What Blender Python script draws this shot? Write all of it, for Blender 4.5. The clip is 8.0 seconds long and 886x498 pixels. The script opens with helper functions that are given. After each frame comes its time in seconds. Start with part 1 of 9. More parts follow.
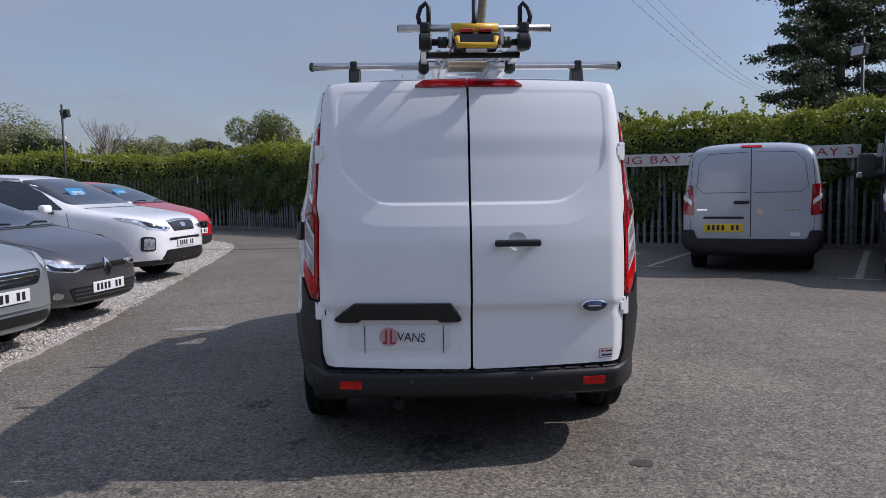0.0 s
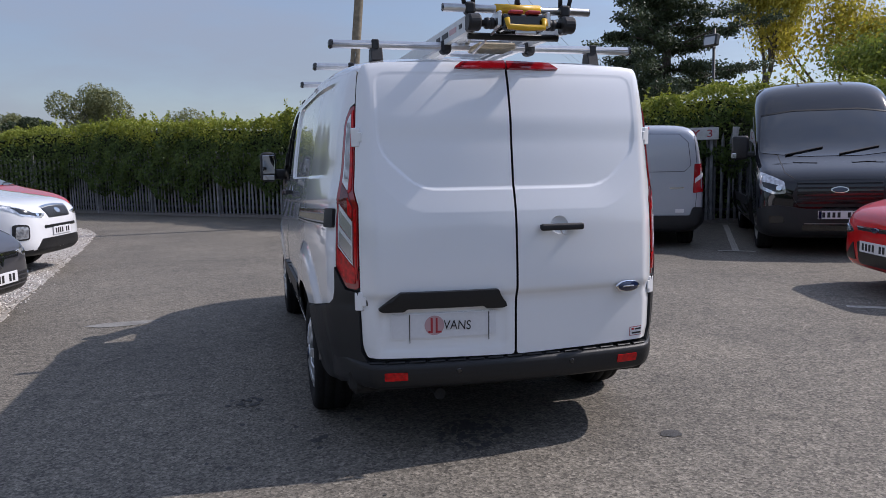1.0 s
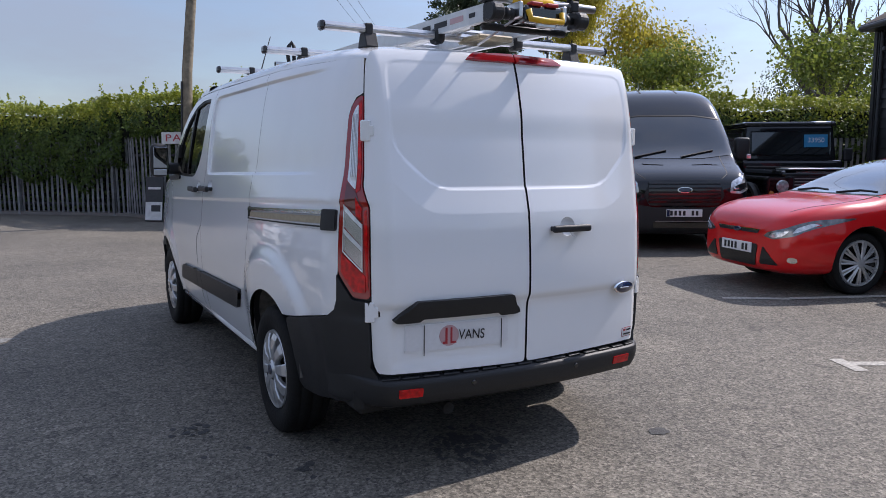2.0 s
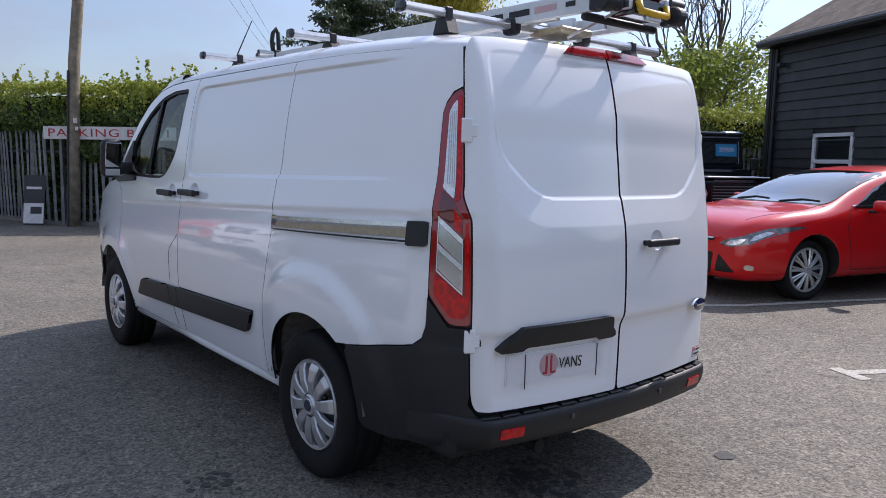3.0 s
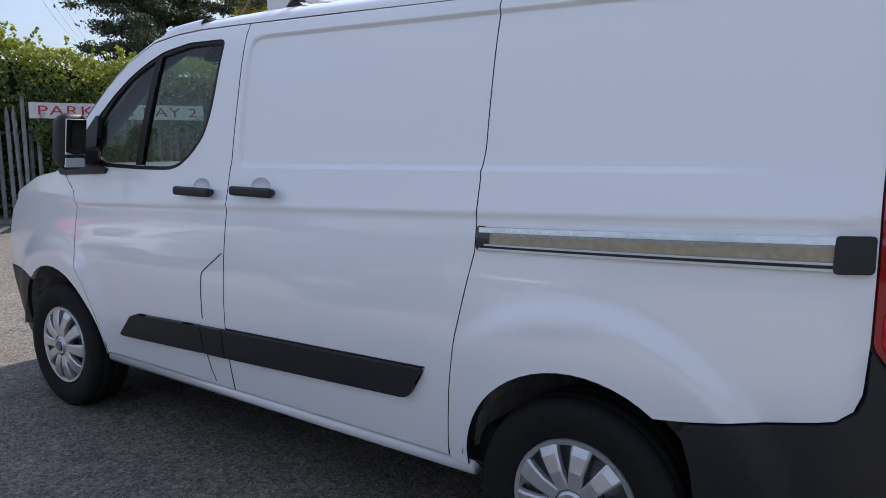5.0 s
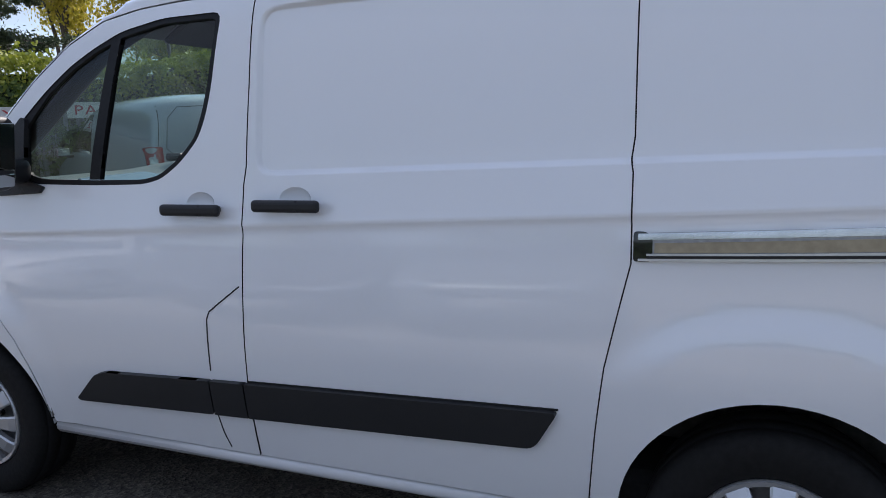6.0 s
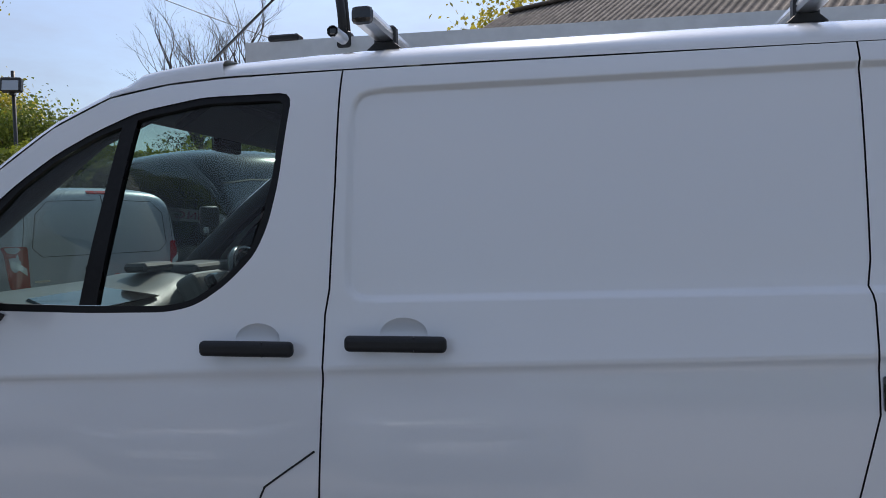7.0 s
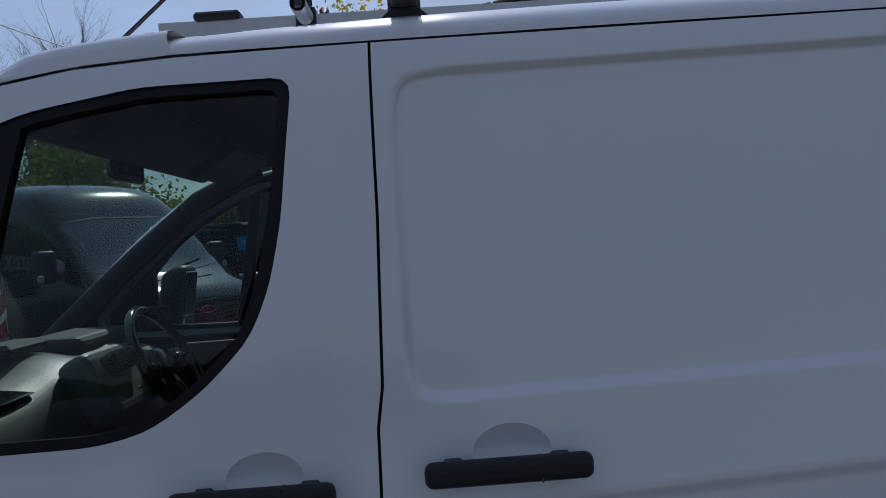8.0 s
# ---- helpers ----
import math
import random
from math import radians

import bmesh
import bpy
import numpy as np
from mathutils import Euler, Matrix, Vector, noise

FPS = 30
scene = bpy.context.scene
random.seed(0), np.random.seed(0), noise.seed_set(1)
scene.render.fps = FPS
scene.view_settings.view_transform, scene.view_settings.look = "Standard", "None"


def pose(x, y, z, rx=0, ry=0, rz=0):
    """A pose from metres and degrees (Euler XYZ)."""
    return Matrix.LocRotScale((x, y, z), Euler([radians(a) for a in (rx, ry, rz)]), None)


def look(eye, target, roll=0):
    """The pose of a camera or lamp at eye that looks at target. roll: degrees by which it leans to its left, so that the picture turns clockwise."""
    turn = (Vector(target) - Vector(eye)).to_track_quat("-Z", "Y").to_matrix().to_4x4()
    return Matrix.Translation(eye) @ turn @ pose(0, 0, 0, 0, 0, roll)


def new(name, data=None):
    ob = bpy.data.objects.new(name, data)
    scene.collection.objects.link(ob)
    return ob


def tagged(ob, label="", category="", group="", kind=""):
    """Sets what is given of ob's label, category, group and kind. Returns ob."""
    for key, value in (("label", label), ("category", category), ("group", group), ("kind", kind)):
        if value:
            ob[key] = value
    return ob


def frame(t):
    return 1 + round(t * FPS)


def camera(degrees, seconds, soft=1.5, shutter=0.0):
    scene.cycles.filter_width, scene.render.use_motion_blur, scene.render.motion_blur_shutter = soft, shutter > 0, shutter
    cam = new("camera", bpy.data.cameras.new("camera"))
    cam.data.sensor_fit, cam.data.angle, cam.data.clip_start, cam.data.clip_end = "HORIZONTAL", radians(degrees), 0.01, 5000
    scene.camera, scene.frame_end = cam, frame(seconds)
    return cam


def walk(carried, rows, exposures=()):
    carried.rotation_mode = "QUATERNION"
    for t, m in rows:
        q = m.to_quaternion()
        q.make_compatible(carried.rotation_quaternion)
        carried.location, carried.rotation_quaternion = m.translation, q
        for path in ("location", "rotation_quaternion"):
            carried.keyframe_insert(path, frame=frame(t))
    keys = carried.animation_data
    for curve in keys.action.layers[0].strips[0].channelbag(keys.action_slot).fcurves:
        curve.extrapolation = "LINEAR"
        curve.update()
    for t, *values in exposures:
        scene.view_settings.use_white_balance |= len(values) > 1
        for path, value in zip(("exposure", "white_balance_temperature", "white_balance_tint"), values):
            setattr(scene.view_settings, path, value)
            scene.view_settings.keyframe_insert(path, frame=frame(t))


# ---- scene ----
cam = camera(61.4, 8.0, soft=0.75)
PATH = [
    (0, (-0.278, -3.545, 1.376), (-0.195, -1.554, 1.206), -1.2),
    (0.3, (-0.570, -3.501, 1.396), (-0.403, -1.520, 1.182), -2.1),
    (0.5, (-0.765, -3.474, 1.407), (-0.535, -1.5, 1.179), -2.1),
    (1, (-1.221, -3.333, 1.42), (-0.723, -1.41, 1.186), -1.3),
    (1.3, (-1.450, -3.157, 1.430), (-0.723, -1.310, 1.183), -1.5),
    (1.5, (-1.607, -3.04, 1.436), (-0.773, -1.238, 1.196), -0.9),
    (1.7, (-1.778, -2.938, 1.432), (-0.884, -1.165, 1.189), -0.6),
    (2.8, (-2.42, -2.071, 1.456), (-1.214, -0.494, 1.211), 0.9),
    (3, (-2.508, -1.889, 1.437), (-1.252, -0.352, 1.196), 0.9),
    (3.5, (-2.661, -1.427, 1.45), (-1.324, 0.04, 1.203), 0.8),
    (4, (-2.741, -0.911, 1.453), (-1.366, 0.52, 1.207), 1.1),
    (4.2, (-2.789, -0.717, 1.433), (-1.363, 0.663, 1.185), 1.2),
    (5.5, (-2.866, 0.563, 1.447), (-1.152, 1.539, 1.116), -1.4),
    (6, (-2.816, 1.035, 1.453), (-1.007, 1.819, 1.118), -2.2),
    (6.2, (-2.769, 1.231, 1.468), (-0.936, 1.961, 1.141), -1.1),
    (6.5, (-2.73, 1.506, 1.488), (-0.848, 2.131, 1.235), -0.6),
    (6.7, (-2.683, 1.697, 1.494), (-0.754, 2.178, 1.273), 0.3),
    (7, (-2.587, 1.922, 1.511), (-0.627, 2.309, 1.423), -1.2),
    (7.1, (-2.545, 1.990, 1.518), (-0.579, 2.357, 1.491), -2.8),
    (7.3, (-2.433, 2.109, 1.545), (-0.466, 2.469, 1.614), -5.3),
    (7.5, (-2.315, 2.219, 1.554), (-0.343, 2.551, 1.578), -5.0),
    (7.7, (-2.186, 2.329, 1.547), (-0.195, 2.512, 1.561), -4.0),
    (8, (-1.997, 2.45, 1.561), (0.002, 2.422, 1.523), -4.2),
]
EXPOSURES = [(0, 0.13, 6450, 18), (1.5, 0.39, 6450, 18), (3.0, 0.62, 6480, 18), (4.0, 0.68, 6550, 18), (5.5, 0.80, 6600, 17), (6.3, 0.55, 6600, 16), (7, 0.12, 6620, 15), (7.5, -0.44, 6550, 15), (8, -0.68, 6150, 14)]
walk(cam, [(t, look(eye, target, roll)) for t, eye, target, roll in PATH], EXPOSURES)

# ---- sky and sun ----
from mathutils.bvhtree import BVHTree
from mathutils.geometry import delaunay_2d_cdt

SUN_TO = Vector((1.0, 0.05, 0.98)).normalized()
world = bpy.data.worlds.new("sky")
scene.world = world
world.use_nodes = True
wn, wl = world.node_tree.nodes, world.node_tree.links
wn.clear()
sky = wn.new("ShaderNodeTexSky")
sky.sky_type = "NISHITA"
sky.sun_disc = False
sky.sun_elevation = math.asin(SUN_TO.z)
sky.sun_rotation = math.atan2(SUN_TO.x, SUN_TO.y)
sky.air_density, sky.dust_density, sky.ozone_density = 1.0, 0.35, 2.5
coord = wn.new("ShaderNodeTexCoord")
squash = wn.new("ShaderNodeMapping")
squash.inputs["Scale"].default_value = (1.0, 1.0, 3.2)
cloud = wn.new("ShaderNodeTexNoise")
cloud.inputs["Scale"].default_value = 3.0
cloud.inputs["Detail"].default_value = 7.0
cloud.inputs["Roughness"].default_value = 0.58
cloud_ramp = wn.new("ShaderNodeValToRGB")
cloud_ramp.color_ramp.elements[0].position = 0.38
cloud_ramp.color_ramp.elements[1].position = 0.60
cloud_ramp.color_ramp.elements[0].color = (0.45, 0.45, 0.45, 1)
cloud_ramp.color_ramp.elements[1].color = (0.95, 0.95, 0.95, 1)
cloud_mix = wn.new("ShaderNodeMixRGB")
cloud_lit = wn.new("ShaderNodeMixRGB")
cloud_lit.inputs["Fac"].default_value = 0.30
cloud_lit.inputs["Color1"].default_value = (2.95, 3.38, 4.15, 1)
wl.new(sky.outputs["Color"], cloud_lit.inputs["Color2"])
wl.new(cloud_lit.outputs["Color"], cloud_mix.inputs["Color2"])
bg = wn.new("ShaderNodeBackground")
bg.inputs["Strength"].default_value = 0.119
wout = wn.new("ShaderNodeOutputWorld")
wl.new(coord.outputs["Generated"], squash.inputs["Vector"])
wl.new(squash.outputs["Vector"], cloud.inputs["Vector"])
wl.new(cloud.outputs["Fac"], cloud_ramp.inputs["Fac"])
wl.new(cloud_ramp.outputs["Color"], cloud_mix.inputs["Fac"])
wl.new(sky.outputs["Color"], cloud_mix.inputs["Color1"])
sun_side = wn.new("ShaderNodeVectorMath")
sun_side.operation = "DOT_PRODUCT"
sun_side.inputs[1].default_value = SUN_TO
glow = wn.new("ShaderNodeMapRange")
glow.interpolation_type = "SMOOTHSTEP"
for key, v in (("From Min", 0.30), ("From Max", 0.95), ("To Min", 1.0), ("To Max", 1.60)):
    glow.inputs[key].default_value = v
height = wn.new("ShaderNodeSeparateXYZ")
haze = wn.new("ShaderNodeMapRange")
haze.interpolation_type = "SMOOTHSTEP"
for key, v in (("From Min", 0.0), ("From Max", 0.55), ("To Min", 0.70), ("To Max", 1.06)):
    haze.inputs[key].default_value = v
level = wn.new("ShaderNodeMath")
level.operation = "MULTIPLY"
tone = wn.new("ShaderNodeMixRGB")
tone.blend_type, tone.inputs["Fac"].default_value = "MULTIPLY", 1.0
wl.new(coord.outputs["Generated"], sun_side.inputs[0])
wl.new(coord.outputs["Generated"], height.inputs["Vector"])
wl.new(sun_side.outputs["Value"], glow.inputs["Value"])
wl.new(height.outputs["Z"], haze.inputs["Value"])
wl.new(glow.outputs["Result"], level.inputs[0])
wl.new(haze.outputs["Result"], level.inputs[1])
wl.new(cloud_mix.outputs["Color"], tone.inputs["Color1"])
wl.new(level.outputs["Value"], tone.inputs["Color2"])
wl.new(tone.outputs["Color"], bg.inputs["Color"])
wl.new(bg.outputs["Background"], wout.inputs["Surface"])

sun_data = bpy.data.lights.new("sun", "SUN")
sun_data.energy, sun_data.angle, sun_data.color = 3.15, radians(0.6), (1.0, 0.96, 0.9)
sun_ob = new("sun", sun_data)
sun_ob.matrix_world = look(SUN_TO * 60, (0, 0, 0))


# ---- materials ----
def mat(name, color, rough=0.5, metal=0.0, coat=0.0, grain=0.0, scale=40.0, bump=0.0, spec=0.5, random_amount=0.0, stain=0.0,
        stain_scale=3.0, stain_color=None):
    """A Principled surface with fine grain, broad stains and relief."""
    m = bpy.data.materials.new(name)
    m.use_nodes = True
    n, l = m.node_tree.nodes, m.node_tree.links
    b = n["Principled BSDF"]
    b.inputs["Roughness"].default_value = rough
    b.inputs["Metallic"].default_value = metal
    b.inputs["Coat Weight"].default_value = coat
    b.inputs["Coat Roughness"].default_value = 0.015
    b.inputs["Specular IOR Level"].default_value = spec
    b.inputs["Base Color"].default_value = (*color, 1)
    out = None
    tc = n.new("ShaderNodeTexCoord")
    if grain or bump:
        fine = n.new("ShaderNodeTexNoise")
        fine.inputs["Scale"].default_value = scale
        fine.inputs["Detail"].default_value = 5.0
        l.new(tc.outputs["Object"], fine.inputs["Vector"])
        mix = n.new("ShaderNodeMixRGB")
        mix.blend_type = "MULTIPLY"
        mix.inputs["Color1"].default_value = (*color, 1)
        ramp = n.new("ShaderNodeMapRange")
        ramp.inputs["From Min"].default_value, ramp.inputs["From Max"].default_value = 0.3, 0.7
        ramp.inputs["To Min"].default_value, ramp.inputs["To Max"].default_value = 1.0 - grain, 1.0 + grain
        l.new(fine.outputs["Fac"], ramp.inputs["Value"])
        mix.inputs["Fac"].default_value = 1.0
        l.new(ramp.outputs["Result"], mix.inputs["Color2"])
        out = mix.outputs["Color"]
        if bump:
            bn = n.new("ShaderNodeBump")
            bn.inputs["Strength"].default_value = bump
            bn.inputs["Distance"].default_value = 0.01
            l.new(fine.outputs["Fac"], bn.inputs["Height"])
            l.new(bn.outputs["Normal"], b.inputs["Normal"])
    if stain:
        broad = n.new("ShaderNodeTexNoise")
        broad.inputs["Scale"].default_value = stain_scale
        broad.inputs["Detail"].default_value = 6.0
        broad.inputs["Roughness"].default_value = 0.65
        l.new(tc.outputs["Object"], broad.inputs["Vector"])
        r2 = n.new("ShaderNodeMapRange")
        r2.inputs["From Min"].default_value, r2.inputs["From Max"].default_value = 0.42, 0.68
        r2.inputs["To Min"].default_value, r2.inputs["To Max"].default_value = 0.0, stain
        l.new(broad.outputs["Fac"], r2.inputs["Value"])
        m2 = n.new("ShaderNodeMixRGB")
        l.new(r2.outputs["Result"], m2.inputs["Fac"])
        if out:
            l.new(out, m2.inputs["Color1"])
        else:
            m2.inputs["Color1"].default_value = (*color, 1)
        sc = stain_color or tuple(c * 0.5 for c in color)
        m2.inputs["Color2"].default_value = (*sc, 1)
        out = m2.outputs["Color"]
        r3 = n.new("ShaderNodeMapRange")
        r3.inputs["To Min"].default_value, r3.inputs["To Max"].default_value = rough * 0.9, min(1.0, rough * 1.15)
        l.new(broad.outputs["Fac"], r3.inputs["Value"])
        l.new(r3.outputs["Result"], b.inputs["Roughness"])
    if random_amount:
        info = n.new("ShaderNodeObjectInfo")
        r4 = n.new("ShaderNodeMapRange")
        r4.inputs["To Min"].default_value, r4.inputs["To Max"].default_value = 1 - random_amount, 1 + random_amount
        l.new(info.outputs["Random"], r4.inputs["Value"])
        m4 = n.new("ShaderNodeMixRGB")
        m4.blend_type = "MULTIPLY"
        m4.inputs["Fac"].default_value = 1.0
        if out:
            l.new(out, m4.inputs["Color1"])
        else:
            m4.inputs["Color1"].default_value = (*color, 1)
        l.new(r4.outputs["Result"], m4.inputs["Color2"])
        out = m4.outputs["Color"]
    if out:
        l.new(out, b.inputs["Base Color"])
    return m


def leaf_mat(name, c1, c2, rough=0.55, through_light=0.35):
    """Leaves: two tones from island to island, with light passing through."""
    m = bpy.data.materials.new(name)
    m.use_nodes = True
    n, l = m.node_tree.nodes, m.node_tree.links
    b = n["Principled BSDF"]
    geo = n.new("ShaderNodeNewGeometry")
    ramp = n.new("ShaderNodeMixRGB")
    ramp.inputs["Color1"].default_value, ramp.inputs["Color2"].default_value = (*c1, 1), (*c2, 1)
    l.new(geo.outputs["Random Per Island"], ramp.inputs["Fac"])
    l.new(ramp.outputs["Color"], b.inputs["Base Color"])
    b.inputs["Roughness"].default_value = rough
    t = n.new("ShaderNodeBsdfTranslucent")
    l.new(ramp.outputs["Color"], t.inputs["Color"])
    mx = n.new("ShaderNodeMixShader")
    mx.inputs["Fac"].default_value = through_light
    l.new(b.outputs["BSDF"], mx.inputs[1])
    l.new(t.outputs["BSDF"], mx.inputs[2])
    l.new(mx.outputs["Shader"], n["Material Output"].inputs["Surface"])
    return m


def glass_mat(name, tint=(0.75, 0.85, 0.82)):
    """Thin automotive glass: clear with a mirror coat that grows at a slant."""
    m = bpy.data.materials.new(name)
    m.use_nodes = True
    n, l = m.node_tree.nodes, m.node_tree.links
    n.remove(n["Principled BSDF"])
    tr = n.new("ShaderNodeBsdfTransparent")
    tr.inputs["Color"].default_value = (*tint, 1)
    gl = n.new("ShaderNodeBsdfGlossy")
    gl.inputs["Roughness"].default_value = 0.01
    fr = n.new("ShaderNodeFresnel")
    fr.inputs["IOR"].default_value = 1.5
    mx = n.new("ShaderNodeMixShader")
    l.new(fr.outputs["Fac"], mx.inputs["Fac"])
    l.new(tr.outputs["BSDF"], mx.inputs[1])
    l.new(gl.outputs["BSDF"], mx.inputs[2])
    l.new(mx.outputs["Shader"], n["Material Output"].inputs["Surface"])
    return m


M_WHITE = mat("white_paint", (0.84, 0.85, 0.86), 0.22, coat=1.0, stain=0.03, stain_scale=2.0, stain_color=(0.66, 0.66, 0.64))
M_BLACK_PLASTIC = mat("black_textured_plastic", (0.019, 0.0195, 0.021), 0.46, grain=0.25, scale=400, bump=0.10, stain=0.25, stain_color=(0.032, 0.032, 0.034), spec=0.36)
M_GLOSS_BLACK = mat("gloss_black", (0.012, 0.012, 0.013), 0.12, coat=0.6)
M_RUBBER = mat("tyre_rubber", (0.009, 0.009, 0.009), 0.75, grain=0.3, scale=60, bump=0.2, stain=0.35, stain_color=(0.018, 0.017, 0.016), spec=0.25)
M_SEAL_SHADE = mat("seal_and_gap_shade", (0.012, 0.012, 0.012), 0.6)
M_LINER = mat("dark_underbody", (0.010, 0.010, 0.010), 0.9, grain=0.4, scale=30, bump=0.4, stain=0.5, stain_color=(0.04, 0.034, 0.028))
M_ARCH = mat("dusty_arch_liner", (0.19, 0.175, 0.16), 0.9, grain=0.4, scale=25, bump=0.4, stain=0.6, stain_color=(0.20, 0.18, 0.155))
M_ALU = mat("aluminium", (0.62, 0.63, 0.64), 0.32, metal=1.0, grain=0.08, scale=30, stain=0.3, stain_color=(0.42, 0.42, 0.42))
M_ALU_WHITE = mat("pale_anodised_aluminium", (0.62, 0.63, 0.63), 0.42, metal=0.35, grain=0.06, scale=25, stain=0.25, stain_color=(0.45, 0.45, 0.44))
M_SILVER = mat("silver_wheel_paint", (0.58, 0.59, 0.60), 0.3, metal=0.65, coat=0.5, grain=0.05, scale=30, stain=0.2, stain_color=(0.35, 0.33, 0.3))
M_CHROME = mat("chrome", (0.8, 0.8, 0.8), 0.08, metal=1.0)
M_BRIGHT = mat("bright_rolled_steel", (0.66, 0.66, 0.66), 0.18, metal=1.0, grain=0.08, scale=25, stain=0.3, stain_color=(0.4, 0.37, 0.33))
M_STEEL = mat("dull_steel", (0.35, 0.35, 0.36), 0.35, metal=0.9, grain=0.15, scale=60)
M_RAIL_BEIGE = mat("worn_rail_channel", (0.36, 0.30, 0.20), 0.5, metal=0.1, grain=0.12, scale=50)
M_RED_LENS = mat("red_lens", (0.56, 0.004, 0.006), 0.2, coat=0.5, grain=0.4, scale=45, spec=0.2)
M_RED_LENS_DARK = mat("dark_red_lens", (0.30, 0.005, 0.010), 0.12, coat=1.0)
M_SMOKE_RED = mat("smoked_red_lens", (0.13, 0.022, 0.026), 0.12, metal=0.2, grain=0.3, scale=300, coat=1.0)
M_CLEAR_LENS = mat("clear_ribbed_lens", (0.80, 0.82, 0.85), 0.12, metal=0.2, grain=0.15, scale=90, coat=1.0)
M_SMOKE_LENS = mat("ribbed_clear_lens", (0.50, 0.49, 0.48), 0.18, metal=0.45, grain=0.45, scale=210, coat=1.0)
M_SURROUND = mat("dark_window_rubber", (0.010, 0.010, 0.011), 0.5, spec=0.25, grain=0.2, scale=80)
M_GLASS = glass_mat("window_glass", (0.62, 0.74, 0.70))
M_DARK_GLASS = mat("dark_window_glass", (0.012, 0.015, 0.017), 0.03, coat=1.0, spec=0.8)
M_TRIM_DARK = mat("dark_cab_trim", (0.03, 0.031, 0.033), 0.6, grain=0.2, scale=200, bump=0.1)
M_DASH = mat("grey_dashboard", (0.11, 0.118, 0.114), 0.38, grain=0.2, scale=250, bump=0.15)
M_MIRROR = mat("mirror_glass", (0.42, 0.44, 0.45), 0.02, metal=1.0)
M_BADGE = mat("dark_badge_enamel", (0.01, 0.02, 0.06), 0.15, coat=1.0)
M_PLATE_WHITE = mat("white_plate", (0.72, 0.72, 0.73), 0.35, grain=0.03, scale=60)
M_PLATE_YELLOW = mat("yellow_plate", (0.75, 0.52, 0.02), 0.35, grain=0.03, scale=60)
M_INK = mat("black_ink", (0.012, 0.012, 0.014), 0.5)
M_RED_INK = mat("red_ink", (0.42, 0.03, 0.04), 0.5)
M_PINK = mat("pale_red_disc", (0.52, 0.33, 0.34), 0.45)
M_YELLOW = mat("yellow_plastic", (0.72, 0.42, 0.015), 0.4, grain=0.1, scale=60, stain=0.2, stain_color=(0.4, 0.24, 0.03))


# ---- mesh helpers ----
def link_bm(name, bm, material, parent=None, label="", smooth=True):
    me = bpy.data.meshes.new(name)
    bm.to_mesh(me)
    bm.free()
    if smooth:
        me.shade_smooth()
    mats = material if isinstance(material, (list, tuple)) else [material]
    for m in mats:
        me.materials.append(m)
    ob = new(name, me)
    if parent is not None:
        ob.parent = parent
    if label:
        tagged(ob, label)
    return ob


def part(name, bm, material, parent, label="", smooth=False):
    return link_bm(name, bm, material, parent, label, smooth)


def thing(name, label, category, group="", at=None, kind=""):
    e = new(name)
    e.empty_display_size = 0.2
    if at is not None:
        e.matrix_world = at
    return tagged(e, label, category, group, kind)


def add_box(bm, cx, cy, cz, sx, sy, sz, bevel=0.0, m=None, seg=1):
    """A box of full size sx, sy, sz, with bevelled edges, added to bm."""
    r = bmesh.ops.create_cube(bm, size=1.0)
    vs = r["verts"]
    for v in vs:
        v.co = Vector((v.co.x * sx, v.co.y * sy, v.co.z * sz))
    if bevel > 0:
        es = list({e for v in vs for e in v.link_edges})
        out = bmesh.ops.bevel(bm, geom=es, offset=bevel, segments=seg, profile=0.5, affect="EDGES")
        vs = list({v for f in out["faces"] for v in f.verts} | {v for v in vs if v.is_valid})
    t = Matrix.Translation((cx, cy, cz)) @ (m or Matrix.Identity(4))
    for v in vs:
        v.co = t @ v.co
    return vs


def box_bm(*a, **k):
    bm = bmesh.new()
    add_box(bm, *a, **k)
    return bm


def add_tube(bm, pts, radius, sides=8, cap=True):
    """A tube along a chain of points; radius one number or one a point."""
    pts = [Vector(p) for p in pts]
    rad = radius if isinstance(radius, (list, tuple)) else [radius] * len(pts)
    rings, up = [], None
    for i, p in enumerate(pts):
        d = (pts[min(i + 1, len(pts) - 1)] - pts[max(i - 1, 0)]).normalized()
        if up is None:
            up = d.orthogonal().normalized()
        up = (up - d * up.dot(d))
        up = up.normalized() if up.length > 1e-6 else d.orthogonal().normalized()
        side = d.cross(up)
        rings.append([bm.verts.new(p + rad[i] * (math.cos(a) * up + math.sin(a) * side))
                      for a in (2 * math.pi * k / sides for k in range(sides))])
    for a, b in zip(rings, rings[1:]):
        for k in range(sides):
            bm.faces.new((a[k], a[(k + 1) % sides], b[(k + 1) % sides], b[k]))
    if cap:
        bm.faces.new(rings[0][::-1])
        bm.faces.new(rings[-1])
    return rings


def tube_bm(*a, **k):
    bm = bmesh.new()
    add_tube(bm, *a, **k)
    return bm


def add_lathe(bm, profile, sides=48, closed=False):
    """Turns a profile of (radius, x) round the x axis."""
    rings = []
    for r, x in profile:
        rings.append([bm.verts.new((x, r * math.cos(2 * math.pi * k / sides), r * math.sin(2 * math.pi * k / sides))) for k in range(sides)])
    pairs = list(zip(rings, rings[1:])) + ([(rings[-1], rings[0])] if closed else [])
    for a, b in pairs:
        for k in range(sides):
            bm.faces.new((a[k], b[k], b[(k + 1) % sides], a[(k + 1) % sides]))
    return rings


def smoothstep(a, b, x):
    t = min(1.0, max(0.0, (x - a) / (b - a)))
    return t * t * (3 - 2 * t)


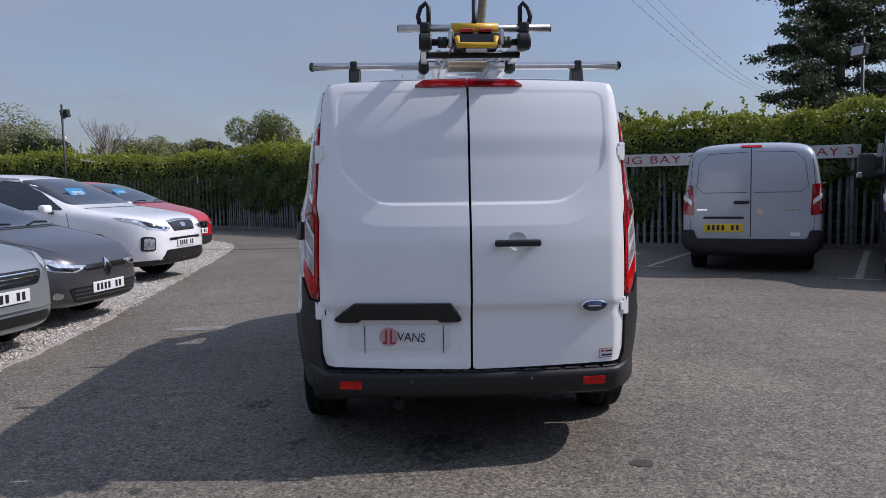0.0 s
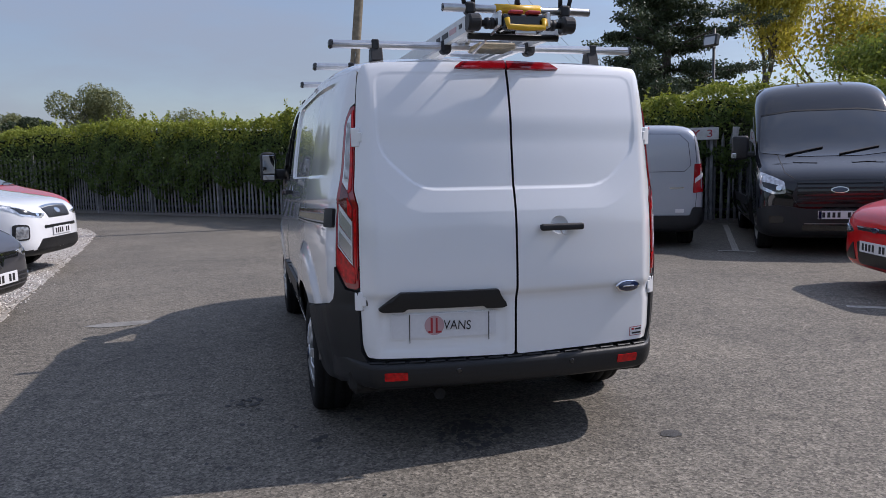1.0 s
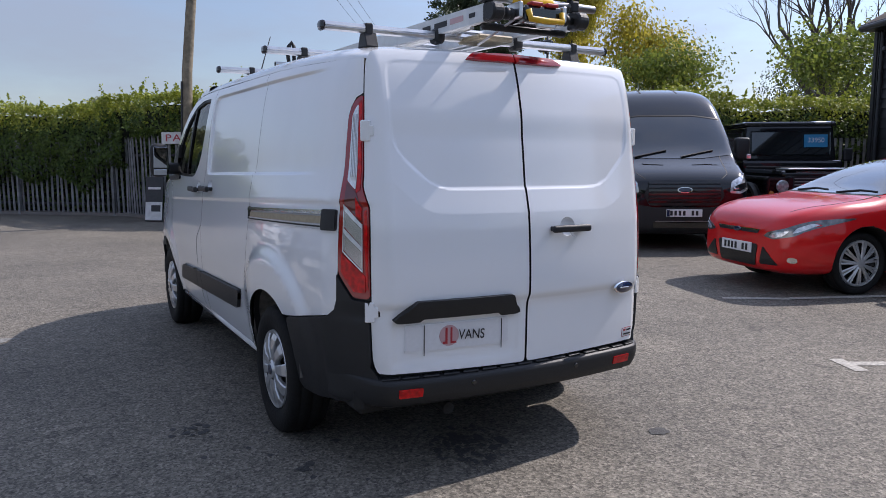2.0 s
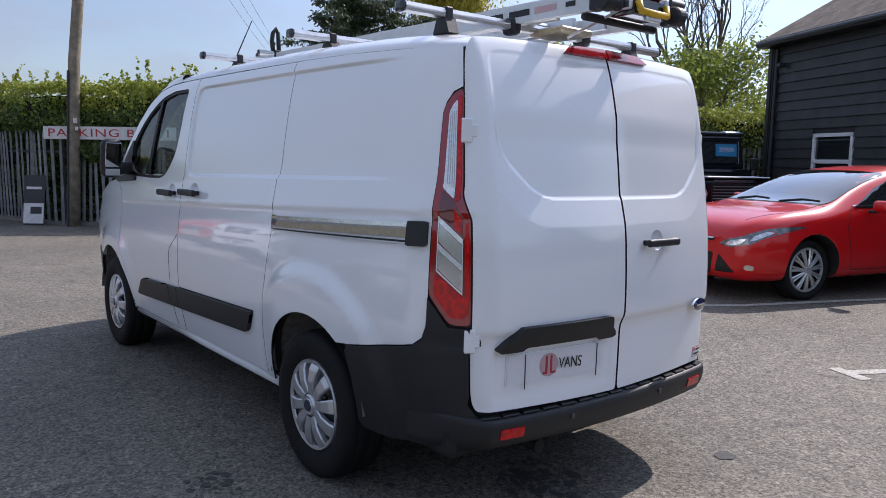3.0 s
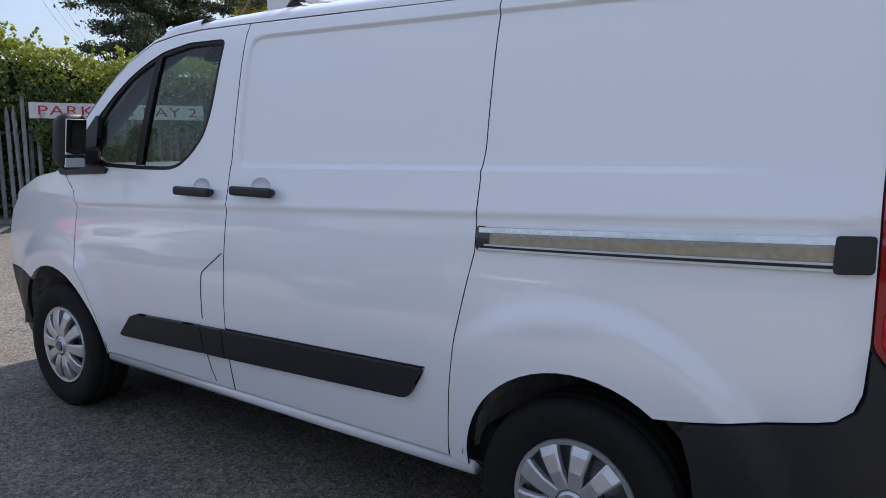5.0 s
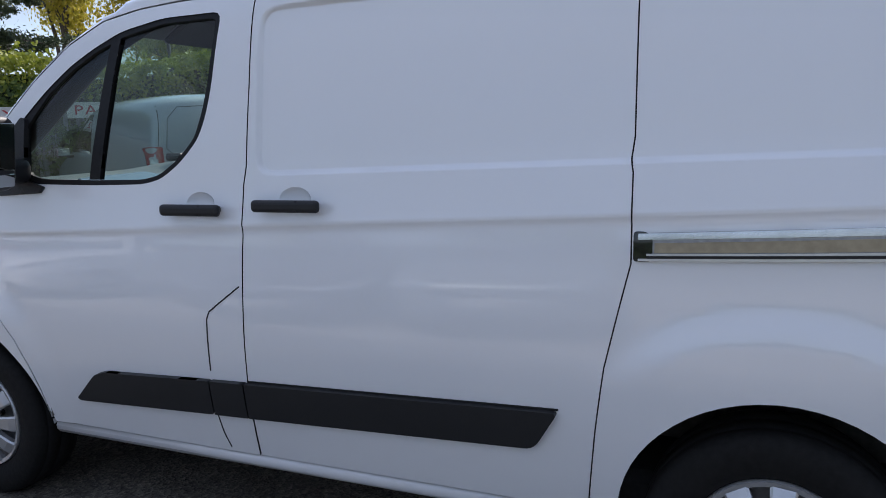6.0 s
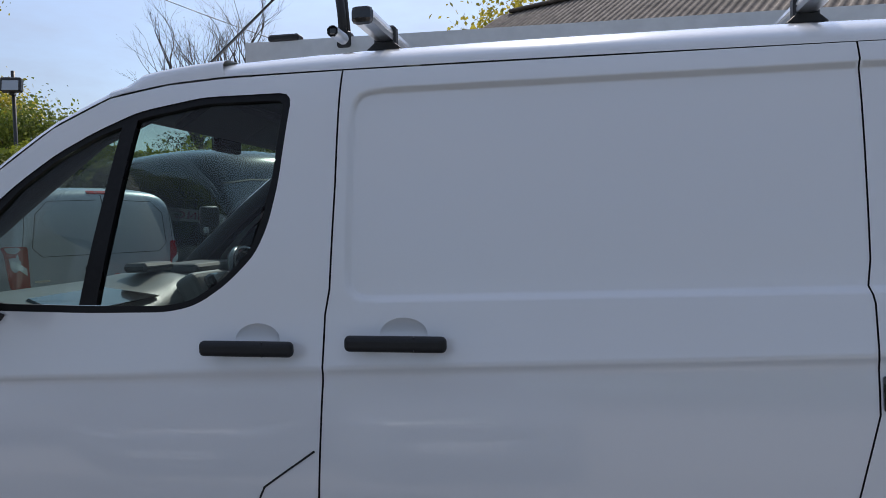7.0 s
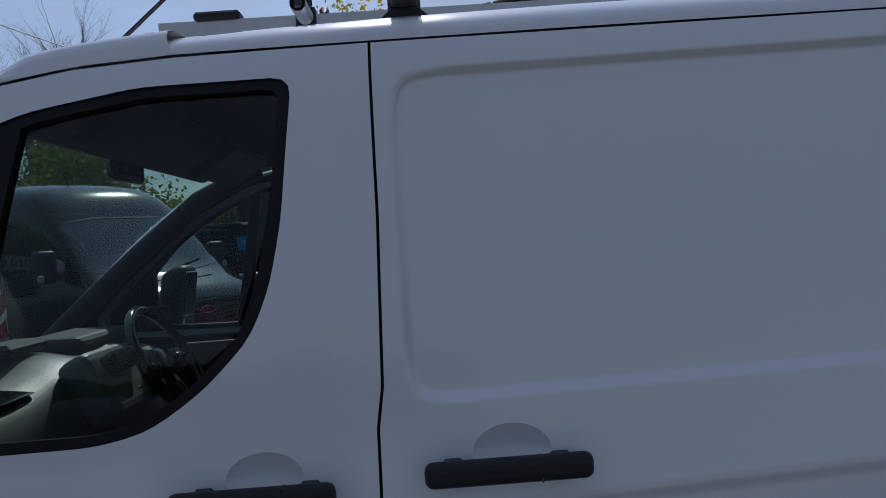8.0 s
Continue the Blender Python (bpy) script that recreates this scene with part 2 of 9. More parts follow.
def spline(knots):
    """A smooth curve through knots (x, y), monotone between them."""
    xs = [k[0] for k in knots]
    ys = [k[1] for k in knots]
    d = [(ys[i + 1] - ys[i]) / (xs[i + 1] - xs[i]) for i in range(len(xs) - 1)]
    t = [d[0]] + [0.0 if d[i - 1] * d[i] <= 0 else 2 * d[i - 1] * d[i] / (d[i - 1] + d[i]) for i in range(1, len(d))] + [d[-1]]

    def f(x):
        if x <= xs[0]:
            return ys[0] + t[0] * (x - xs[0])
        if x >= xs[-1]:
            return ys[-1] + t[-1] * (x - xs[-1])
        i = 0
        while x > xs[i + 1]:
            i += 1
        h = xs[i + 1] - xs[i]
        u = (x - xs[i]) / h
        return ((2 * u**3 - 3 * u**2 + 1) * ys[i] + (u**3 - 2 * u**2 + u) * h * t[i] + (-2 * u**3 + 3 * u**2) * ys[i + 1] + (u**3 - u**2) * h * t[i + 1])
    return f


def fillet(poly, r, n=5):
    """Rounds a polygon's corners; r one number or one a corner."""
    out = []
    for i, p in enumerate(poly):
        p = Vector(p)
        a, b = Vector(poly[i - 1]), Vector(poly[(i + 1) % len(poly)])
        ri = r[i] if isinstance(r, (list, tuple)) else r
        u, v = (a - p), (b - p)
        k = min(ri, u.length * 0.45, v.length * 0.45)
        if k < 1e-4:
            out.append(tuple(p))
            continue
        p0, p1 = p + u.normalized() * k, p + v.normalized() * k
        for j in range(n + 1):
            t = j / n
            q = p0 * (1 - t)**2 + p * 2 * t * (1 - t) + p1 * t * t
            out.append(tuple(q))
    return out


def resample(poly, step):
    out = []
    for i, p in enumerate(poly):
        a, b = Vector(p), Vector(poly[(i + 1) % len(poly)])
        n = max(1, int(math.ceil((b - a).length / step)))
        out += [tuple(a + (b - a) * (j / n)) for j in range(n)]
    return out


def inside(poly, x, y):
    c = False
    j = len(poly) - 1
    for i in range(len(poly)):
        xi, yi = poly[i]
        xj, yj = poly[j]
        if (yi > y) != (yj > y) and x < (xj - xi) * (y - yi) / (yj - yi) + xi:
            c = not c
        j = i
    return c


def arc(cx, cy, r, a0, a1, n=24):
    return [(cx + r * math.cos(radians(a0 + (a1 - a0) * i / n)), cy + r * math.sin(radians(a0 + (a1 - a0) * i / n))) for i in range(n + 1)]


def flat_mesh(outer, holes=(), step=0.03, edge=0.02, creases=()):
    """Triangles that fill a flat outline, with a lattice of points inside."""
    loops = [resample(outer, edge)] + [resample(h, edge) for h in holes]
    pts, edges, owner = [], [], []
    for lp in loops:
        k = len(pts)
        pts += [Vector(p) for p in lp]
        edges += [(k + i, k + (i + 1) % len(lp)) for i in range(len(lp))]
    border = np.array([tuple(p) for p in pts])
    x0, y0 = border.min(0)
    x1, y1 = border.max(0)
    xs = np.arange(x0 + step / 2, x1, step)
    ys = np.arange(y0 + step / 2, y1, step)
    fine = []
    for chain in creases:
        for (ax, ay), (bx, by) in zip(chain, chain[1:]):
            ln = math.hypot(bx - ax, by - ay)
            for j in range(int(ln / 0.018)):
                for d in (-0.020, -0.011, -0.004, 0.004, 0.011, 0.020):
                    t = (j + 0.5) * 0.018 / ln
                    fine.append((ax + (bx - ax) * t - (by - ay) / ln * d, ay + (by - ay) * t + (bx - ax) / ln * d))
    near = np.array(fine) if fine else np.array([(1e6, 1e6)])
    for x, y in fine:
        if np.min((border[:, 0] - x) ** 2 + (border[:, 1] - y) ** 2) > 0.006 ** 2 and inside(loops[0], x, y):
            pts.append(Vector((x, y)))
    for x in xs:
        for y in ys:
            if np.min((near[:, 0] - x) ** 2 + (near[:, 1] - y) ** 2) < 0.014 ** 2:
                continue
            if np.min((border[:, 0] - x) ** 2 + (border[:, 1] - y) ** 2) < (0.45 * step) ** 2:
                continue
            if inside(loops[0], x, y) and not any(inside(h, x, y) for h in loops[1:]):
                pts.append(Vector((x, y)))
    vs, es, fs = delaunay_2d_cdt(pts, edges, [], 0, 1e-5)[:3]
    keep = []
    for f in fs:
        c = sum((vs[i] for i in f), Vector((0, 0))) / len(f)
        if inside(loops[0], c.x, c.y) and not any(inside(h, c.x, c.y) for h in loops[1:]):
            keep.append(list(f))
    return vs, keep


def wrap(name, shape, outer, holes, material, parent, off=0.0, lip=0.02, step=0.03, edge=0.02, label="", flip=False, creases=(), rim_shade=None):
    """A sheet cut to an outline in (s, z) and laid on the surface shape(s, z), off metres proud, with its edge folded in by lip."""
    vs, fs = flat_mesh(outer, holes, step, edge, creases)
    e = 1e-3
    co, no = [], []
    for v in vs:
        p = shape(v.x, v.y)
        n = (shape(v.x + e, v.y) - shape(v.x - e, v.y)).cross(shape(v.x, v.y + e) - shape(v.x, v.y - e)).normalized()
        if flip:
            n = -n
        co.append(p + n * off)
        no.append(n)
    faces = []
    for f in fs:
        a, b, c = co[f[0]], co[f[1]], co[f[2]]
        faces.append(f if (b - a).cross(c - a).dot(no[f[0]]) > 0 else f[::-1])
    count = {}
    for f in faces:
        for i in range(len(f)):
            a, b = f[i], f[(i + 1) % len(f)]
            count[(a, b)] = count.get((a, b), 0) + 1
    rim = [(a, b) for a, b in count if (b, a) not in count]
    verts, normals = list(co), list(no)
    skin = len(faces)
    if lip > 0:
        made = {}

        def rim_vert(i, depth, out):
            if (i, depth) not in made:
                made[(i, depth)] = len(verts)
                verts.append(co[i] - no[i] * depth)
                normals.append(out)
            return made[(i, depth)]
        for a, b in rim:
            out = (co[b] - co[a]).cross(no[a])
            out = (out.normalized() if out.length > 1e-9 else no[a])
            faces.append([rim_vert(b, 0.0, out), rim_vert(a, 0.0, out), rim_vert(a, lip, out), rim_vert(b, lip, out)])
    me = bpy.data.meshes.new(name)
    me.from_pydata([tuple(v) for v in verts], [], faces)
    me.update()
    me.shade_smooth()
    me.normals_split_custom_set_from_vertices([tuple(n) for n in normals])
    me.materials.append(material)
    # optional dark colour on the folded edge, for the shade in a panel gap
    if rim_shade:
        me.materials.append(rim_shade)
        for p in me.polygons[skin:]:
            p.material_index = 1
    ob = new(name, me)
    ob.parent = parent
    if label:
        tagged(ob, label)
    return ob


def letter_meshes(words, size, spacing=1.0):
    """A mesh for each letter of a line of writing, centred on the origin."""
    cu = bpy.data.curves.new("lettering", "FONT")
    cu.body, cu.size, cu.align_x, cu.align_y, cu.extrude, cu.space_character = words, size, "CENTER", "CENTER", size * 0.009, spacing
    tmp = new("lettering_curve", cu)
    bpy.context.view_layer.update()
    me = bpy.data.meshes.new_from_object(tmp.evaluated_get(bpy.context.evaluated_depsgraph_get()))
    bpy.data.objects.remove(tmp)
    whole = bmesh.new()
    whole.from_mesh(me)
    bpy.data.meshes.remove(me)
    made, left = [], set(whole.verts)
    while left:
        stack, seen = [left.pop()], set()
        while stack:
            v = stack.pop()
            seen.add(v)
            for e in v.link_edges:
                o = e.other_vert(v)
                if o in left:
                    left.discard(o)
                    stack.append(o)
        lb, at_v = bmesh.new(), {}
        for f in {f for v in seen for f in v.link_faces}:
            for v in f.verts:
                if v not in at_v:
                    at_v[v] = lb.verts.new(v.co)
            lb.faces.new([at_v[v] for v in f.verts])
        made.append(lb)
    whole.free()
    return made


# ---- the white van: shape ----
side_width = spline([(0.20, 0.83), (0.30, 0.862), (0.36, 0.878), (0.50, 0.906), (0.66, 0.926), (0.80, 0.9335), (0.88, 0.933), (0.95, 0.931), (1.02, 0.927), (1.08, 0.9225),
                     (1.12, 0.9185), (1.145, 0.9150), (1.158, 0.9140), (1.166, 0.9150), (1.174, 0.9180), (1.180, 0.9185), (1.19, 0.9165), (1.24, 0.9065), (1.34, 0.889), (1.50, 0.868),
                     (1.70, 0.836), (1.82, 0.808), (1.885, 0.780), (1.95, 0.735)])
rear_line = spline([(0.30, 0.012), (0.48, 0.012), (0.60, 0.010), (0.72, 0.009), (0.755, 0.0075), (0.78, 0.002), (0.800, -0.0085), (0.812, -0.0130), (0.822, -0.0145), (0.86, -0.0150),
                    (1.10, -0.004), (1.19, 0.006), (1.30, 0.022), (1.50, 0.048), (1.70, 0.088), (1.80, 0.115), (1.86, 0.140), (1.92, 0.185), (1.98, 0.26)])
REAR_S = 0.66
SIDE_S = 1.06
CORNER_Y = 0.36
S0 = SIDE_S - CORNER_Y
WHEEL_R, WHEEL_F, WHEEL_Z = 0.985, 3.945, 0.331
WIDER = 0.035


def in_rounded(px, pz, poly, soft):
    """1 well inside a convex outline, 0 outside it, smooth across soft metres."""
    v = 1.0
    for i, (x0, z0) in enumerate(poly):
        x1, z1 = poly[(i + 1) % len(poly)]
        ln = math.hypot(x1 - x0, z1 - z0)
        d = ((x1 - x0) * (pz - z0) - (z1 - z0) * (px - x0)) / ln
        v *= smoothstep(-soft / 2, soft / 2, d)
    return v


SIDE_RECESS = fillet([(0.20, 1.362), (2.497, 1.315), (2.497, 1.825), (0.20, 1.825)], [0, 0.05, 0.06, 0], 3)
REAR_RECESS = [(-0.455, 1.290), (0.455, 1.290), (0.642, 1.468), (0.642, 1.842), (-0.642, 1.842), (-0.642, 1.468)]
PLATE_RECESS = [(-0.655, 0.545), (-0.055, 0.545), (-0.055, 0.74), (-0.655, 0.74)]


def edge_depth(px, pz, poly, soft=0.05):
    """How far a point lies inside a convex outline, with its corners rounded; negative outside."""
    total = 0.0
    for i, (x0, z0) in enumerate(poly):
        x1, z1 = poly[(i + 1) % len(poly)]
        d = ((x1 - x0) * (pz - z0) - (z1 - z0) * (px - x0)) / math.hypot(x1 - x0, z1 - z0)
        total += math.exp(-max(min(d, 1.0), -0.6) / soft)
    return -soft * math.log(total)


def half_width(y, z):
    lean = 0.041 * (min(max(y, 0.3), 3.6) - 1.9) * smoothstep(0.78, 1.06, z) * smoothstep(1.42, 1.24, z)
    w = side_width(z + lean)
    if y < 1.3:
        w -= 0.118 * ((1.3 - y) / 1.3) ** 2
    if y > 3.55:
        w -= 0.16 * ((y - 3.55) / 1.35) ** 2.4
    if z > 1.1:
        w -= 0.015 * in_rounded(y, z, SIDE_RECESS, 0.016) * smoothstep(0.42, 0.80, y)
    for wy, r0, r1, h in ((WHEEL_R, 0.535, 0.635, 0.024), (WHEEL_F, 0.46, 0.60, 0.020)):
        r = math.hypot(y - wy, z - 0.36)
        if r < r1:
            fade = smoothstep(1.50, 1.22, y) if wy < 2 else smoothstep(3.42, 3.70, y)
            w += h * fade * (1 - smoothstep(r0, r1, r))
    return w


def rear_y(x, z):
    y = rear_line(z) + 0.058 * (x / 0.68) ** 2
    if z > 1.1:
        d = edge_depth(x, z, REAR_RECESS, 0.022)
        faint = 0.35 + 0.65 * smoothstep(1.64, 1.50, z)
        y += faint * (0.0105 * min(1.0, max(0.0, (d + 0.105) / 0.100)) + 0.0075 * smoothstep(-0.004, 0.011, d))
    if 0.5 < z < 0.8:
        y += 0.008 * in_rounded(x, z, PLATE_RECESS, 0.03)
    return y


def body_left(s, z):
    """The van's outer skin on its left: s runs from the middle of the tail, round the corner and forward along the side."""
    if s <= REAR_S:
        return Vector((-s, rear_y(-s, z), z))
    if s >= SIDE_S:
        y = s - S0
        return Vector((-half_width(y, z), y, z))
    t = (s - REAR_S) / (SIDE_S - REAR_S)
    ax, ay = REAR_S, rear_y(-REAR_S, z)
    bx, by = half_width(CORNER_Y, z), CORNER_Y
    slope = (ay - rear_y(-REAR_S + 0.004, z)) / 0.004
    la, lb = 0.15, 0.32
    h00, h10, h01, h11 = 2 * t**3 - 3 * t**2 + 1, t**3 - 2 * t**2 + t, -2 * t**3 + 3 * t**2, t**3 - t**2
    x = h00 * ax + h10 * la + h01 * bx + h11 * lb * 0.10
    y = h00 * ay + h10 * la * slope + h01 * by + h11 * lb
    return Vector((-x, y, z))


def body_right(s, z):
    p = body_left(s, z)
    if s <= REAR_S:
        return Vector((s + WIDER * s / REAR_S, rear_y(s, z), z))
    return Vector((WIDER - p.x, p.y, p.z))


def yz(points):
    """Points given as (y, z) along the side."""
    return [(y + S0, z) for y, z in points]


def lay(name, outer, holes, material, parent, right=False, **k):
    return wrap(name, body_right if right else body_left, outer, holes, material, parent, flip=not right, **k)


van = thing("van", "white panel van with black bumpers and silver wheel trims", "van")

ARCH_R = arc(0.985, 0.36, 0.393, 185, -5, 30)
DOOR_EDGE = [(0.797, 0.90), (0.797, 1.222), (0.829, 1.302), (0.829, 1.74)]


def ls(points):
    """Points of the tail lamp, from its own width of 0.24 to the skin's."""
    return [(0.806 + (s - 0.748) * 0.5625, z) for s, z in points]


LAMP = ls([(0.742, 0.830), (0.865, 0.832), (0.985, 0.937), (0.978, 1.60), (0.955, 1.635), (0.90, 1.672), (0.80, 1.692), (0.80, 1.305), (0.745, 1.225)])

# tail doors
REAR_DOOR = [(0.0055, 0.49), (0.765, 0.505), (0.792, 0.56), (0.797, 0.84)] + DOOR_EDGE[1:] + [(0.826, 1.80), (0.815, 1.842), (0.75, 1.874), (0.60, 1.89), (0.0055, 1.90)]
REAR_CREASE = [(0.0, 1.295), (0.30, 1.295), (0.43, 1.297), (0.452, 1.303), (0.625, 1.468), (0.634, 1.488), (0.637, 1.60), (0.637, 1.837), (0.0, 1.837)]
BAND_CREASE = [(0.0, 1.185), (0.47, 1.187), (0.52, 1.205), (0.655, 1.335)]
LOWER_CREASE = [(0.0, 0.800), (0.79, 0.800)]
# white panels get black folded edges: gap shade by colour, in the rubber seal's material
rd_l = lay("rear_door", fillet(REAR_DOOR, 0.02), [], M_WHITE, van, label="white rear door with number plate recess", step=0.03, lip=0.008, rim_shade=M_SEAL_SHADE, creases=[REAR_CREASE, BAND_CREASE, LOWER_CREASE])
REAR_DISH = [(0.212 + 0.044 * math.cos(2 * math.pi * i / 28), 1.112 + 0.044 * math.sin(2 * math.pi * i / 28)) for i in range(28)]
rd_r = lay("rear_door", fillet(REAR_DOOR, 0.02), [REAR_DISH], M_WHITE, van, right=True, label="white rear door with black handle", step=0.03, lip=0.008, rim_shade=M_SEAL_SHADE, creases=[REAR_CREASE, BAND_CREASE, LOWER_CREASE])

# rear quarter panels and sides
SIDE_CREASE = yz(fillet([(0.42, 1.357), (2.497, 1.315), (2.497, 1.825), (0.42, 1.825)], [0, 0.05, 0.06, 0], 4))
SHOULDER = yz([(0.30, 1.235), (1.34, 1.192), (2.55, 1.142), (3.70, 1.100)])
FLARE_R = yz([(WHEEL_R + 0.60 * math.cos(radians(a)), 0.36 + 0.60 * math.sin(radians(a))) for a in range(35, 146, 5)])
slide_rear = [(1.455, 0.40), (1.43, 0.62), (1.405, 0.80), (1.365, 0.97), (1.338, 1.08), (1.338, 1.31), (1.345, 1.345), (1.338, 1.40), (1.338, 1.878)]
slide_front = [(2.578, 0.36), (2.572, 0.63), (2.562, 0.85), (2.552, 1.12), (2.550, 1.28), (2.540, 1.34), (2.531, 1.60), (2.529, 1.884)]
quarter = ([(1.375, 0.352), (1.452, 0.352)] + [(y - 0.002, z) for y, z in slide_rear] + [(0.90, 1.872), (0.45, 1.858)])
quarter_s = yz(quarter) + [(0.89, 1.853), (0.85, 1.851), (0.836, 1.846), (0.838, 1.80), (0.838, 1.70)] + ls([(0.90, 1.682), (0.958, 1.645), (0.985, 1.606), (0.993, 0.945)])
quarter_s += yz([(0.250, 0.815), (0.262, 0.770), (0.30, 0.741), (0.48, 0.708), (0.655, 0.679)]) + yz([p for p in ARCH_R if p[1] > 0.37 and p[0] > 0.735][0:])
lay("rear_quarter_panel", quarter_s, [], M_WHITE, van, label="white rear side panel with flared wheel arch", step=0.03, lip=0.008, rim_shade=M_SEAL_SHADE, creases=[SIDE_CREASE, SHOULDER, FLARE_R])

# sliding door
sd = [(y + 0.002, z) for y, z in slide_rear]
slide = [(1.46, 0.362)] + [(2.573, 0.362)] + [(y - 0.0024, z) for y, z in slide_front[1:]] + sd[::-1]
DISHES = {"front": (2.722, 1.219), "slide": (2.354, 1.235)}


def dish_ring(key, n=28):
    cy, cz = DISHES[key]
    return [(cy + 0.058 * math.cos(2 * math.pi * i / n), cz + 0.039 * math.sin(2 * math.pi * i / n)) for i in range(n)]


sliding_door = lay("sliding_door", yz(slide), [yz(dish_ring("slide"))], M_WHITE, van, label="white sliding side door", step=0.03, lip=0.008, rim_shade=M_SEAL_SHADE, creases=[SIDE_CREASE, SHOULDER])

# front door with its window opening
SEAM = [(2.53, 1.885), (2.70, 1.886), (2.85, 1.884), (3.01, 1.874), (3.17, 1.846), (3.33, 1.770), (3.49, 1.657), (3.62, 1.545), (3.76, 1.415), (3.88, 1.285)]
WINDOW = [(2.655, 1.838), (2.90, 1.838), (3.08, 1.808), (3.20, 1.760), (3.31, 1.700), (3.42, 1.625), (3.52, 1.545), (3.62, 1.455), (3.735, 1.345), (3.70, 1.292),
          (3.45, 1.284), (3.20, 1.280), (2.97, 1.283), (2.90, 1.300), (2.82, 1.352), (2.745, 1.425), (2.712, 1.50), (2.690, 1.60)]
front_edge = [(3.87, 1.262), (3.74, 1.16), (3.70, 1.08), (3.715, 0.90), (3.70, 0.78), (3.64, 0.70), (3.595, 0.60), (3.565, 0.50), (3.555, 0.42), (3.54, 0.362)]
fdoor = [(y + 0.0024, z) for y, z in slide_front] + [(y, z - 0.003) for y, z in SEAM[1:]] + [(y - 0.003, z) for y, z in front_edge]


def settle(points):
    """Moves the lower rear curve of the door window back and its top edge down a little."""
    return [(y - 0.010 * smoothstep(2.97, 2.88, y) * smoothstep(1.75, 1.60, z), z - 0.006 * smoothstep(1.68, 1.76, z)) for y, z in points]


WINDOW = settle(WINDOW)
win_hole = fillet(WINDOW, 0.035, 3)
front_door = lay("front_door", yz(fdoor), [yz(win_hole), yz(dish_ring("front"))], M_WHITE, van, label="white front door with black window surround", step=0.03, lip=0.008, rim_shade=M_SEAL_SHADE, creases=[SHOULDER])

# front wing
wing = [(3.876, 1.262), (3.95, 1.245), (4.15, 1.215), (4.38, 1.13), (4.50, 1.0), (4.55, 0.85), (4.55, 0.70), (4.28, 0.69)]
wing += [p for p in arc(3.953, 0.36, 0.40, 45, 182, 24)] + [(3.552, 0.352)]
wing += [(y + 0.003, z) for y, z in front_edge[::-1]][1:-1]
for r in (False, True):
    lay("front_wing", yz(wing), [], M_WHITE, van, right=r, step=0.03)

# right side: one long panel, and the driver's door
rq = [(1.375, 0.352), (2.574, 0.352)] + [(y - 0.003, z) for y, z in slide_front] + [(1.40, 1.878), (0.90, 1.872), (0.45, 1.858)]
rq_s = yz(rq) + quarter_s[len(quarter):]
lay("rear_quarter_panel", rq_s, [], M_WHITE, van, right=True, label="white fixed side panel", step=0.03)
lay("front_door", yz(fdoor), [yz(win_hole)], M_WHITE, van, right=True, label="white driver's door", step=0.03)

# inner skins that close the gaps between the panels
inner_hole = [(c[0], c[1]) for c in fillet([(2.63, 1.855), (2.90, 1.86), (3.10, 1.83), (3.33, 1.72), (3.64, 1.47), (3.77, 1.34), (3.73, 1.27), (3.45, 1.262), (2.95, 1.262), (2.80, 1.335), (2.69, 1.45), (2.665, 1.60)], 0.03, 3)]
inner = [(0.01, 0.47), (0.80, 0.45)] + yz([(0.33, 0.45), (0.60, 0.45)] + [p for p in arc(0.985, 0.36, 0.403, 165, 0, 20)] + [(1.40, 0.33), (3.53, 0.33)]
                                          + arc(3.953, 0.36, 0.41, 180, 40, 16) + [(4.53, 0.72), (4.48, 1.0), (4.36, 1.12), (3.9, 1.255)]
                                          + [(y, z - 0.004) for y, z in SEAM[::-1]] + [(0.9, 1.872), (0.45, 1.858)]) + [(0.80, 1.842), (0.70, 1.866), (0.01, 1.88)]
for r in (False, True):
    lay("inner_skin", inner, [yz(inner_hole)], M_SEAL_SHADE, van, right=r, off=-0.024, lip=0.03, step=0.05, edge=0.04, label="dark gaps between body panels")

# roof
gutter = spline([(0.10, 1.80), (0.20, 1.845), (0.45, 1.858), (0.90, 1.873), (1.34, 1.880), (2.53, 1.888), (2.85, 1.887), (3.01, 1.877), (3.17, 1.850), (3.25, 1.815)])
roof_rise = spline([(0.10, 0.075), (0.20, 0.06), (0.45, 0.088), (0.80, 0.10), (1.60, 0.108), (2.50, 0.10), (2.85, 0.085), (3.10, 0.07), (3.25, 0.06)])


def roof_z(x, y):
    xe = half_width(y, gutter(y))
    u = min(1.0, abs(x) / xe)
    return gutter(y) + roof_rise(y) * (1 - u ** 4.5) ** 0.55


def roof_shape(u, v):
    """u: across, -1 to 1; v: along, in metres from the tail."""
    y = v + 0.055 * (u * u) * smoothstep(1.0, 0.1, v)
    g = gutter(y)
    xe = half_width(max(y, 0.30), g) - 0.10 * smoothstep(0.45, 0.1, y) ** 2
    a = max(0.0, 1 - abs(u) ** 4.5)
    z = g + roof_rise(y) * a ** 0.55
    return Vector((u * xe + WIDER * max(u, 0.0), y, z))


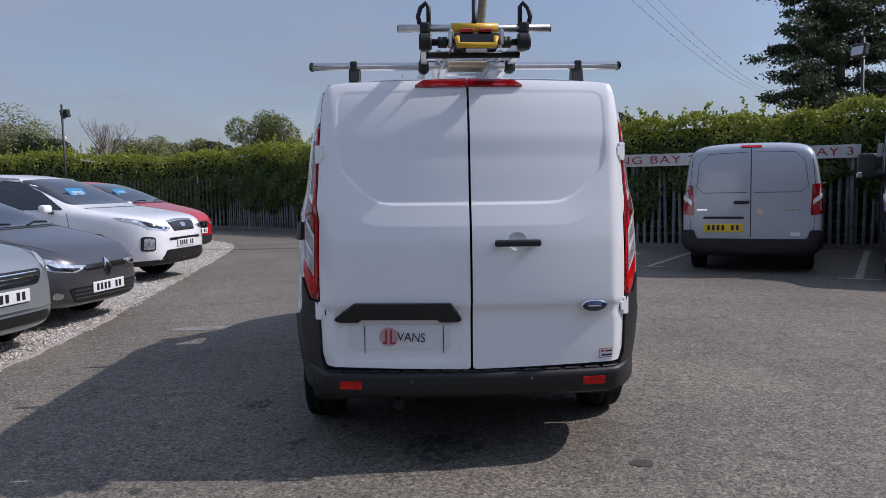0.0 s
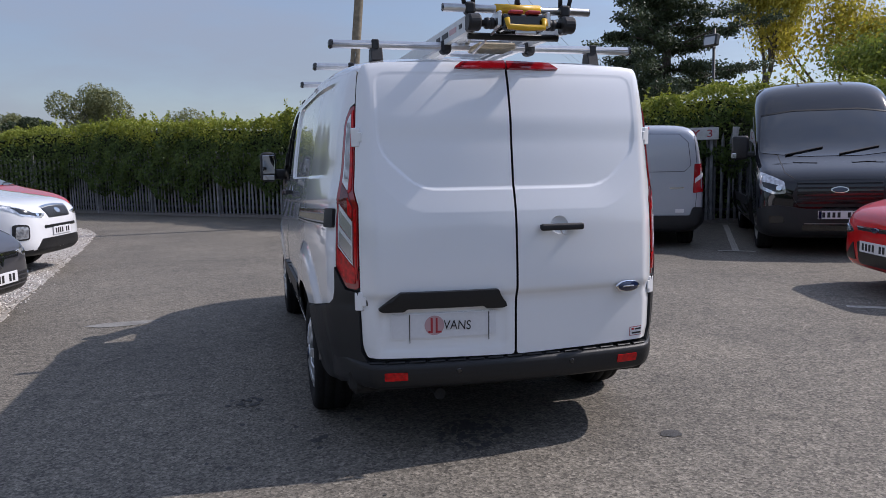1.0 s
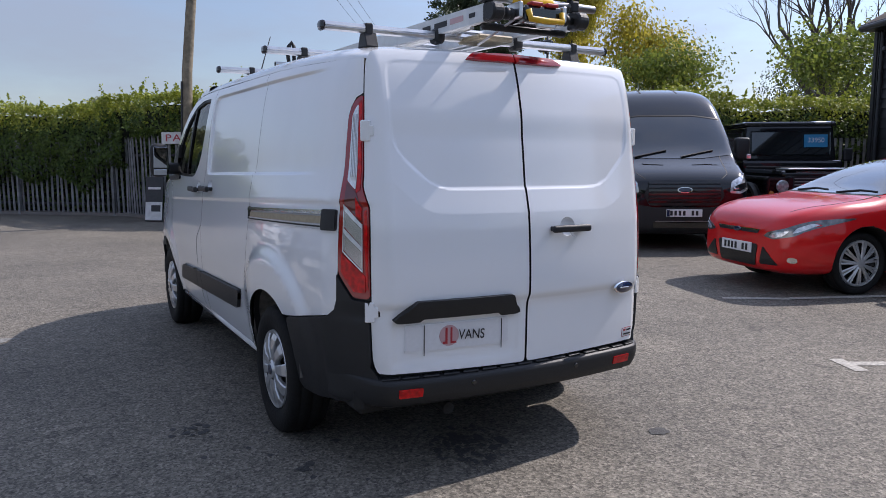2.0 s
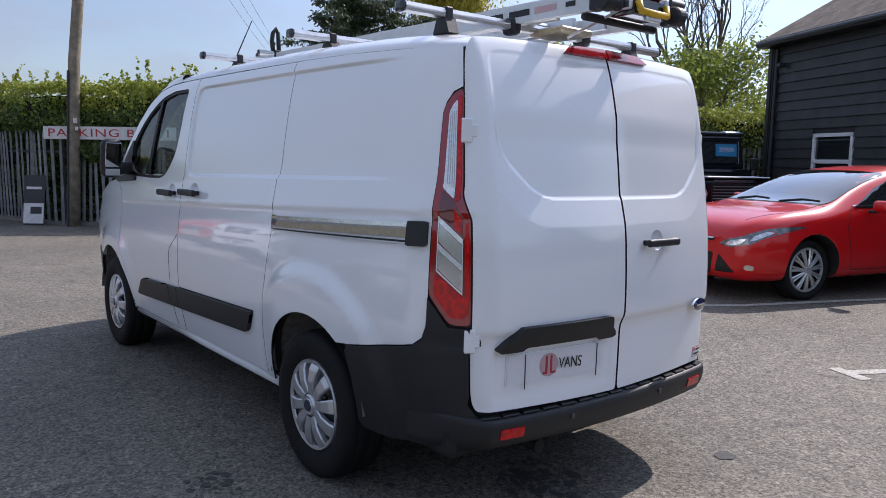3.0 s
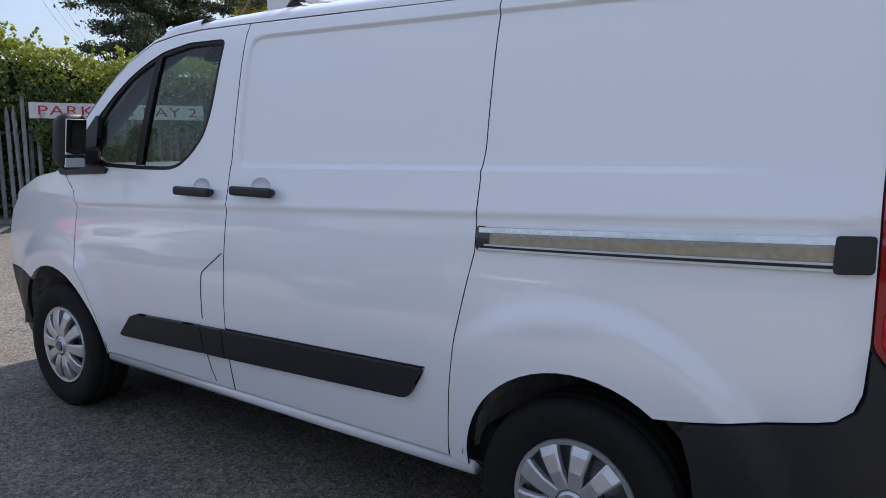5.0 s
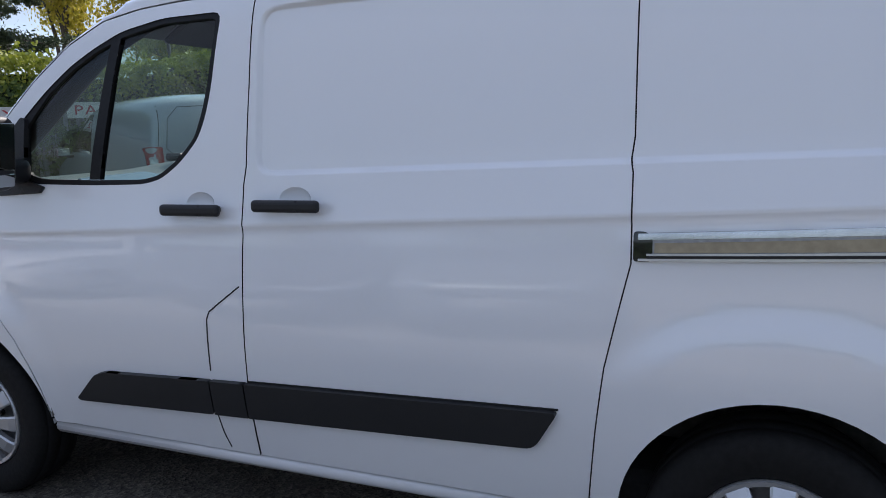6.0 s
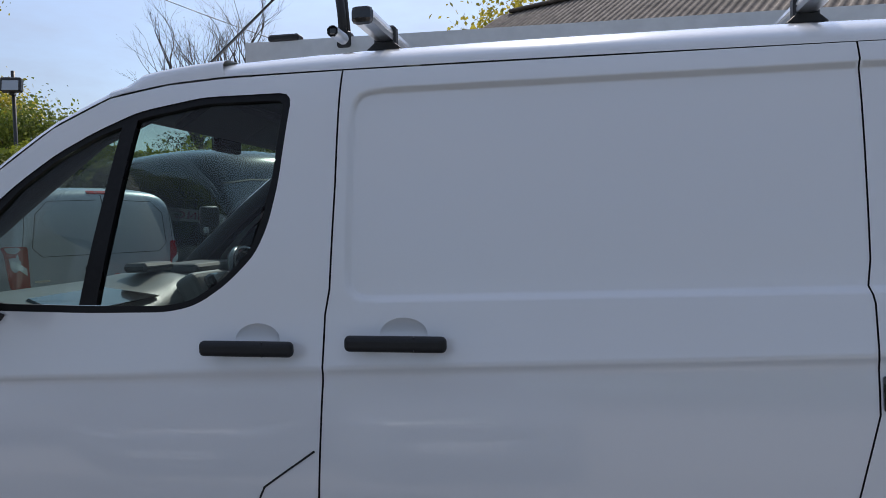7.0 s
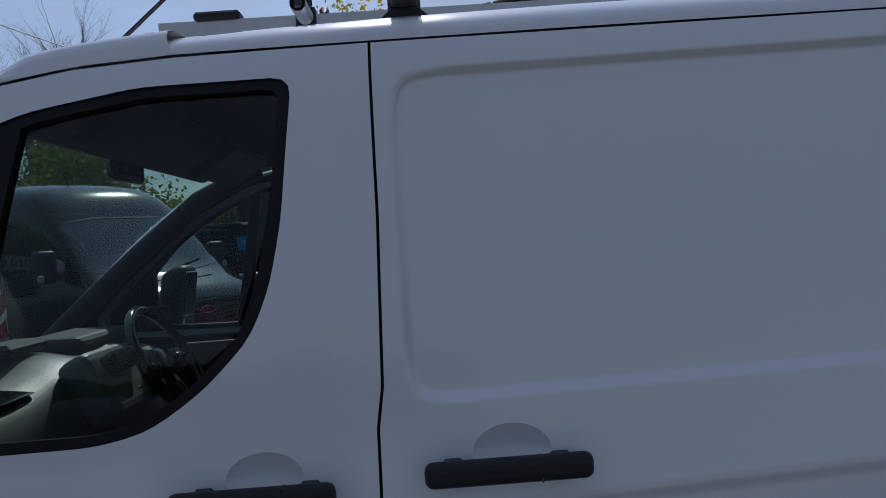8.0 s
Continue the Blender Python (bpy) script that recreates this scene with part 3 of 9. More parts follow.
bm = bmesh.new()
us = [math.sin(radians(a)) for a in range(-90, 91, 5)]
vsr = [0.176, 0.186, 0.20, 0.22, 0.25, 0.32, 0.42, 0.55, 0.75, 1.0, 1.3, 1.6, 1.9, 2.2, 2.5, 2.7, 2.85, 2.95, 3.05, 3.13, 3.18]
rows = [[bm.verts.new(roof_shape(u, v)) for u in us] for v in vsr]
for a, b in zip(rows, rows[1:]):
    for i in range(len(us) - 1):
        bm.faces.new((a[i], a[i + 1], b[i + 1], b[i]))
rim0 = [bm.verts.new(v.co + Vector((0, 0.03, -0.04))) for v in rows[0]]
for i in range(len(us) - 1):
    bm.faces.new((rim0[i], rim0[i + 1], rows[0][i + 1], rows[0][i]))
# pressed ribs along the roof
for v in bm.verts:
    if 0.6 < v.co.y < 2.7:
        v.co.z -= 0.006 * (0.5 + 0.5 * math.cos(v.co.x * 22)) * smoothstep(0.6, 0.75, v.co.y) * smoothstep(2.7, 2.55, v.co.y) * (abs(v.co.x) < 0.62)
link_bm("roof", bm, M_WHITE, van, "white pressed steel roof")

# windscreen pillars, windscreen and nose
ws_top = lambda u: Vector((u * 0.665, 3.20 - 0.07 * u * u, 1.925 - 0.05 * abs(u) ** 3))
ws_bot = lambda u: Vector((u * 0.775, 4.20 - 0.26 * u * u, 1.225 + 0.01 * u * u))


def screen(u, v):
    p = ws_bot(u).lerp(ws_top(u), v)
    p.x += WIDER * max(u, 0.0)
    p.z += 0.05 * math.sin(math.pi * v)
    p.y += 0.03 * math.sin(math.pi * v)
    return p


for sgn in (-1, 1):
    wide = WIDER if sgn > 0 else 0.0
    bm = bmesh.new()
    outer_pts, inner_pts, mid_pts = [], [], []
    for i in range(25):
        k = i / 24
        q = k * (len(SEAM) - 3) + 2
        j = min(int(q), len(SEAM) - 2)
        y = SEAM[j][0] + (SEAM[j + 1][0] - SEAM[j][0]) * (q - j)
        z = SEAM[j][1] + (SEAM[j + 1][1] - SEAM[j][1]) * (q - j) + 0.003
        o = Vector((half_width(y, z), y, z))
        vin = 1 - min(1.0, max(0.0, (k - 0.22) / 0.78))
        n = screen(1.0, vin) - Vector((WIDER, 0, 0)) if k > 0.22 else Vector((0.70, y, roof_z(0.70, y)))
        mid = (o + n) / 2 + Vector((0.018, 0.012, 0.020))
        outer_pts.append(o), inner_pts.append(n), mid_pts.append(mid)
    cols = []
    for o, md, n in zip(outer_pts, mid_pts, inner_pts):
        col = []
        for j in range(7):
            t = j / 6
            p = o * (1 - t) ** 2 + (md * 2 - (o + n) / 2) * 2 * t * (1 - t) + n * t * t
            col.append(bm.verts.new((sgn * p.x + wide, p.y, p.z)))
        col.append(bm.verts.new((sgn * (n.x - 0.02) + wide, n.y - 0.03, n.z - 0.03)))
        col.append(bm.verts.new((sgn * (o.x - 0.05) + wide, o.y - 0.01, o.z - 0.01)))
        cols.append(col)
    for a, b in zip(cols, cols[1:]):
        for j in range(8):
            bm.faces.new((a[j], a[j + 1], b[j + 1], b[j]))
    bmesh.ops.recalc_face_normals(bm, faces=bm.faces)
    link_bm("windscreen_pillar", bm, M_WHITE, van)

bm = bmesh.new()
N = 16
grid = [[bm.verts.new(screen(-0.985 + 1.97 * i / N, j / 8)) for i in range(N + 1)] for j in range(9)]
for a, b in zip(grid, grid[1:]):
    for i in range(N):
        bm.faces.new((a[i], a[i + 1], b[i + 1], b[i]))
ws = link_bm("windscreen", bm, M_GLASS, van, "clear windscreen")
ws.visible_shadow = False

nose_profile = [(4.72, 0.26), (4.86, 0.30), (4.94, 0.42), (4.95, 0.58), (4.93, 0.72), (4.90, 0.86), (4.84, 0.98), (4.74, 1.06), (4.55, 1.125), (4.35, 1.185), (4.21, 1.225)]
nose_edge = [(4.42, 0.28), (4.45, 0.32), (4.48, 0.42), (4.50, 0.58), (4.55, 0.70), (4.55, 0.85), (4.50, 1.0), (4.38, 1.13), (4.22, 1.195), (4.08, 1.228), (3.93, 1.245)]
for nm, lo, hi, m, lab in (("front_bumper", 0, 4, M_BLACK_PLASTIC, "black lower front bumper"), ("bonnet", 4, 10, M_WHITE, "white bonnet and front panel")):
    bm = bmesh.new()
    rows = []
    for k in range(lo * 3, hi * 3 + 1):
        q = k / 3
        j = min(int(q), len(nose_profile) - 2)
        f = q - j
        pc = [nose_profile[j][c] + (nose_profile[j + 1][c] - nose_profile[j][c]) * f for c in (0, 1)]
        pe = [nose_edge[j][c] + (nose_edge[j + 1][c] - nose_edge[j][c]) * f for c in (0, 1)]
        row = []
        for i in range(-14, 15):
            u = i / 14
            w = abs(u) ** 3.2
            row.append(bm.verts.new((half_width(pe[0], min(pe[1], 1.2)) * (abs(u) ** 0.9) * (1 if u > 0 else -1) + WIDER * max(u, 0.0), pc[0] + (pe[0] - pc[0]) * w, pc[1] + (pe[1] - pc[1]) * w)))
        rows.append(row)
    for a, b in zip(rows, rows[1:]):
        for i in range(28):
            bm.faces.new((a[i], b[i], b[i + 1], a[i + 1]))
    bmesh.ops.recalc_face_normals(bm, faces=bm.faces)
    link_bm(nm, bm, m, van, lab)
for r in (False, True):
    lay("bumper_side", yz([(4.28, 0.685), (4.555, 0.695), (4.50, 0.42), (4.42, 0.29), (4.345, 0.36)] + arc(3.953, 0.36, 0.40, 5, 50, 8)), [], M_BLACK_PLASTIC, van, right=r, off=0.004)

# sills
for r in (False, True):
    sx = 1 if r else -1
    bm = bmesh.new()
    prof = [(0.80, 0.305), (0.842, 0.300), (0.858, 0.306), (0.870, 0.322), (0.872, 0.338), (0.868, 0.350), (0.858, 0.357)]
    a, b = [], []
    for x, z in prof:
        a.append(bm.verts.new((sx * x + (WIDER if r else 0), 1.37, z)))
        b.append(bm.verts.new((sx * x + (WIDER if r else 0), 3.56, z)))
    for i in range(len(prof) - 1):
        bm.faces.new((a[i], a[i + 1], b[i + 1], b[i]))
    bm.faces.new(a), bm.faces.new(b)
    bmesh.ops.recalc_face_normals(bm, faces=bm.faces)
    link_bm("sill", bm, M_WHITE, van)
    # dark floor edge behind the sill
part("underbody", box_bm(0, 2.3, 0.38, 1.58, 4.3, 0.14, 0.03), M_LINER, van, "dark underbody")

# black rear bumper: side cladding, step and lower skirt
clad = [(0.802, 0.820), (0.797, 0.53), (0.77, 0.50), (0.74, 0.455), (0.74, 0.40)] + yz([(0.30, 0.345), (0.50, 0.335), (0.60, 0.335), (0.635, 0.36), (0.628, 0.45), (0.640, 0.55), (0.668, 0.652)])
clad += yz([(0.655, 0.673), (0.48, 0.702), (0.30, 0.735), (0.256, 0.768), (0.244, 0.815)]) + ls([(0.990, 0.926), (0.868, 0.822)])
for r in (False, True):
    lay("bumper_corner", clad, [], M_BLACK_PLASTIC, van, right=r, off=0.012, lip=0.06, label="black moulded rear bumper corner")


BUMPER = [(-0.12, 0.335), (-0.045, 0.340), (0.004, 0.362), (0.022, 0.395), (0.030, 0.430), (0.031, 0.456), (0.027, 0.468), (0.018, 0.476), (0.0, 0.4795), (-0.05, 0.482)]


def bumper(s, v):
    """s: from the middle of the tail round the corner, left below zero; v: 0 at the lower lip, 1 at the step."""
    a = abs(s)
    shape = body_right if s > 0 else body_left
    p, q = shape(a, 0.47), shape(a + 0.002, 0.47)
    way = (q - p).normalized()
    n = Vector((way.y, -way.x, 0)) if s > 0 else Vector((-way.y, way.x, 0))
    g = v * (len(BUMPER) - 1)
    j = min(int(g), len(BUMPER) - 2)
    off = BUMPER[j][0] + (BUMPER[j + 1][0] - BUMPER[j][0]) * (g - j)
    z = BUMPER[j][1] + (BUMPER[j + 1][1] - BUMPER[j][1]) * (g - j)
    k = smoothstep(0.70, 0.98, a)
    p = p + n * (off * (1 - k) + min(off, 0.0125) * k)
    p.z = z + 0.012 * smoothstep(0.60, 0.95, a) * smoothstep(0.36, 0.45, z)
    return p


bm = bmesh.new()
rows = [[bm.verts.new(bumper(-1.04 + 2.08 * i / 96 + 1e-6, j / 27)) for i in range(97)] for j in range(28)]
for a, b in zip(rows, rows[1:]):
    for i in range(96):
        bm.faces.new((a[i], a[i + 1], b[i + 1], b[i]))
bmesh.ops.recalc_face_normals(bm, faces=bm.faces)
rear_bumper = link_bm("rear_bumper", bm, M_BLACK_PLASTIC, van, "black rear step bumper with grooved tread pads")
for i in range(15):
    s0 = -0.665 + i * 0.095
    p, q = bumper(s0 - 0.03, 0.86), bumper(s0 + 0.03, 0.86)
    ang = math.atan2(q.y - p.y, q.x - p.x)
    c = (p + q) / 2
    m = Matrix.Translation((c.x, c.y + 0.018, 0.4825)) @ Matrix.Rotation(ang, 4, "Z")
    pad = bmesh.new()
    for v in add_box(pad, 0, 0, 0, 0.078, 0.056, 0.008, 0.003):
        v.co.x += v.co.y * 0.35
        v.co = m @ v.co
    part("step_pad", pad, M_BLACK_PLASTIC, rear_bumper)
for s0, z in ((-0.585, 0.418), (0.570, 0.418)):
    outline = [(abs(s0) - 0.054, z - 0.019), (abs(s0) + 0.054, z - 0.019), (abs(s0) + 0.054, z + 0.019), (abs(s0) - 0.054, z + 0.019)]
    sg = -1 if s0 < 0 else 1

    def face(s, z, sg=sg):
        return bumper(sg * s, 3 / 9 + (z - 0.395) / (0.456 - 0.395) * 2 / 9)
    wrap("reflector", face, fillet(outline, 0.006), [], M_RED_LENS, rear_bumper, off=0.004, lip=0.008, label="red rectangular reflector", flip=sg < 0)
for s0 in (-0.29, 0.27):
    p = bumper(s0, 0.47)
    b2 = bmesh.new()
    add_lathe(b2, [(0.0, -0.006), (0.010, -0.006), (0.0125, -0.003), (0.0125, 0.01)], 14)
    bmesh.ops.rotate(b2, verts=b2.verts, matrix=Matrix.Rotation(radians(90), 3, "Z"))
    bmesh.ops.translate(b2, verts=b2.verts, vec=(p.x, p.y, p.z))
    part("parking_sensor", b2, M_GLOSS_BLACK, rear_bumper)


# ---- wheels ----
def tyre_bm(r, w, rimf=0.625):
    bm = bmesh.new()
    h = w / 2
    rim = r * rimf
    add_lathe(bm, [(rim, -h * 0.80), (rim + 0.02, -h * 0.92), (r * 0.82, -h * 1.0), (r * 0.93, -h * 0.94), (r * 0.975, -h * 0.82), (r * 0.992, -h * 0.6),
                   (r * 0.985, -h * 0.56), (r * 0.985, -h * 0.52), (r, -h * 0.5), (r, -h * 0.06), (r * 0.985, -h * 0.04), (r * 0.985, h * 0.04), (r, h * 0.06),
                   (r, h * 0.5), (r * 0.985, h * 0.52), (r * 0.985, h * 0.56), (r * 0.992, h * 0.6), (r * 0.975, h * 0.82), (r * 0.93, h * 0.94), (r * 0.82, h), (rim + 0.02, h * 0.92), (rim, h * 0.8)], 56)
    return bm


def trim_bm(r, spokes):
    """A wheel trim: an outer ring and broad spokes with dark gaps between."""
    bm = bmesh.new()
    add_lathe(bm, [(r * 0.90, 0.0), (r * 0.915, 0.006), (r * 0.985, 0.010), (r, 0.004), (r * 1.005, -0.02)], 56)
    for k in range(spokes):
        a = 2 * math.pi * k / spokes
        m = Matrix.Rotation(a, 3, "X")
        prof = [(0.26, 0.105, 0.020), (0.55, 0.120, 0.026), (0.80, 0.150, 0.018), (0.925, 0.165, 0.006)]
        top, low = [], []
        for f, wd, x in prof:
            hw = wd * r
            top.append([bm.verts.new(m @ Vector((x + dx, hw * s, f * r))) for s, dx in ((-1, -0.004), (-0.78, 0.002), (0.78, 0.002), (1, -0.004))])
            low.append([bm.verts.new(m @ Vector((x - 0.022, hw * s, f * r))) for s in (-1, 1)])
        for i in range(3):
            for j in range(3):
                bm.faces.new((top[i][j], top[i][j + 1], top[i + 1][j + 1], top[i + 1][j]))
            bm.faces.new((low[i][0], top[i][0], top[i + 1][0], low[i + 1][0]))
            bm.faces.new((top[i][3], low[i][1], low[i + 1][1], top[i + 1][3]))
    add_lathe(bm, [(0.0, 0.030), (r * 0.13, 0.030), (r * 0.15, 0.026), (r * 0.20, 0.028), (r * 0.235, 0.022), (r * 0.27, 0.012), (r * 0.29, -0.01)], 32)
    bmesh.ops.recalc_face_normals(bm, faces=bm.faces)
    return bm


def wheel(parent, at, r=0.344, w=0.215, spokes=10, trim=None, flip=False, badge=True, rimf=0.625):
    """A wheel whose face looks along its own +x."""
    ty = part("wheel", tyre_bm(r, w, rimf), M_RUBBER, parent, "black tyre on a wheel with silver trim", smooth=True)
    ty.matrix_local = at @ (pose(0, 0, 0, 0, 0, 180) if flip else Matrix.Identity(4))
    bm = bmesh.new()
    rr = r * (rimf - 0.005)
    add_lathe(bm, [(0.0, w * 0.28), (rr * 0.5, w * 0.30), (rr * 0.9, w * 0.26), (rr * 1.0, w * 0.40)], 32)
    part("rim", bm, M_STEEL if trim is None else M_GLOSS_BLACK, ty, "dark steel wheel behind the trim", smooth=True)
    t = part("wheel_trim", trim_bm(rr, spokes) if trim is None else trim(rr), M_SILVER, ty, "silver plastic wheel trim")
    t.matrix_local = pose(w * 0.40, 0, 0)
    for k in range(5):
        a = 2 * math.pi * (k + 0.5) / 5
        b2 = bmesh.new()
        add_lathe(b2, [(0.0, 0.016), (0.010, 0.016), (0.012, 0.0)], 8)
        nut = part("wheel_nut", b2, M_GLOSS_BLACK, ty)
        nut.matrix_local = pose(w * 0.30, rr * 0.44 * math.cos(a), rr * 0.44 * math.sin(a))
    if badge:
        b2 = bmesh.new()
        add_lathe(b2, [(0.0, 0.006), (rr * 0.12, 0.005), (rr * 0.135, 0.0)], 24)
        bd = part("hub_badge", b2, M_BADGE, ty, "dark blue hub badge")
        bd.matrix_local = pose(w * 0.40 + 0.030, 0, 0)
    return ty


for wy in (WHEEL_R, WHEEL_F):
    for sx in (-1, 1):
        wheel(van, pose(sx * 0.808 + (WIDER if sx > 0 else 0), wy, WHEEL_Z + (0.014 if sx > 0 else 0), 7 if wy < 2 else 20), r=0.334, rimf=0.618, flip=sx < 0)
        # the liner of the arch
        bm = bmesh.new()
        cy = 0.985 if wy < 2 else wy
        pts = arc(cy, 0.36, 0.408, 4, 176, 28)
        a = [bm.verts.new((sx * 0.90 + (WIDER if sx > 0 else 0), p[0], p[1])) for p in pts]
        b = [bm.verts.new((sx * 0.50, p[0], p[1])) for p in pts]
        c = bm.verts.new((sx * 0.50, cy, 0.30))
        for i in range(len(pts) - 1):
            bm.faces.new((a[i], a[i + 1], b[i + 1], b[i]))
            bm.faces.new((b[i], b[i + 1], c))
        link_bm("wheel_arch_liner", bm, M_ARCH, van, "dirty dark wheel arch liner")
part("axle", tube_bm([(-0.7, WHEEL_R, 0.33), (0.7, WHEEL_R, 0.33)], 0.05, 10), M_LINER, van)
part("exhaust", tube_bm([(-0.36, 0.9, 0.33), (-0.36, 0.3, 0.30), (-0.36, 0.10, 0.295)], 0.028, 12), M_LINER, van)


# ---- the white van: fittings ----
def disc_bm(r, h, sides=24, axis="Y"):
    bm = bmesh.new()
    add_lathe(bm, [(0.0, h), (r * 0.9, h), (r, h * 0.6), (r, 0.0)], sides)
    if axis == "Y":
        bmesh.ops.rotate(bm, verts=bm.verts, matrix=Matrix.Rotation(radians(-90), 3, "Z"))
    return bm


# tail lamps
for r in (False, True):
    lamp = lay("tail_lamp", fillet(LAMP, 0.02), [], M_RED_LENS_DARK, van, right=r, off=0.004, lip=0.03, label="tall red and clear tail lamp", step=0.025)
    lay("reverse_lens", fillet(ls([(0.851, 1.291), (0.933, 1.331), (0.921, 1.605), (0.892, 1.632), (0.851, 1.652)]), 0.010), [], M_CLEAR_LENS, lamp, right=r, off=0.007, lip=0.005, label="clear ribbed upper lens")
    for c0 in (0.862, 0.876, 0.892, 0.908):
        lay("lens_rib", ls([(c0 - 0.0016, 1.345), (c0 + 0.0016, 1.345), (c0 + 0.0016, 1.61), (c0 - 0.0016, 1.61)]), [], M_STEEL, lamp, right=r, off=0.0085, lip=0.002)
    lay("red_inner_lens", fillet(ls([(0.812, 1.292), (0.845, 1.278), (0.845, 1.662), (0.812, 1.668)]), 0.004), [], M_RED_LENS, lamp, right=r, off=0.007, lip=0.004, label="bright red strip")
    lay("smoked_red_lens", fillet(ls([(0.796, 1.155), (0.936, 1.232), (0.934, 1.325), (0.852, 1.285), (0.796, 1.222)]), 0.006), [], M_SMOKE_RED, lamp, right=r, off=0.007, lip=0.005, label="smoked red lens")
    lay("brake_lens", fillet(ls([(0.798, 1.162), (0.846, 1.186), (0.846, 1.262), (0.798, 1.215)]), 0.004), [], M_RED_LENS, lamp, right=r, off=0.009, lip=0.004, label="red lens")
    lay("indicator_lens", fillet(ls([(0.796, 1.055), (0.937, 1.135), (0.937, 1.203), (0.796, 1.123)]), 0.004), [], M_SMOKE_LENS, lamp, right=r, off=0.007, lip=0.005, label="clear ribbed lens")
    lay("indicator_lens", fillet(ls([(0.796, 0.955), (0.937, 1.035), (0.937, 1.108), (0.796, 1.028)]), 0.004), [], M_SMOKE_LENS, lamp, right=r, off=0.007, lip=0.005, label="clear ribbed lens")
    for z0, z1 in ((1.030, 1.110), (1.126, 1.206)):
        lay("lens_divider", ls([(0.792, z0), (0.942, z1), (0.942, z1 + 0.022), (0.792, z0 + 0.022)]), [], M_CLEAR_LENS, lamp, right=r, off=0.010, lip=0.003)
    for q in ([(0.792, 0.944), (0.944, 1.028), (0.944, 1.035), (0.792, 0.951)], [(0.938, 1.030), (0.943, 1.030), (0.943, 1.23), (0.938, 1.23)], [(0.791, 0.948), (0.796, 0.948), (0.796, 1.15), (0.791, 1.15)]):
        lay("lens_edge", ls(q), [], M_CLEAR_LENS, lamp, right=r, off=0.010, lip=0.003)
    lay("red_lower_lens", fillet(ls([(0.772, 0.856), (0.860, 0.858), (0.958, 0.940), (0.956, 1.022), (0.772, 0.928)]), 0.010), [], M_RED_LENS, lamp, right=r, off=0.008, lip=0.005, label="bright red lower lens")
    lay("red_edge_lens", fillet(ls([(0.752, 0.870), (0.768, 0.870), (0.782, 1.20), (0.757, 1.21)]), 0.004), [], M_RED_LENS, lamp, right=r, off=0.007, lip=0.004)
    # dark joint round the lamp
    lay("lamp_seal", fillet(ls([(0.730, 0.816), (0.870, 0.818), (0.996, 0.930), (0.989, 1.606), (0.962, 1.647), (0.905, 1.684), (0.790, 1.702), (0.790, 1.306), (0.733, 1.222)]), 0.02), [], M_SEAL_SHADE, lamp, right=r, off=-0.006, lip=0.01)
    # hinges
    shape = body_right if r else body_left
    for z, s0 in ((1.540, 0.828), (0.775, 0.803)):
        p = shape(s0, z)
        sx = 1 if r else -1
        m = Matrix.Rotation(radians(32) * sx, 4, "Z")
        h = part("hinge", box_bm(p.x, p.y - 0.010, p.z, 0.042, 0.022, 0.088, 0.004, m=m), M_WHITE, van, "white door hinge")
        part("hinge_pin", box_bm(p.x + sx * 0.018 * -1, p.y - 0.025, p.z, 0.026, 0.016, 0.046, 0.003, m=m), M_WHITE, h)
        part("hinge_plug", box_bm(p.x - sx * 0.035, p.y - 0.028, p.z, 0.010, 0.014, 0.040, 0.002, m=m), M_GLOSS_BLACK, h)

# high brake lamp, in two halves
for r in (False, True):
    lay("brake_lamp", fillet([(0.004, 1.858), (0.20, 1.857), (0.258, 1.860), (0.215, 1.889), (0.004, 1.895)], 0.006), [], M_RED_LENS_DARK, van, right=r, off=0.014, lip=0.02, label="red high-level brake lamp")

# number plate garnish and dealer plate on the left door
garnish = fillet([(0.045, 0.735), (0.10, 0.822), (0.565, 0.822), (0.665, 0.742), (0.655, 0.735), (0.545, 0.735), (0.53, 0.748), (0.165, 0.748), (0.15, 0.735)], 0.008)
lay("plate_garnish", garnish, [], M_BLACK_PLASTIC, rd_l, off=0.026, lip=0.03, label="black moulded grip strip over the plate")
plate_pts = [(0.10, 0.595), (0.60, 0.595), (0.60, 0.708), (0.10, 0.708)]
lay("plate_edge", fillet([(0.095, 0.590), (0.605, 0.590), (0.605, 0.713), (0.095, 0.713)], 0.012), [], M_WHITE, rd_l, off=0.0045, lip=0.004)
plate = lay("dealer_plate", fillet(plate_pts, 0.012), [], M_PLATE_WHITE, rd_l, off=0.007, lip=0.006, label="white dealer plate with red disc and dark letters")


def rear_disc(cx, cz, rad, n=20):
    return [(cx + rad * math.cos(2 * math.pi * i / n), cz + rad * math.sin(2 * math.pi * i / n)) for i in range(n)]


lay("plate_disc", rear_disc(0.400, 0.654, 0.047), [], M_PINK, plate, off=0.0085, lip=0.001, step=0.02)
for s0, s1, z0, z1 in ((0.408, 0.418, 0.622, 0.690), (0.408, 0.430, 0.618, 0.628), (0.385, 0.394, 0.622, 0.690), (0.366, 0.394, 0.618, 0.627)):
    lay("plate_bar", [(s0, z0), (s1, z0), (s1, z1), (s0, z1)], [], M_RED_INK, plate, off=0.0100, lip=0.001)
word = letter_meshes("VANS", 0.062)
for lb in word:
    o = part("plate_letter", lb, M_INK, plate)
    p = body_left(0.292, 0.650)
    o.matrix_local = Matrix.Translation((p.x, p.y - 0.0125, p.z)) @ pose(0, 0, 0, 90, 0, -3.9) @ Matrix(((0.88, 0.14, 0, 0), (0, 1, 0, 0), (0, 0, 1, 0), (0, 0, 0, 1)))
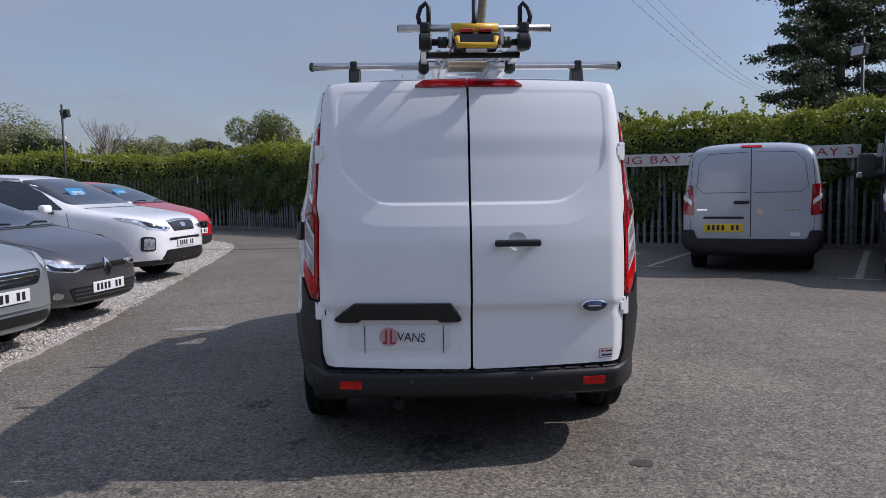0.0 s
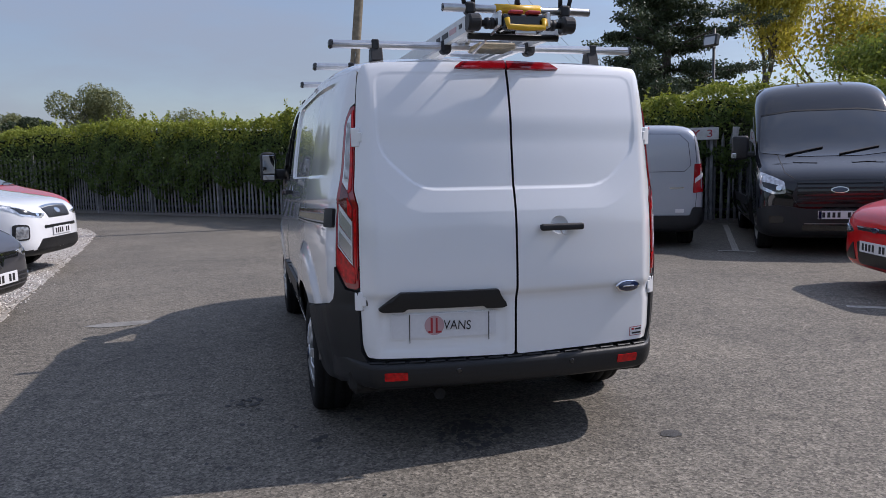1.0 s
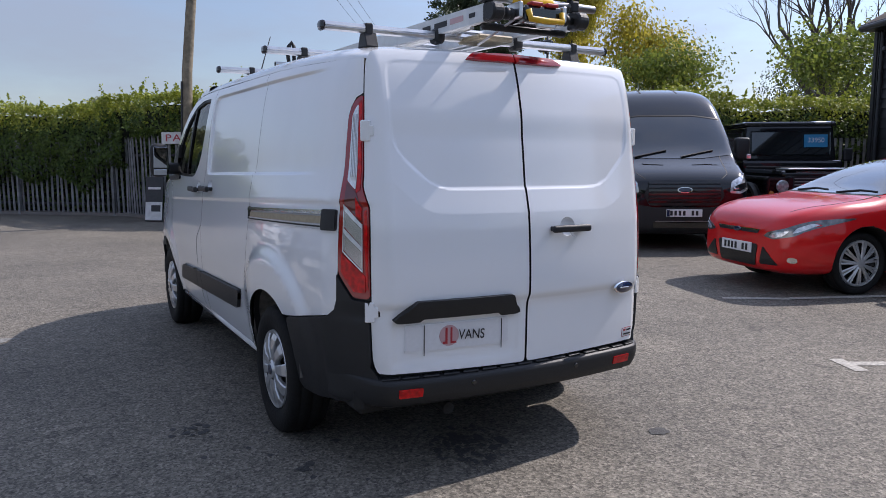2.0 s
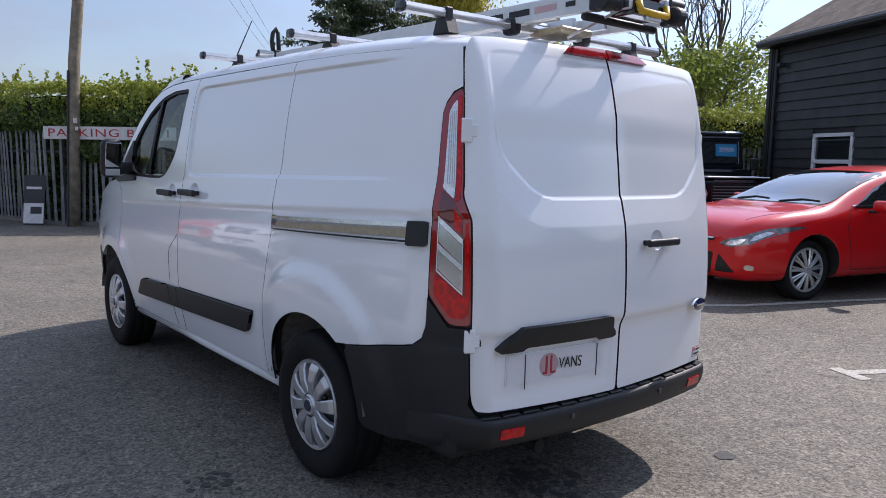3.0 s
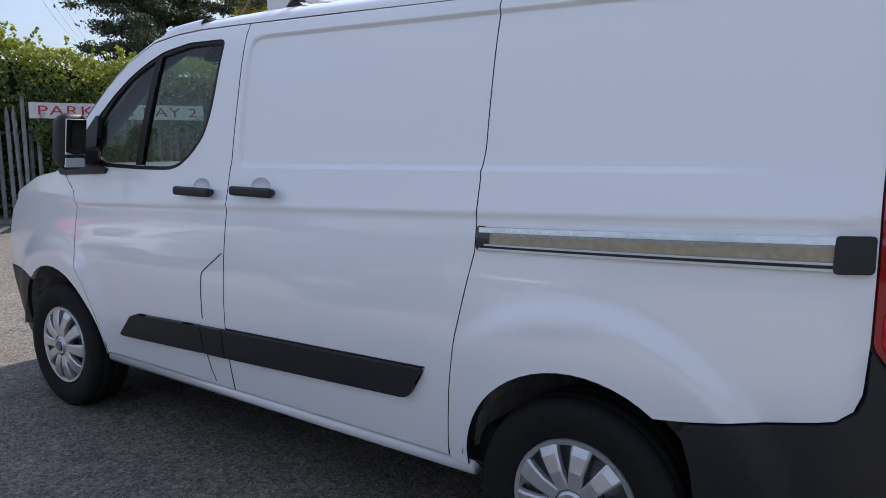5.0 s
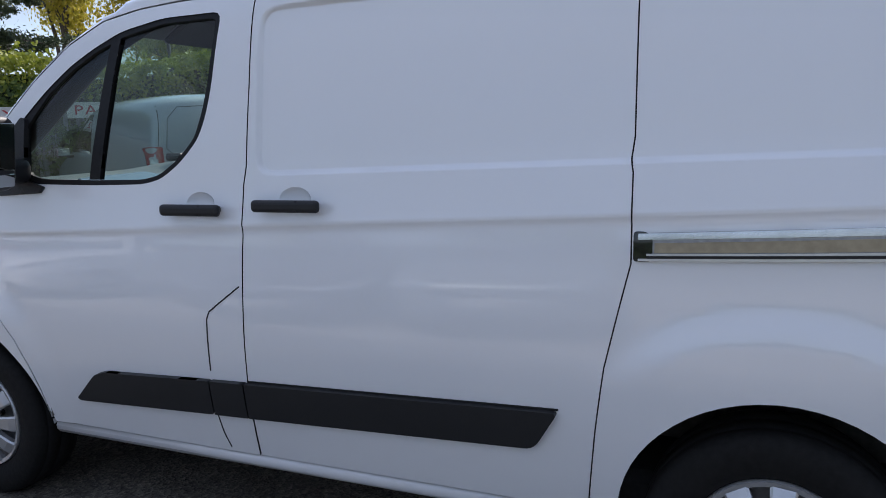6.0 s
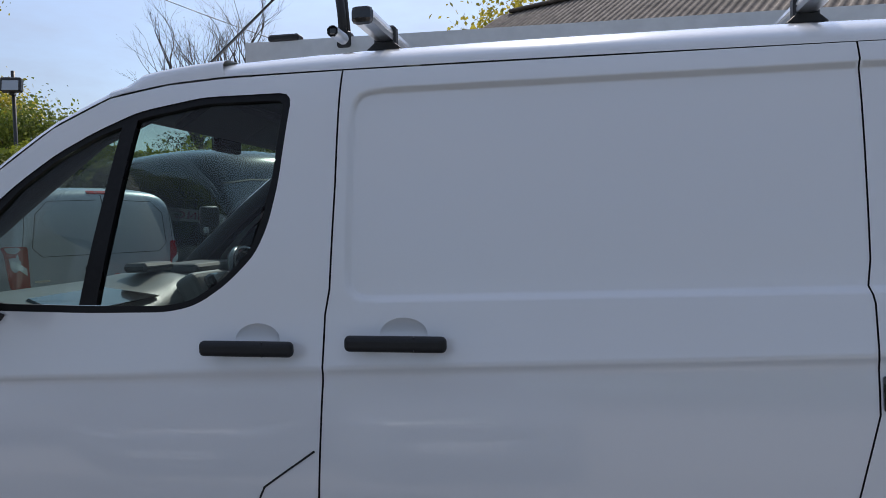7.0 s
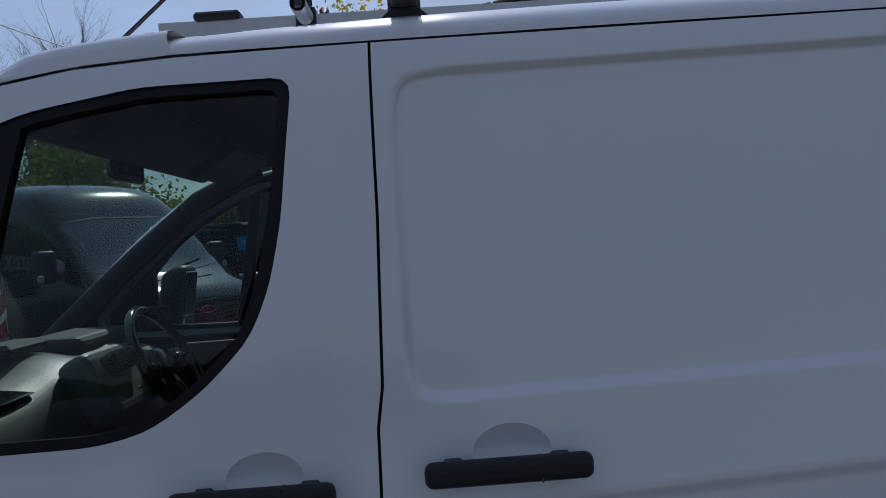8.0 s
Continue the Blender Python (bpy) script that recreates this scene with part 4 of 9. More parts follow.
for s in (0.135, 0.515):
    lay("plate_strap", [(s, 0.572), (s + 0.0035, 0.572), (s + 0.0035, 0.708), (s, 0.708)], [], M_INK, plate, off=0.0095, lip=0.002)

# handle, badge and sticker on the right door


def rear_hollow(a, b):
    q = body_right(a, b)
    q.y += 0.020 * max(0.0, 1 - ((a - 0.212) ** 2 + (b - 1.112) ** 2) / 0.044 ** 2) ** 0.6
    return q


wrap("handle_dish", rear_hollow, REAR_DISH, [], M_WHITE, rd_r, lip=0.0, step=0.008, edge=0.01)
bm = bmesh.new()
add_box(bm, 0.222, -0.034, 1.105, 0.222, 0.024, 0.033, 0.0115, seg=4)
add_box(bm, 0.135, -0.012, 1.105, 0.03, 0.035, 0.022, 0.004)
add_box(bm, 0.310, -0.012, 1.105, 0.03, 0.035, 0.022, 0.004)
part("door_handle", bm, M_BLACK_PLASTIC, rd_r, "black pull handle", smooth=False)
part("handle_tag", tube_bm([(0.215, -0.03, 1.09), (0.225, -0.034, 1.072), (0.245, -0.034, 1.066)], 0.004, 6), M_PLATE_WHITE, rd_r)
bm = bmesh.new()
add_lathe(bm, [(0.0, 0.012), (0.055, 0.011), (0.060, 0.008), (0.066, 0.009), (0.070, 0.0)], 36)
bmesh.ops.rotate(bm, verts=bm.verts, matrix=Matrix.Rotation(radians(-90), 3, "Z"))
bmesh.ops.scale(bm, verts=bm.verts, vec=(1, 1, 0.42))
for f in bm.faces:
    f.material_index = 0 if max(math.hypot(v.co.x, v.co.z / 0.42) for v in f.verts) < 0.061 else 1
bmesh.ops.rotate(bm, verts=bm.verts, matrix=Matrix.Rotation(radians(8), 3, "Z"))
bmesh.ops.translate(bm, verts=bm.verts, vec=(0.60, rear_y(0.57, 0.815) - 0.006, 0.79))
badge = link_bm("badge", bm, [M_BADGE, M_CHROME], rd_r, "dark oval badge with chrome rim")
part("badge_bar", box_bm(0.60, rear_y(0.57, 0.815) - 0.019, 0.79, 0.066, 0.003, 0.006, 0.001, m=Matrix.Rotation(radians(8), 4, "Z")), M_CHROME, badge)
lay("sticker_edge", [(0.602, 0.522), (0.688, 0.524), (0.688, 0.570), (0.602, 0.568)], [], M_RED_INK, rd_r, right=True, off=0.0012, lip=0.0005)
sticker = lay("dealer_sticker", [(0.605, 0.525), (0.685, 0.527), (0.685, 0.567), (0.605, 0.565)], [], M_PLATE_WHITE, rd_r, right=True, off=0.002, lip=0.001, label="small white dealer sticker")
lay("sticker_bar", [(0.612, 0.552), (0.628, 0.552), (0.628, 0.562), (0.612, 0.562)], [], M_RED_INK, sticker, right=True, off=0.0035, lip=0.001)
lay("sticker_bar", [(0.634, 0.552), (0.678, 0.553), (0.678, 0.561), (0.634, 0.560)], [], M_INK, sticker, right=True, off=0.0035, lip=0.001)
lay("sticker_bar", [(0.615, 0.532), (0.676, 0.533), (0.676, 0.541), (0.615, 0.540)], [], M_INK, sticker, right=True, off=0.0035, lip=0.001)

# rail of the sliding door
rail = lay("door_rail", yz([(0.27, 1.116), (1.325, 1.088), (1.325, 1.158), (0.27, 1.202)]), [], M_STEEL, van, off=0.004, lip=0.012, label="bare metal rail of the sliding door")
lay("rail_channel", yz([(0.33, 1.141), (1.28, 1.109), (1.28, 1.134), (0.33, 1.174)]), [], M_RAIL_BEIGE, rail, off=0.0085, lip=0.004)
lay("rail_lip", yz([(0.33, 1.181), (1.32, 1.141), (1.32, 1.156), (0.33, 1.200)]), [], M_BRIGHT, rail, off=0.013, lip=0.008)
lay("rail_lip", yz([(0.33, 1.116), (1.32, 1.088), (1.32, 1.094), (0.33, 1.123)]), [], M_ALU, rail, off=0.011, lip=0.008)
lay("rail_groove", yz([(0.33, 1.124), (1.30, 1.095), (1.30, 1.101), (0.33, 1.131)]), [], M_SEAL_SHADE, rail, off=0.0095, lip=0.002)
lay("rail_lip", yz([(0.33, 1.132), (1.30, 1.102), (1.30, 1.107), (0.33, 1.138)]), [], M_ALU, rail, off=0.010, lip=0.004)
lay("rail_end", fillet(yz([(0.252, 1.114), (0.338, 1.111), (0.338, 1.203), (0.252, 1.206)]), 0.012), [], M_BLACK_PLASTIC, rail, off=0.018, lip=0.02, label="black end cap")
lay("rail_end", fillet(yz([(1.285, 1.088), (1.332, 1.086), (1.332, 1.162), (1.30, 1.162), (1.285, 1.146)]), 0.01), [], M_GLOSS_BLACK, rail, off=0.006, lip=0.01)

# black rubbing strip along the doors
strip = fillet([(1.528, 0.664), (2.575, 0.634), (2.575, 0.512), (1.60, 0.548)], [0.02, 0, 0, 0.03])
lay("rubbing_strip", yz(strip), [], M_BLACK_PLASTIC, sliding_door, off=0.020, lip=0.024, label="black rubbing strip")
lay("rubbing_strip", yz([(2.581, 0.634), (2.716, 0.630), (2.716, 0.508), (2.581, 0.512)]), [], M_BLACK_PLASTIC, front_door, off=0.020, lip=0.024, label="black rubbing strip")
lay("rubbing_strip", yz(fillet([(2.722, 0.630), (3.20, 0.612), (3.25, 0.596), (3.362, 0.494), (3.345, 0.486), (2.722, 0.508)], 0.012)), [], M_BLACK_PLASTIC, front_door, off=0.020, lip=0.024, label="black rubbing strip")
strip_top = [(1.53, 0.670), (2.57, 0.640), (2.57, 0.634), (1.53, 0.664)]
lay("strip_joint", yz(strip_top), [], M_SEAL_SHADE, sliding_door, off=0.002, lip=0.002)


def groove(points, width, parent, right=False, name="panel_gap", off=0.0012):
    """A narrow dark joint along a chain of (y, z) points."""
    left, rgt = [], []
    for i, p in enumerate(points):
        a, b = Vector(points[max(i - 1, 0)]), Vector(points[min(i + 1, len(points) - 1)])
        n = (b - a).normalized()
        n = Vector((-n.y, n.x)) * width / 2
        left.append((p[0] + n.x, p[1] + n.y))
        rgt.append((p[0] - n.x, p[1] - n.y))
    lay(name, yz(left + rgt[::-1]), [], M_SEAL_SHADE, parent, right=right, off=off, lip=0.001, step=0.05, edge=0.03)


groove([(2.572, 0.957), (2.66, 0.895), (2.70, 0.866), (2.712, 0.84), (2.716, 0.75), (2.720, 0.66)], 0.005, front_door, name="flap_gap")
groove([(2.722, 0.50), (2.712, 0.43), (2.695, 0.375)], 0.005, front_door, name="flap_gap")

# side handles
for y0, y1, z, par in ((2.612, 2.852, 1.203, front_door), (2.243, 2.485, 1.219, sliding_door)):
    key = "front" if par is front_door else "slide"
    c, cz = DISHES[key]

    def hollow(a, b, c=c, cz=cz):
        q = body_left(a, b)
        rr = ((a - S0 - c) / 0.058) ** 2 + ((b - cz) / 0.039) ** 2
        q.x += 0.016 * max(0.0, 1 - rr) ** 0.7
        return q
    wrap("handle_dish", hollow, yz(dish_ring(key)), [], M_WHITE, par, lip=0.0, step=0.008, edge=0.012, flip=True)
    bm = bmesh.new()
    x = -half_width(c, z)
    add_box(bm, x - 0.040, (y0 + y1) / 2, z, 0.026, y1 - y0, 0.038, 0.0128, seg=4)
    add_box(bm, x - 0.014, y0 + 0.042, z, 0.036, 0.034, 0.024, 0.006)
    add_box(bm, x - 0.014, y1 - 0.042, z, 0.036, 0.034, 0.024, 0.006)
    h = part("door_handle", bm, M_BLACK_PLASTIC, par, "black pull handle")
    part("handle_joint", box_bm(x - 0.0405, y0 + 0.075, z, 0.0225, 0.003, 0.0365, 0.001), M_GLOSS_BLACK, h)
    bm = bmesh.new()
    add_box(bm, -x + 0.040, (y0 + y1) / 2, z, 0.022, y1 - y0, 0.036, 0.011, seg=2)
    add_box(bm, -x + 0.012, y0 + 0.022, z, 0.036, 0.030, 0.026, 0.004)
    add_box(bm, -x + 0.012, y1 - 0.022, z, 0.036, 0.030, 0.026, 0.004)
    if par is front_door:
        part("door_handle", bm, M_BLACK_PLASTIC, van, "black pull handle")
    else:
        bm.free()

# door windows: black surround, glass and the upright bar
SURROUND_IN = [(2.684, 1.812), (2.90, 1.812), (3.07, 1.784), (3.19, 1.735), (3.30, 1.674), (3.41, 1.598), (3.50, 1.525), (3.53, 1.49), (3.532, 1.322), (3.45, 1.312),
               (3.20, 1.307), (2.985, 1.308), (2.918, 1.322), (2.842, 1.372), (2.770, 1.440), (2.738, 1.51), (2.716, 1.605)]
SURROUND_IN = [(y + 0.008 * (1 if y > 3.1 else -1) * (y < 3.5), z + (0.009 if z > 1.45 else -0.009) * (y < 3.5)) for y, z in settle(SURROUND_IN)]
for r in (False, True):
    par = van
    sur = lay("window_surround", yz(fillet(WINDOW, 0.035, 3)), [yz(fillet(SURROUND_IN, 0.025, 3))], M_SURROUND, par, right=r, off=-0.004, lip=0.016, label="black rubber window surround")
    lay("window_bar", yz([(3.175, 1.300), (3.225, 1.300), (3.125, 1.772), (3.082, 1.790)]), [], M_SURROUND, sur, right=r, off=-0.004, lip=0.02)
    gl = lay("door_glass", yz([(y, z) for y, z in fillet([(2.675, 1.820), (2.90, 1.822), (3.08, 1.792), (3.31, 1.684), (3.52, 1.53), (3.55, 1.49), (3.55, 1.305), (2.98, 1.297), (2.90, 1.315), (2.76, 1.43), (2.705, 1.60)], 0.02, 3)]),
             [], M_GLASS, par, right=r, off=-0.014, lip=0.0, label="clear door glass")
    gl.visible_shadow = False

# door mirrors
for sx in (-1, 1):
    r = sx > 0
    sail = lay("mirror_sail", yz(fillet([(3.54, 1.300), (3.90, 1.262), (3.86, 1.232), (3.46, 1.252), (3.44, 1.275)], 0.008)), [], M_BLACK_PLASTIC, van, right=r, off=0.014, lip=0.02, label="black mirror mount")
    lay("mirror_sail", yz(fillet([(3.535, 1.30), (3.72, 1.31), (3.74, 1.345), (3.62, 1.46), (3.545, 1.528), (3.525, 1.52)], 0.01)), [], M_BLACK_PLASTIC, van, right=r, off=0.012, lip=0.02, label="black mirror mount")
    bm = bmesh.new()
    add_box(bm, sx * 0.945, 3.56, 1.335, 0.14, 0.11, 0.09, 0.03, seg=3)
    arm = part("mirror_arm", bm, M_BLACK_PLASTIC, van, smooth=True)
    bm = bmesh.new()
    add_box(bm, 0, 0, 0, 0.146, 0.125, 0.275, 0.050, seg=4)
    for v in bm.verts:
        if v.co.y < -0.02:
            v.co.y = -0.055 if v.co.y < -0.05 else v.co.y
        k = 1 - 0.25 * smoothstep(-0.05, 0.07, v.co.y)
        v.co.x *= k
        v.co.z *= k
        v.co.x += 0.02 * v.co.z * -1 * sx * -1
    head = part("door_mirror", bm, M_BLACK_PLASTIC, van, "black door mirror housing", smooth=True)
    head.matrix_local = pose(sx * 1.045, 3.50, 1.405, 8, 0, sx * -6)
    bm = bmesh.new()
    add_box(bm, 0, -0.052, 0.026, 0.104, 0.010, 0.165, 0.003)
    part("mirror_glass", bm, M_MIRROR, head, "mirror glass")
    bm = bmesh.new()
    add_box(bm, 0, -0.052, -0.090, 0.100, 0.010, 0.046, 0.003)
    part("wide_mirror_glass", bm, M_MIRROR, head, "small lower mirror glass")

# ---- the cab ----
bulk = bmesh.new()
add_box(bulk, 0, 2.47, 1.12, 1.52, 0.04, 1.40, 0.02)
part("bulkhead", bulk, M_TRIM_DARK, van, "dark cab bulkhead")
bm = bmesh.new()
grid = []
for j in range(9):
    y = 2.50 + j * 0.075
    grid.append([bm.verts.new((x * 0.70, y, roof_z(x * 0.70, y) - 0.035 - 0.02 * abs(x) ** 4)) for x in (-1, -0.8, -0.4, 0, 0.4, 0.8, 1)])
for a, b in zip(grid, grid[1:]):
    for i in range(6):
        bm.faces.new((a[i], b[i], b[i + 1], a[i + 1]))
link_bm("headlining", bm, M_TRIM_DARK, van, "dark headlining")
for sx in (-1, 1):
    part("sun_visor", box_bm(sx * 0.36, 3.06, 1.835, 0.42, 0.16, 0.03, 0.012, m=Matrix.Rotation(radians(-32), 4, "X")), M_TRIM_DARK, van, "folded sun visor")
    bm = bmesh.new()
    add_box(bm, sx * 0.815, 3.10, 0.80, 0.09, 1.15, 0.88, 0.03)
    part("door_card", bm, M_TRIM_DARK, van, "dark inner door trim")
    # inner side of the windscreen pillar
    pts = [(0.70 - 0.02, 3.05, 1.86), (0.70, 3.28, 1.76), (0.72, 3.52, 1.58), (0.745, 3.72, 1.42), (0.77, 3.92, 1.25)]
    part("pillar_trim", tube_bm([(sx * x, y, z) for x, y, z in pts], [0.035, 0.035, 0.036, 0.038, 0.045], 8), M_TRIM_DARK, van, smooth=True)
    bm = bmesh.new()
    add_box(bm, sx * 0.745, 2.58, 1.50, 0.07, 0.10, 0.66, 0.02, m=Matrix.Rotation(radians(sx * -9), 4, "Y"))
    part("pillar_trim", bm, M_TRIM_DARK, van)

# dashboard: a swept top with an open tray on the passenger's side
dash_prof = [(3.46, 0.70), (3.44, 0.98), (3.42, 1.15), (3.45, 1.215), (3.53, 1.25), (3.66, 1.275), (3.80, 1.29), (3.92, 1.288), (4.02, 1.25)]
bm = bmesh.new()
rows = []
for k in range(25):
    x = -0.775 + k * 1.55 / 24
    row = []
    bulge = 0.055 * math.exp(-((x - 0.06) / 0.17) ** 2) + 0.05 * math.exp(-((x - 0.42) / 0.18) ** 2)
    for y, z in dash_prof:
        w = smoothstep(1.0, 1.24, z)
        row.append(bm.verts.new((x, y - 0.10 * (x / 0.78) ** 2 * smoothstep(3.7, 4.1, y) - bulge * 1.2 * (1 - w * 0.3), z + bulge * w * smoothstep(4.0, 3.6, y))))
    rows.append(row)
for a, b in zip(rows, rows[1:]):
    for i in range(len(dash_prof) - 1):
        bm.faces.new((a[i], a[i + 1], b[i + 1], b[i]))
bmesh.ops.recalc_face_normals(bm, faces=bm.faces)
dash = link_bm("dashboard", bm, M_DASH, van, "grey moulded dashboard with an open tray")
bm = bmesh.new()
for x0, x1 in ((-0.62, -0.14),):
    v = [bm.verts.new(p) for p in ((x0, 3.475, 1.240), (x1, 3.46, 1.252), (x1 - 0.06, 3.65, 1.288), (x0 + 0.06, 3.65, 1.283))]
    d = [bm.verts.new((q.co.x, q.co.y + 0.01, q.co.z - 0.006)) for q in v]
    bm.faces.new(v)
    for i in range(4):
        bm.faces.new((v[i], v[(i + 1) % 4], d[(i + 1) % 4], d[i]))
part("tray", bm, M_GLOSS_BLACK, dash, "dark open tray")
part("dash_pod", box_bm(0.05, 3.62, 1.345, 0.20, 0.10, 0.035, 0.012), M_TRIM_DARK, dash)
con = part("console", box_bm(0.06, 3.37, 1.225, 0.25, 0.10, 0.20, 0.03, m=Matrix.Rotation(radians(-28), 4, "X"), seg=3), M_DASH, dash, "centre console")
part("console_screen", box_bm(0.06, 3.335, 1.285, 0.15, 0.06, 0.06, 0.01, m=Matrix.Rotation(radians(-28), 4, "X")), M_GLOSS_BLACK, con)
for i in range(3):
    part("console_knob", disc_bm(0.016, -0.02), M_CHROME, con).matrix_local = pose(-0.0 + i * 0.055, 3.30, 1.18 + 0.006 * i)
part("instrument_hood", box_bm(0.42, 3.62, 1.315, 0.38, 0.22, 0.06, 0.028, seg=3), M_TRIM_DARK, dash)
for x in (-0.70, 0.70):
    part("air_vent", box_bm(x, 3.405, 1.20, 0.12, 0.05, 0.075, 0.012), M_GLOSS_BLACK, dash, "slatted air vent")
wheel_m = pose(0.42, 3.33, 1.235, 62, 0, 0)
bm = bmesh.new()
ring = [(0.185 * math.cos(a), 0.185 * math.sin(a), 0) for a in (2 * math.pi * i / 32 for i in range(33))]
add_tube(bm, ring, 0.017, 8, cap=False)
for a in (0, 180, 270):
    add_tube(bm, [(0.05 * math.cos(radians(a)), 0.05 * math.sin(radians(a)), -0.02), (0.18 * math.cos(radians(a)), 0.18 * math.sin(radians(a)), 0)], 0.016, 6)
add_box(bm, 0, 0, -0.02, 0.13, 0.11, 0.04, 0.02)
sw = part("steering_wheel", bm, M_GLOSS_BLACK, van, "black steering wheel", smooth=True)
sw.matrix_local = wheel_m
part("steering_column", tube_bm([(0.42, 3.40, 1.14), (0.42, 3.60, 1.04)], 0.05, 10), M_TRIM_DARK, van)
for x, wd in ((0.42, 0.48), (-0.36, 0.84)):
    bm = bmesh.new()
    add_box(bm, x, 2.86, 0.78, wd, 0.50, 0.16, 0.05, seg=3)
    seat = part("seat", bm, M_TRIM_DARK, van, "dark cloth cab seat", smooth=True)
    bm = bmesh.new()
    add_box(bm, x, 2.64, 1.05, wd, 0.13, 0.52, 0.05, seg=3, m=Matrix.Rotation(radians(8), 4, "X"))
    part("backrest", bm, M_TRIM_DARK, seat, smooth=True)
part("header_trim", box_bm(0.0, 3.155, 1.872, 1.30, 0.22, 0.05, 0.02, m=Matrix.Rotation(radians(-20), 4, "X"), seg=2), M_TRIM_DARK, van, "dark trim above the windscreen")
part("rear_view_mirror", box_bm(0.0, 3.25, 1.80, 0.20, 0.03, 0.06, 0.015, seg=2), M_GLOSS_BLACK, van)
part("scuttle", box_bm(0, 4.08, 1.19, 1.45, 0.22, 0.05, 0.02), M_BLACK_PLASTIC, van)
part("floor_pan", box_bm(0, 3.3, 0.50, 1.5, 1.6, 0.05, 0.01), M_TRIM_DARK, van)

# aerial at the front of the roof
z0 = roof_z(-0.30, 3.12)
part("aerial", tube_bm([(-0.34, 3.27, z0 - 0.03), (-0.34, 3.20, z0 + 0.035), (-0.34, 2.79, z0 + 0.38)], [0.009, 0.006, 0.003], 8), M_GLOSS_BLACK, van, "thin black whip aerial")

# ---- roof bars ----
BARS = (0.50, 1.39, 2.47)


def roof_bar(y):
    bar = thing("roof_bar", "ribbed aluminium roof bar on black feet", "roof bar", group="bars across the van roof")
    zc = 2.014
    bm = bmesh.new()
    prof = [(-0.024, -0.016), (-0.026, -0.004), (-0.023, 0.0), (-0.026, 0.004), (-0.022, 0.017), (-0.008, 0.021), (-0.004, 0.018), (0.004, 0.018), (0.008, 0.021), (0.022, 0.017), (0.026, 0.004), (0.023, 0.0), (0.026, -0.004), (0.024, -0.016), (0.0, -0.02)]
    a = [bm.verts.new((-0.79, y + p, zc + q)) for p, q in prof]
    b = [bm.verts.new((0.845, y + p, zc + q)) for p, q in prof]
    for i in range(len(prof)):
        bm.faces.new((a[i], b[i], b[(i + 1) % len(prof)], a[(i + 1) % len(prof)]))
    bmesh.ops.recalc_face_normals(bm, faces=bm.faces)
    part("bar", bm, M_ALU, bar, "grooved aluminium bar")
    for sx in (-1, 1):
        x = 0.0225 + sx * 0.8175
        part("end_cap", box_bm(x, y, zc, 0.03, 0.056, 0.046, 0.014, seg=2), M_GLOSS_BLACK, bar, "black end cap")
        fx = -0.57 if sx < 0 else 0.615
        zr = roof_z(fx, y)
        foot = bmesh.new()
        h = zc - 0.02 - zr + 0.006
        vs = add_box(foot, fx, y, zr + h / 2 - 0.003, 0.06, 0.10, h, 0.004)
        for v in vs:
            if v.co.z > zr + h / 2:
                v.co.y = y + (v.co.y - y) * 0.55
        f = part("foot", foot, M_BLACK_PLASTIC, bar, "black tapered foot")
        part("clamp", box_bm(fx + sx * 0.005, y, zc, 0.038, 0.062, 0.052, 0.006), M_BLACK_PLASTIC, f)
        for d in (-0.014, 0.014):
            b2 = disc_bm(0.008, -0.012, 10)
            part("bolt", b2, M_CHROME, f).matrix_local = pose(fx + d, y - 0.026, zc - 0.028)
    return bar


for y in BARS:
    roof_bar(y)

# ---- ladder carrier on the roof ----
rack = thing("ladder_carrier", "aluminium ladder carrier with yellow and black clamps on the roof bars", "ladder rack")


def channel(x, y0, y1, zc, w, h, name, material, label="", tilt=0.0):
    bm = bmesh.new()
    prof = [(-w / 2, -h / 2), (w / 2, -h / 2), (w / 2, -h / 2 + 0.012), (w / 2 - 0.006, -h / 2 + 0.016), (w / 2 - 0.006, h / 2 - 0.016), (w / 2, h / 2 - 0.012), (w / 2, h / 2), (-w / 2, h / 2)]
    a = [bm.verts.new((x + p, y0, zc + q)) for p, q in prof]
    b = [bm.verts.new((x + p, y1, zc + tilt + q)) for p, q in prof]
    for i in range(len(prof)):
        bm.faces.new((a[i], b[i], b[(i + 1) % len(prof)], a[(i + 1) % len(prof)]))
    bm.faces.new(a), bm.faces.new(b)
    bmesh.ops.recalc_face_normals(bm, faces=bm.faces)
    return part(name, bm, material, rack, label)


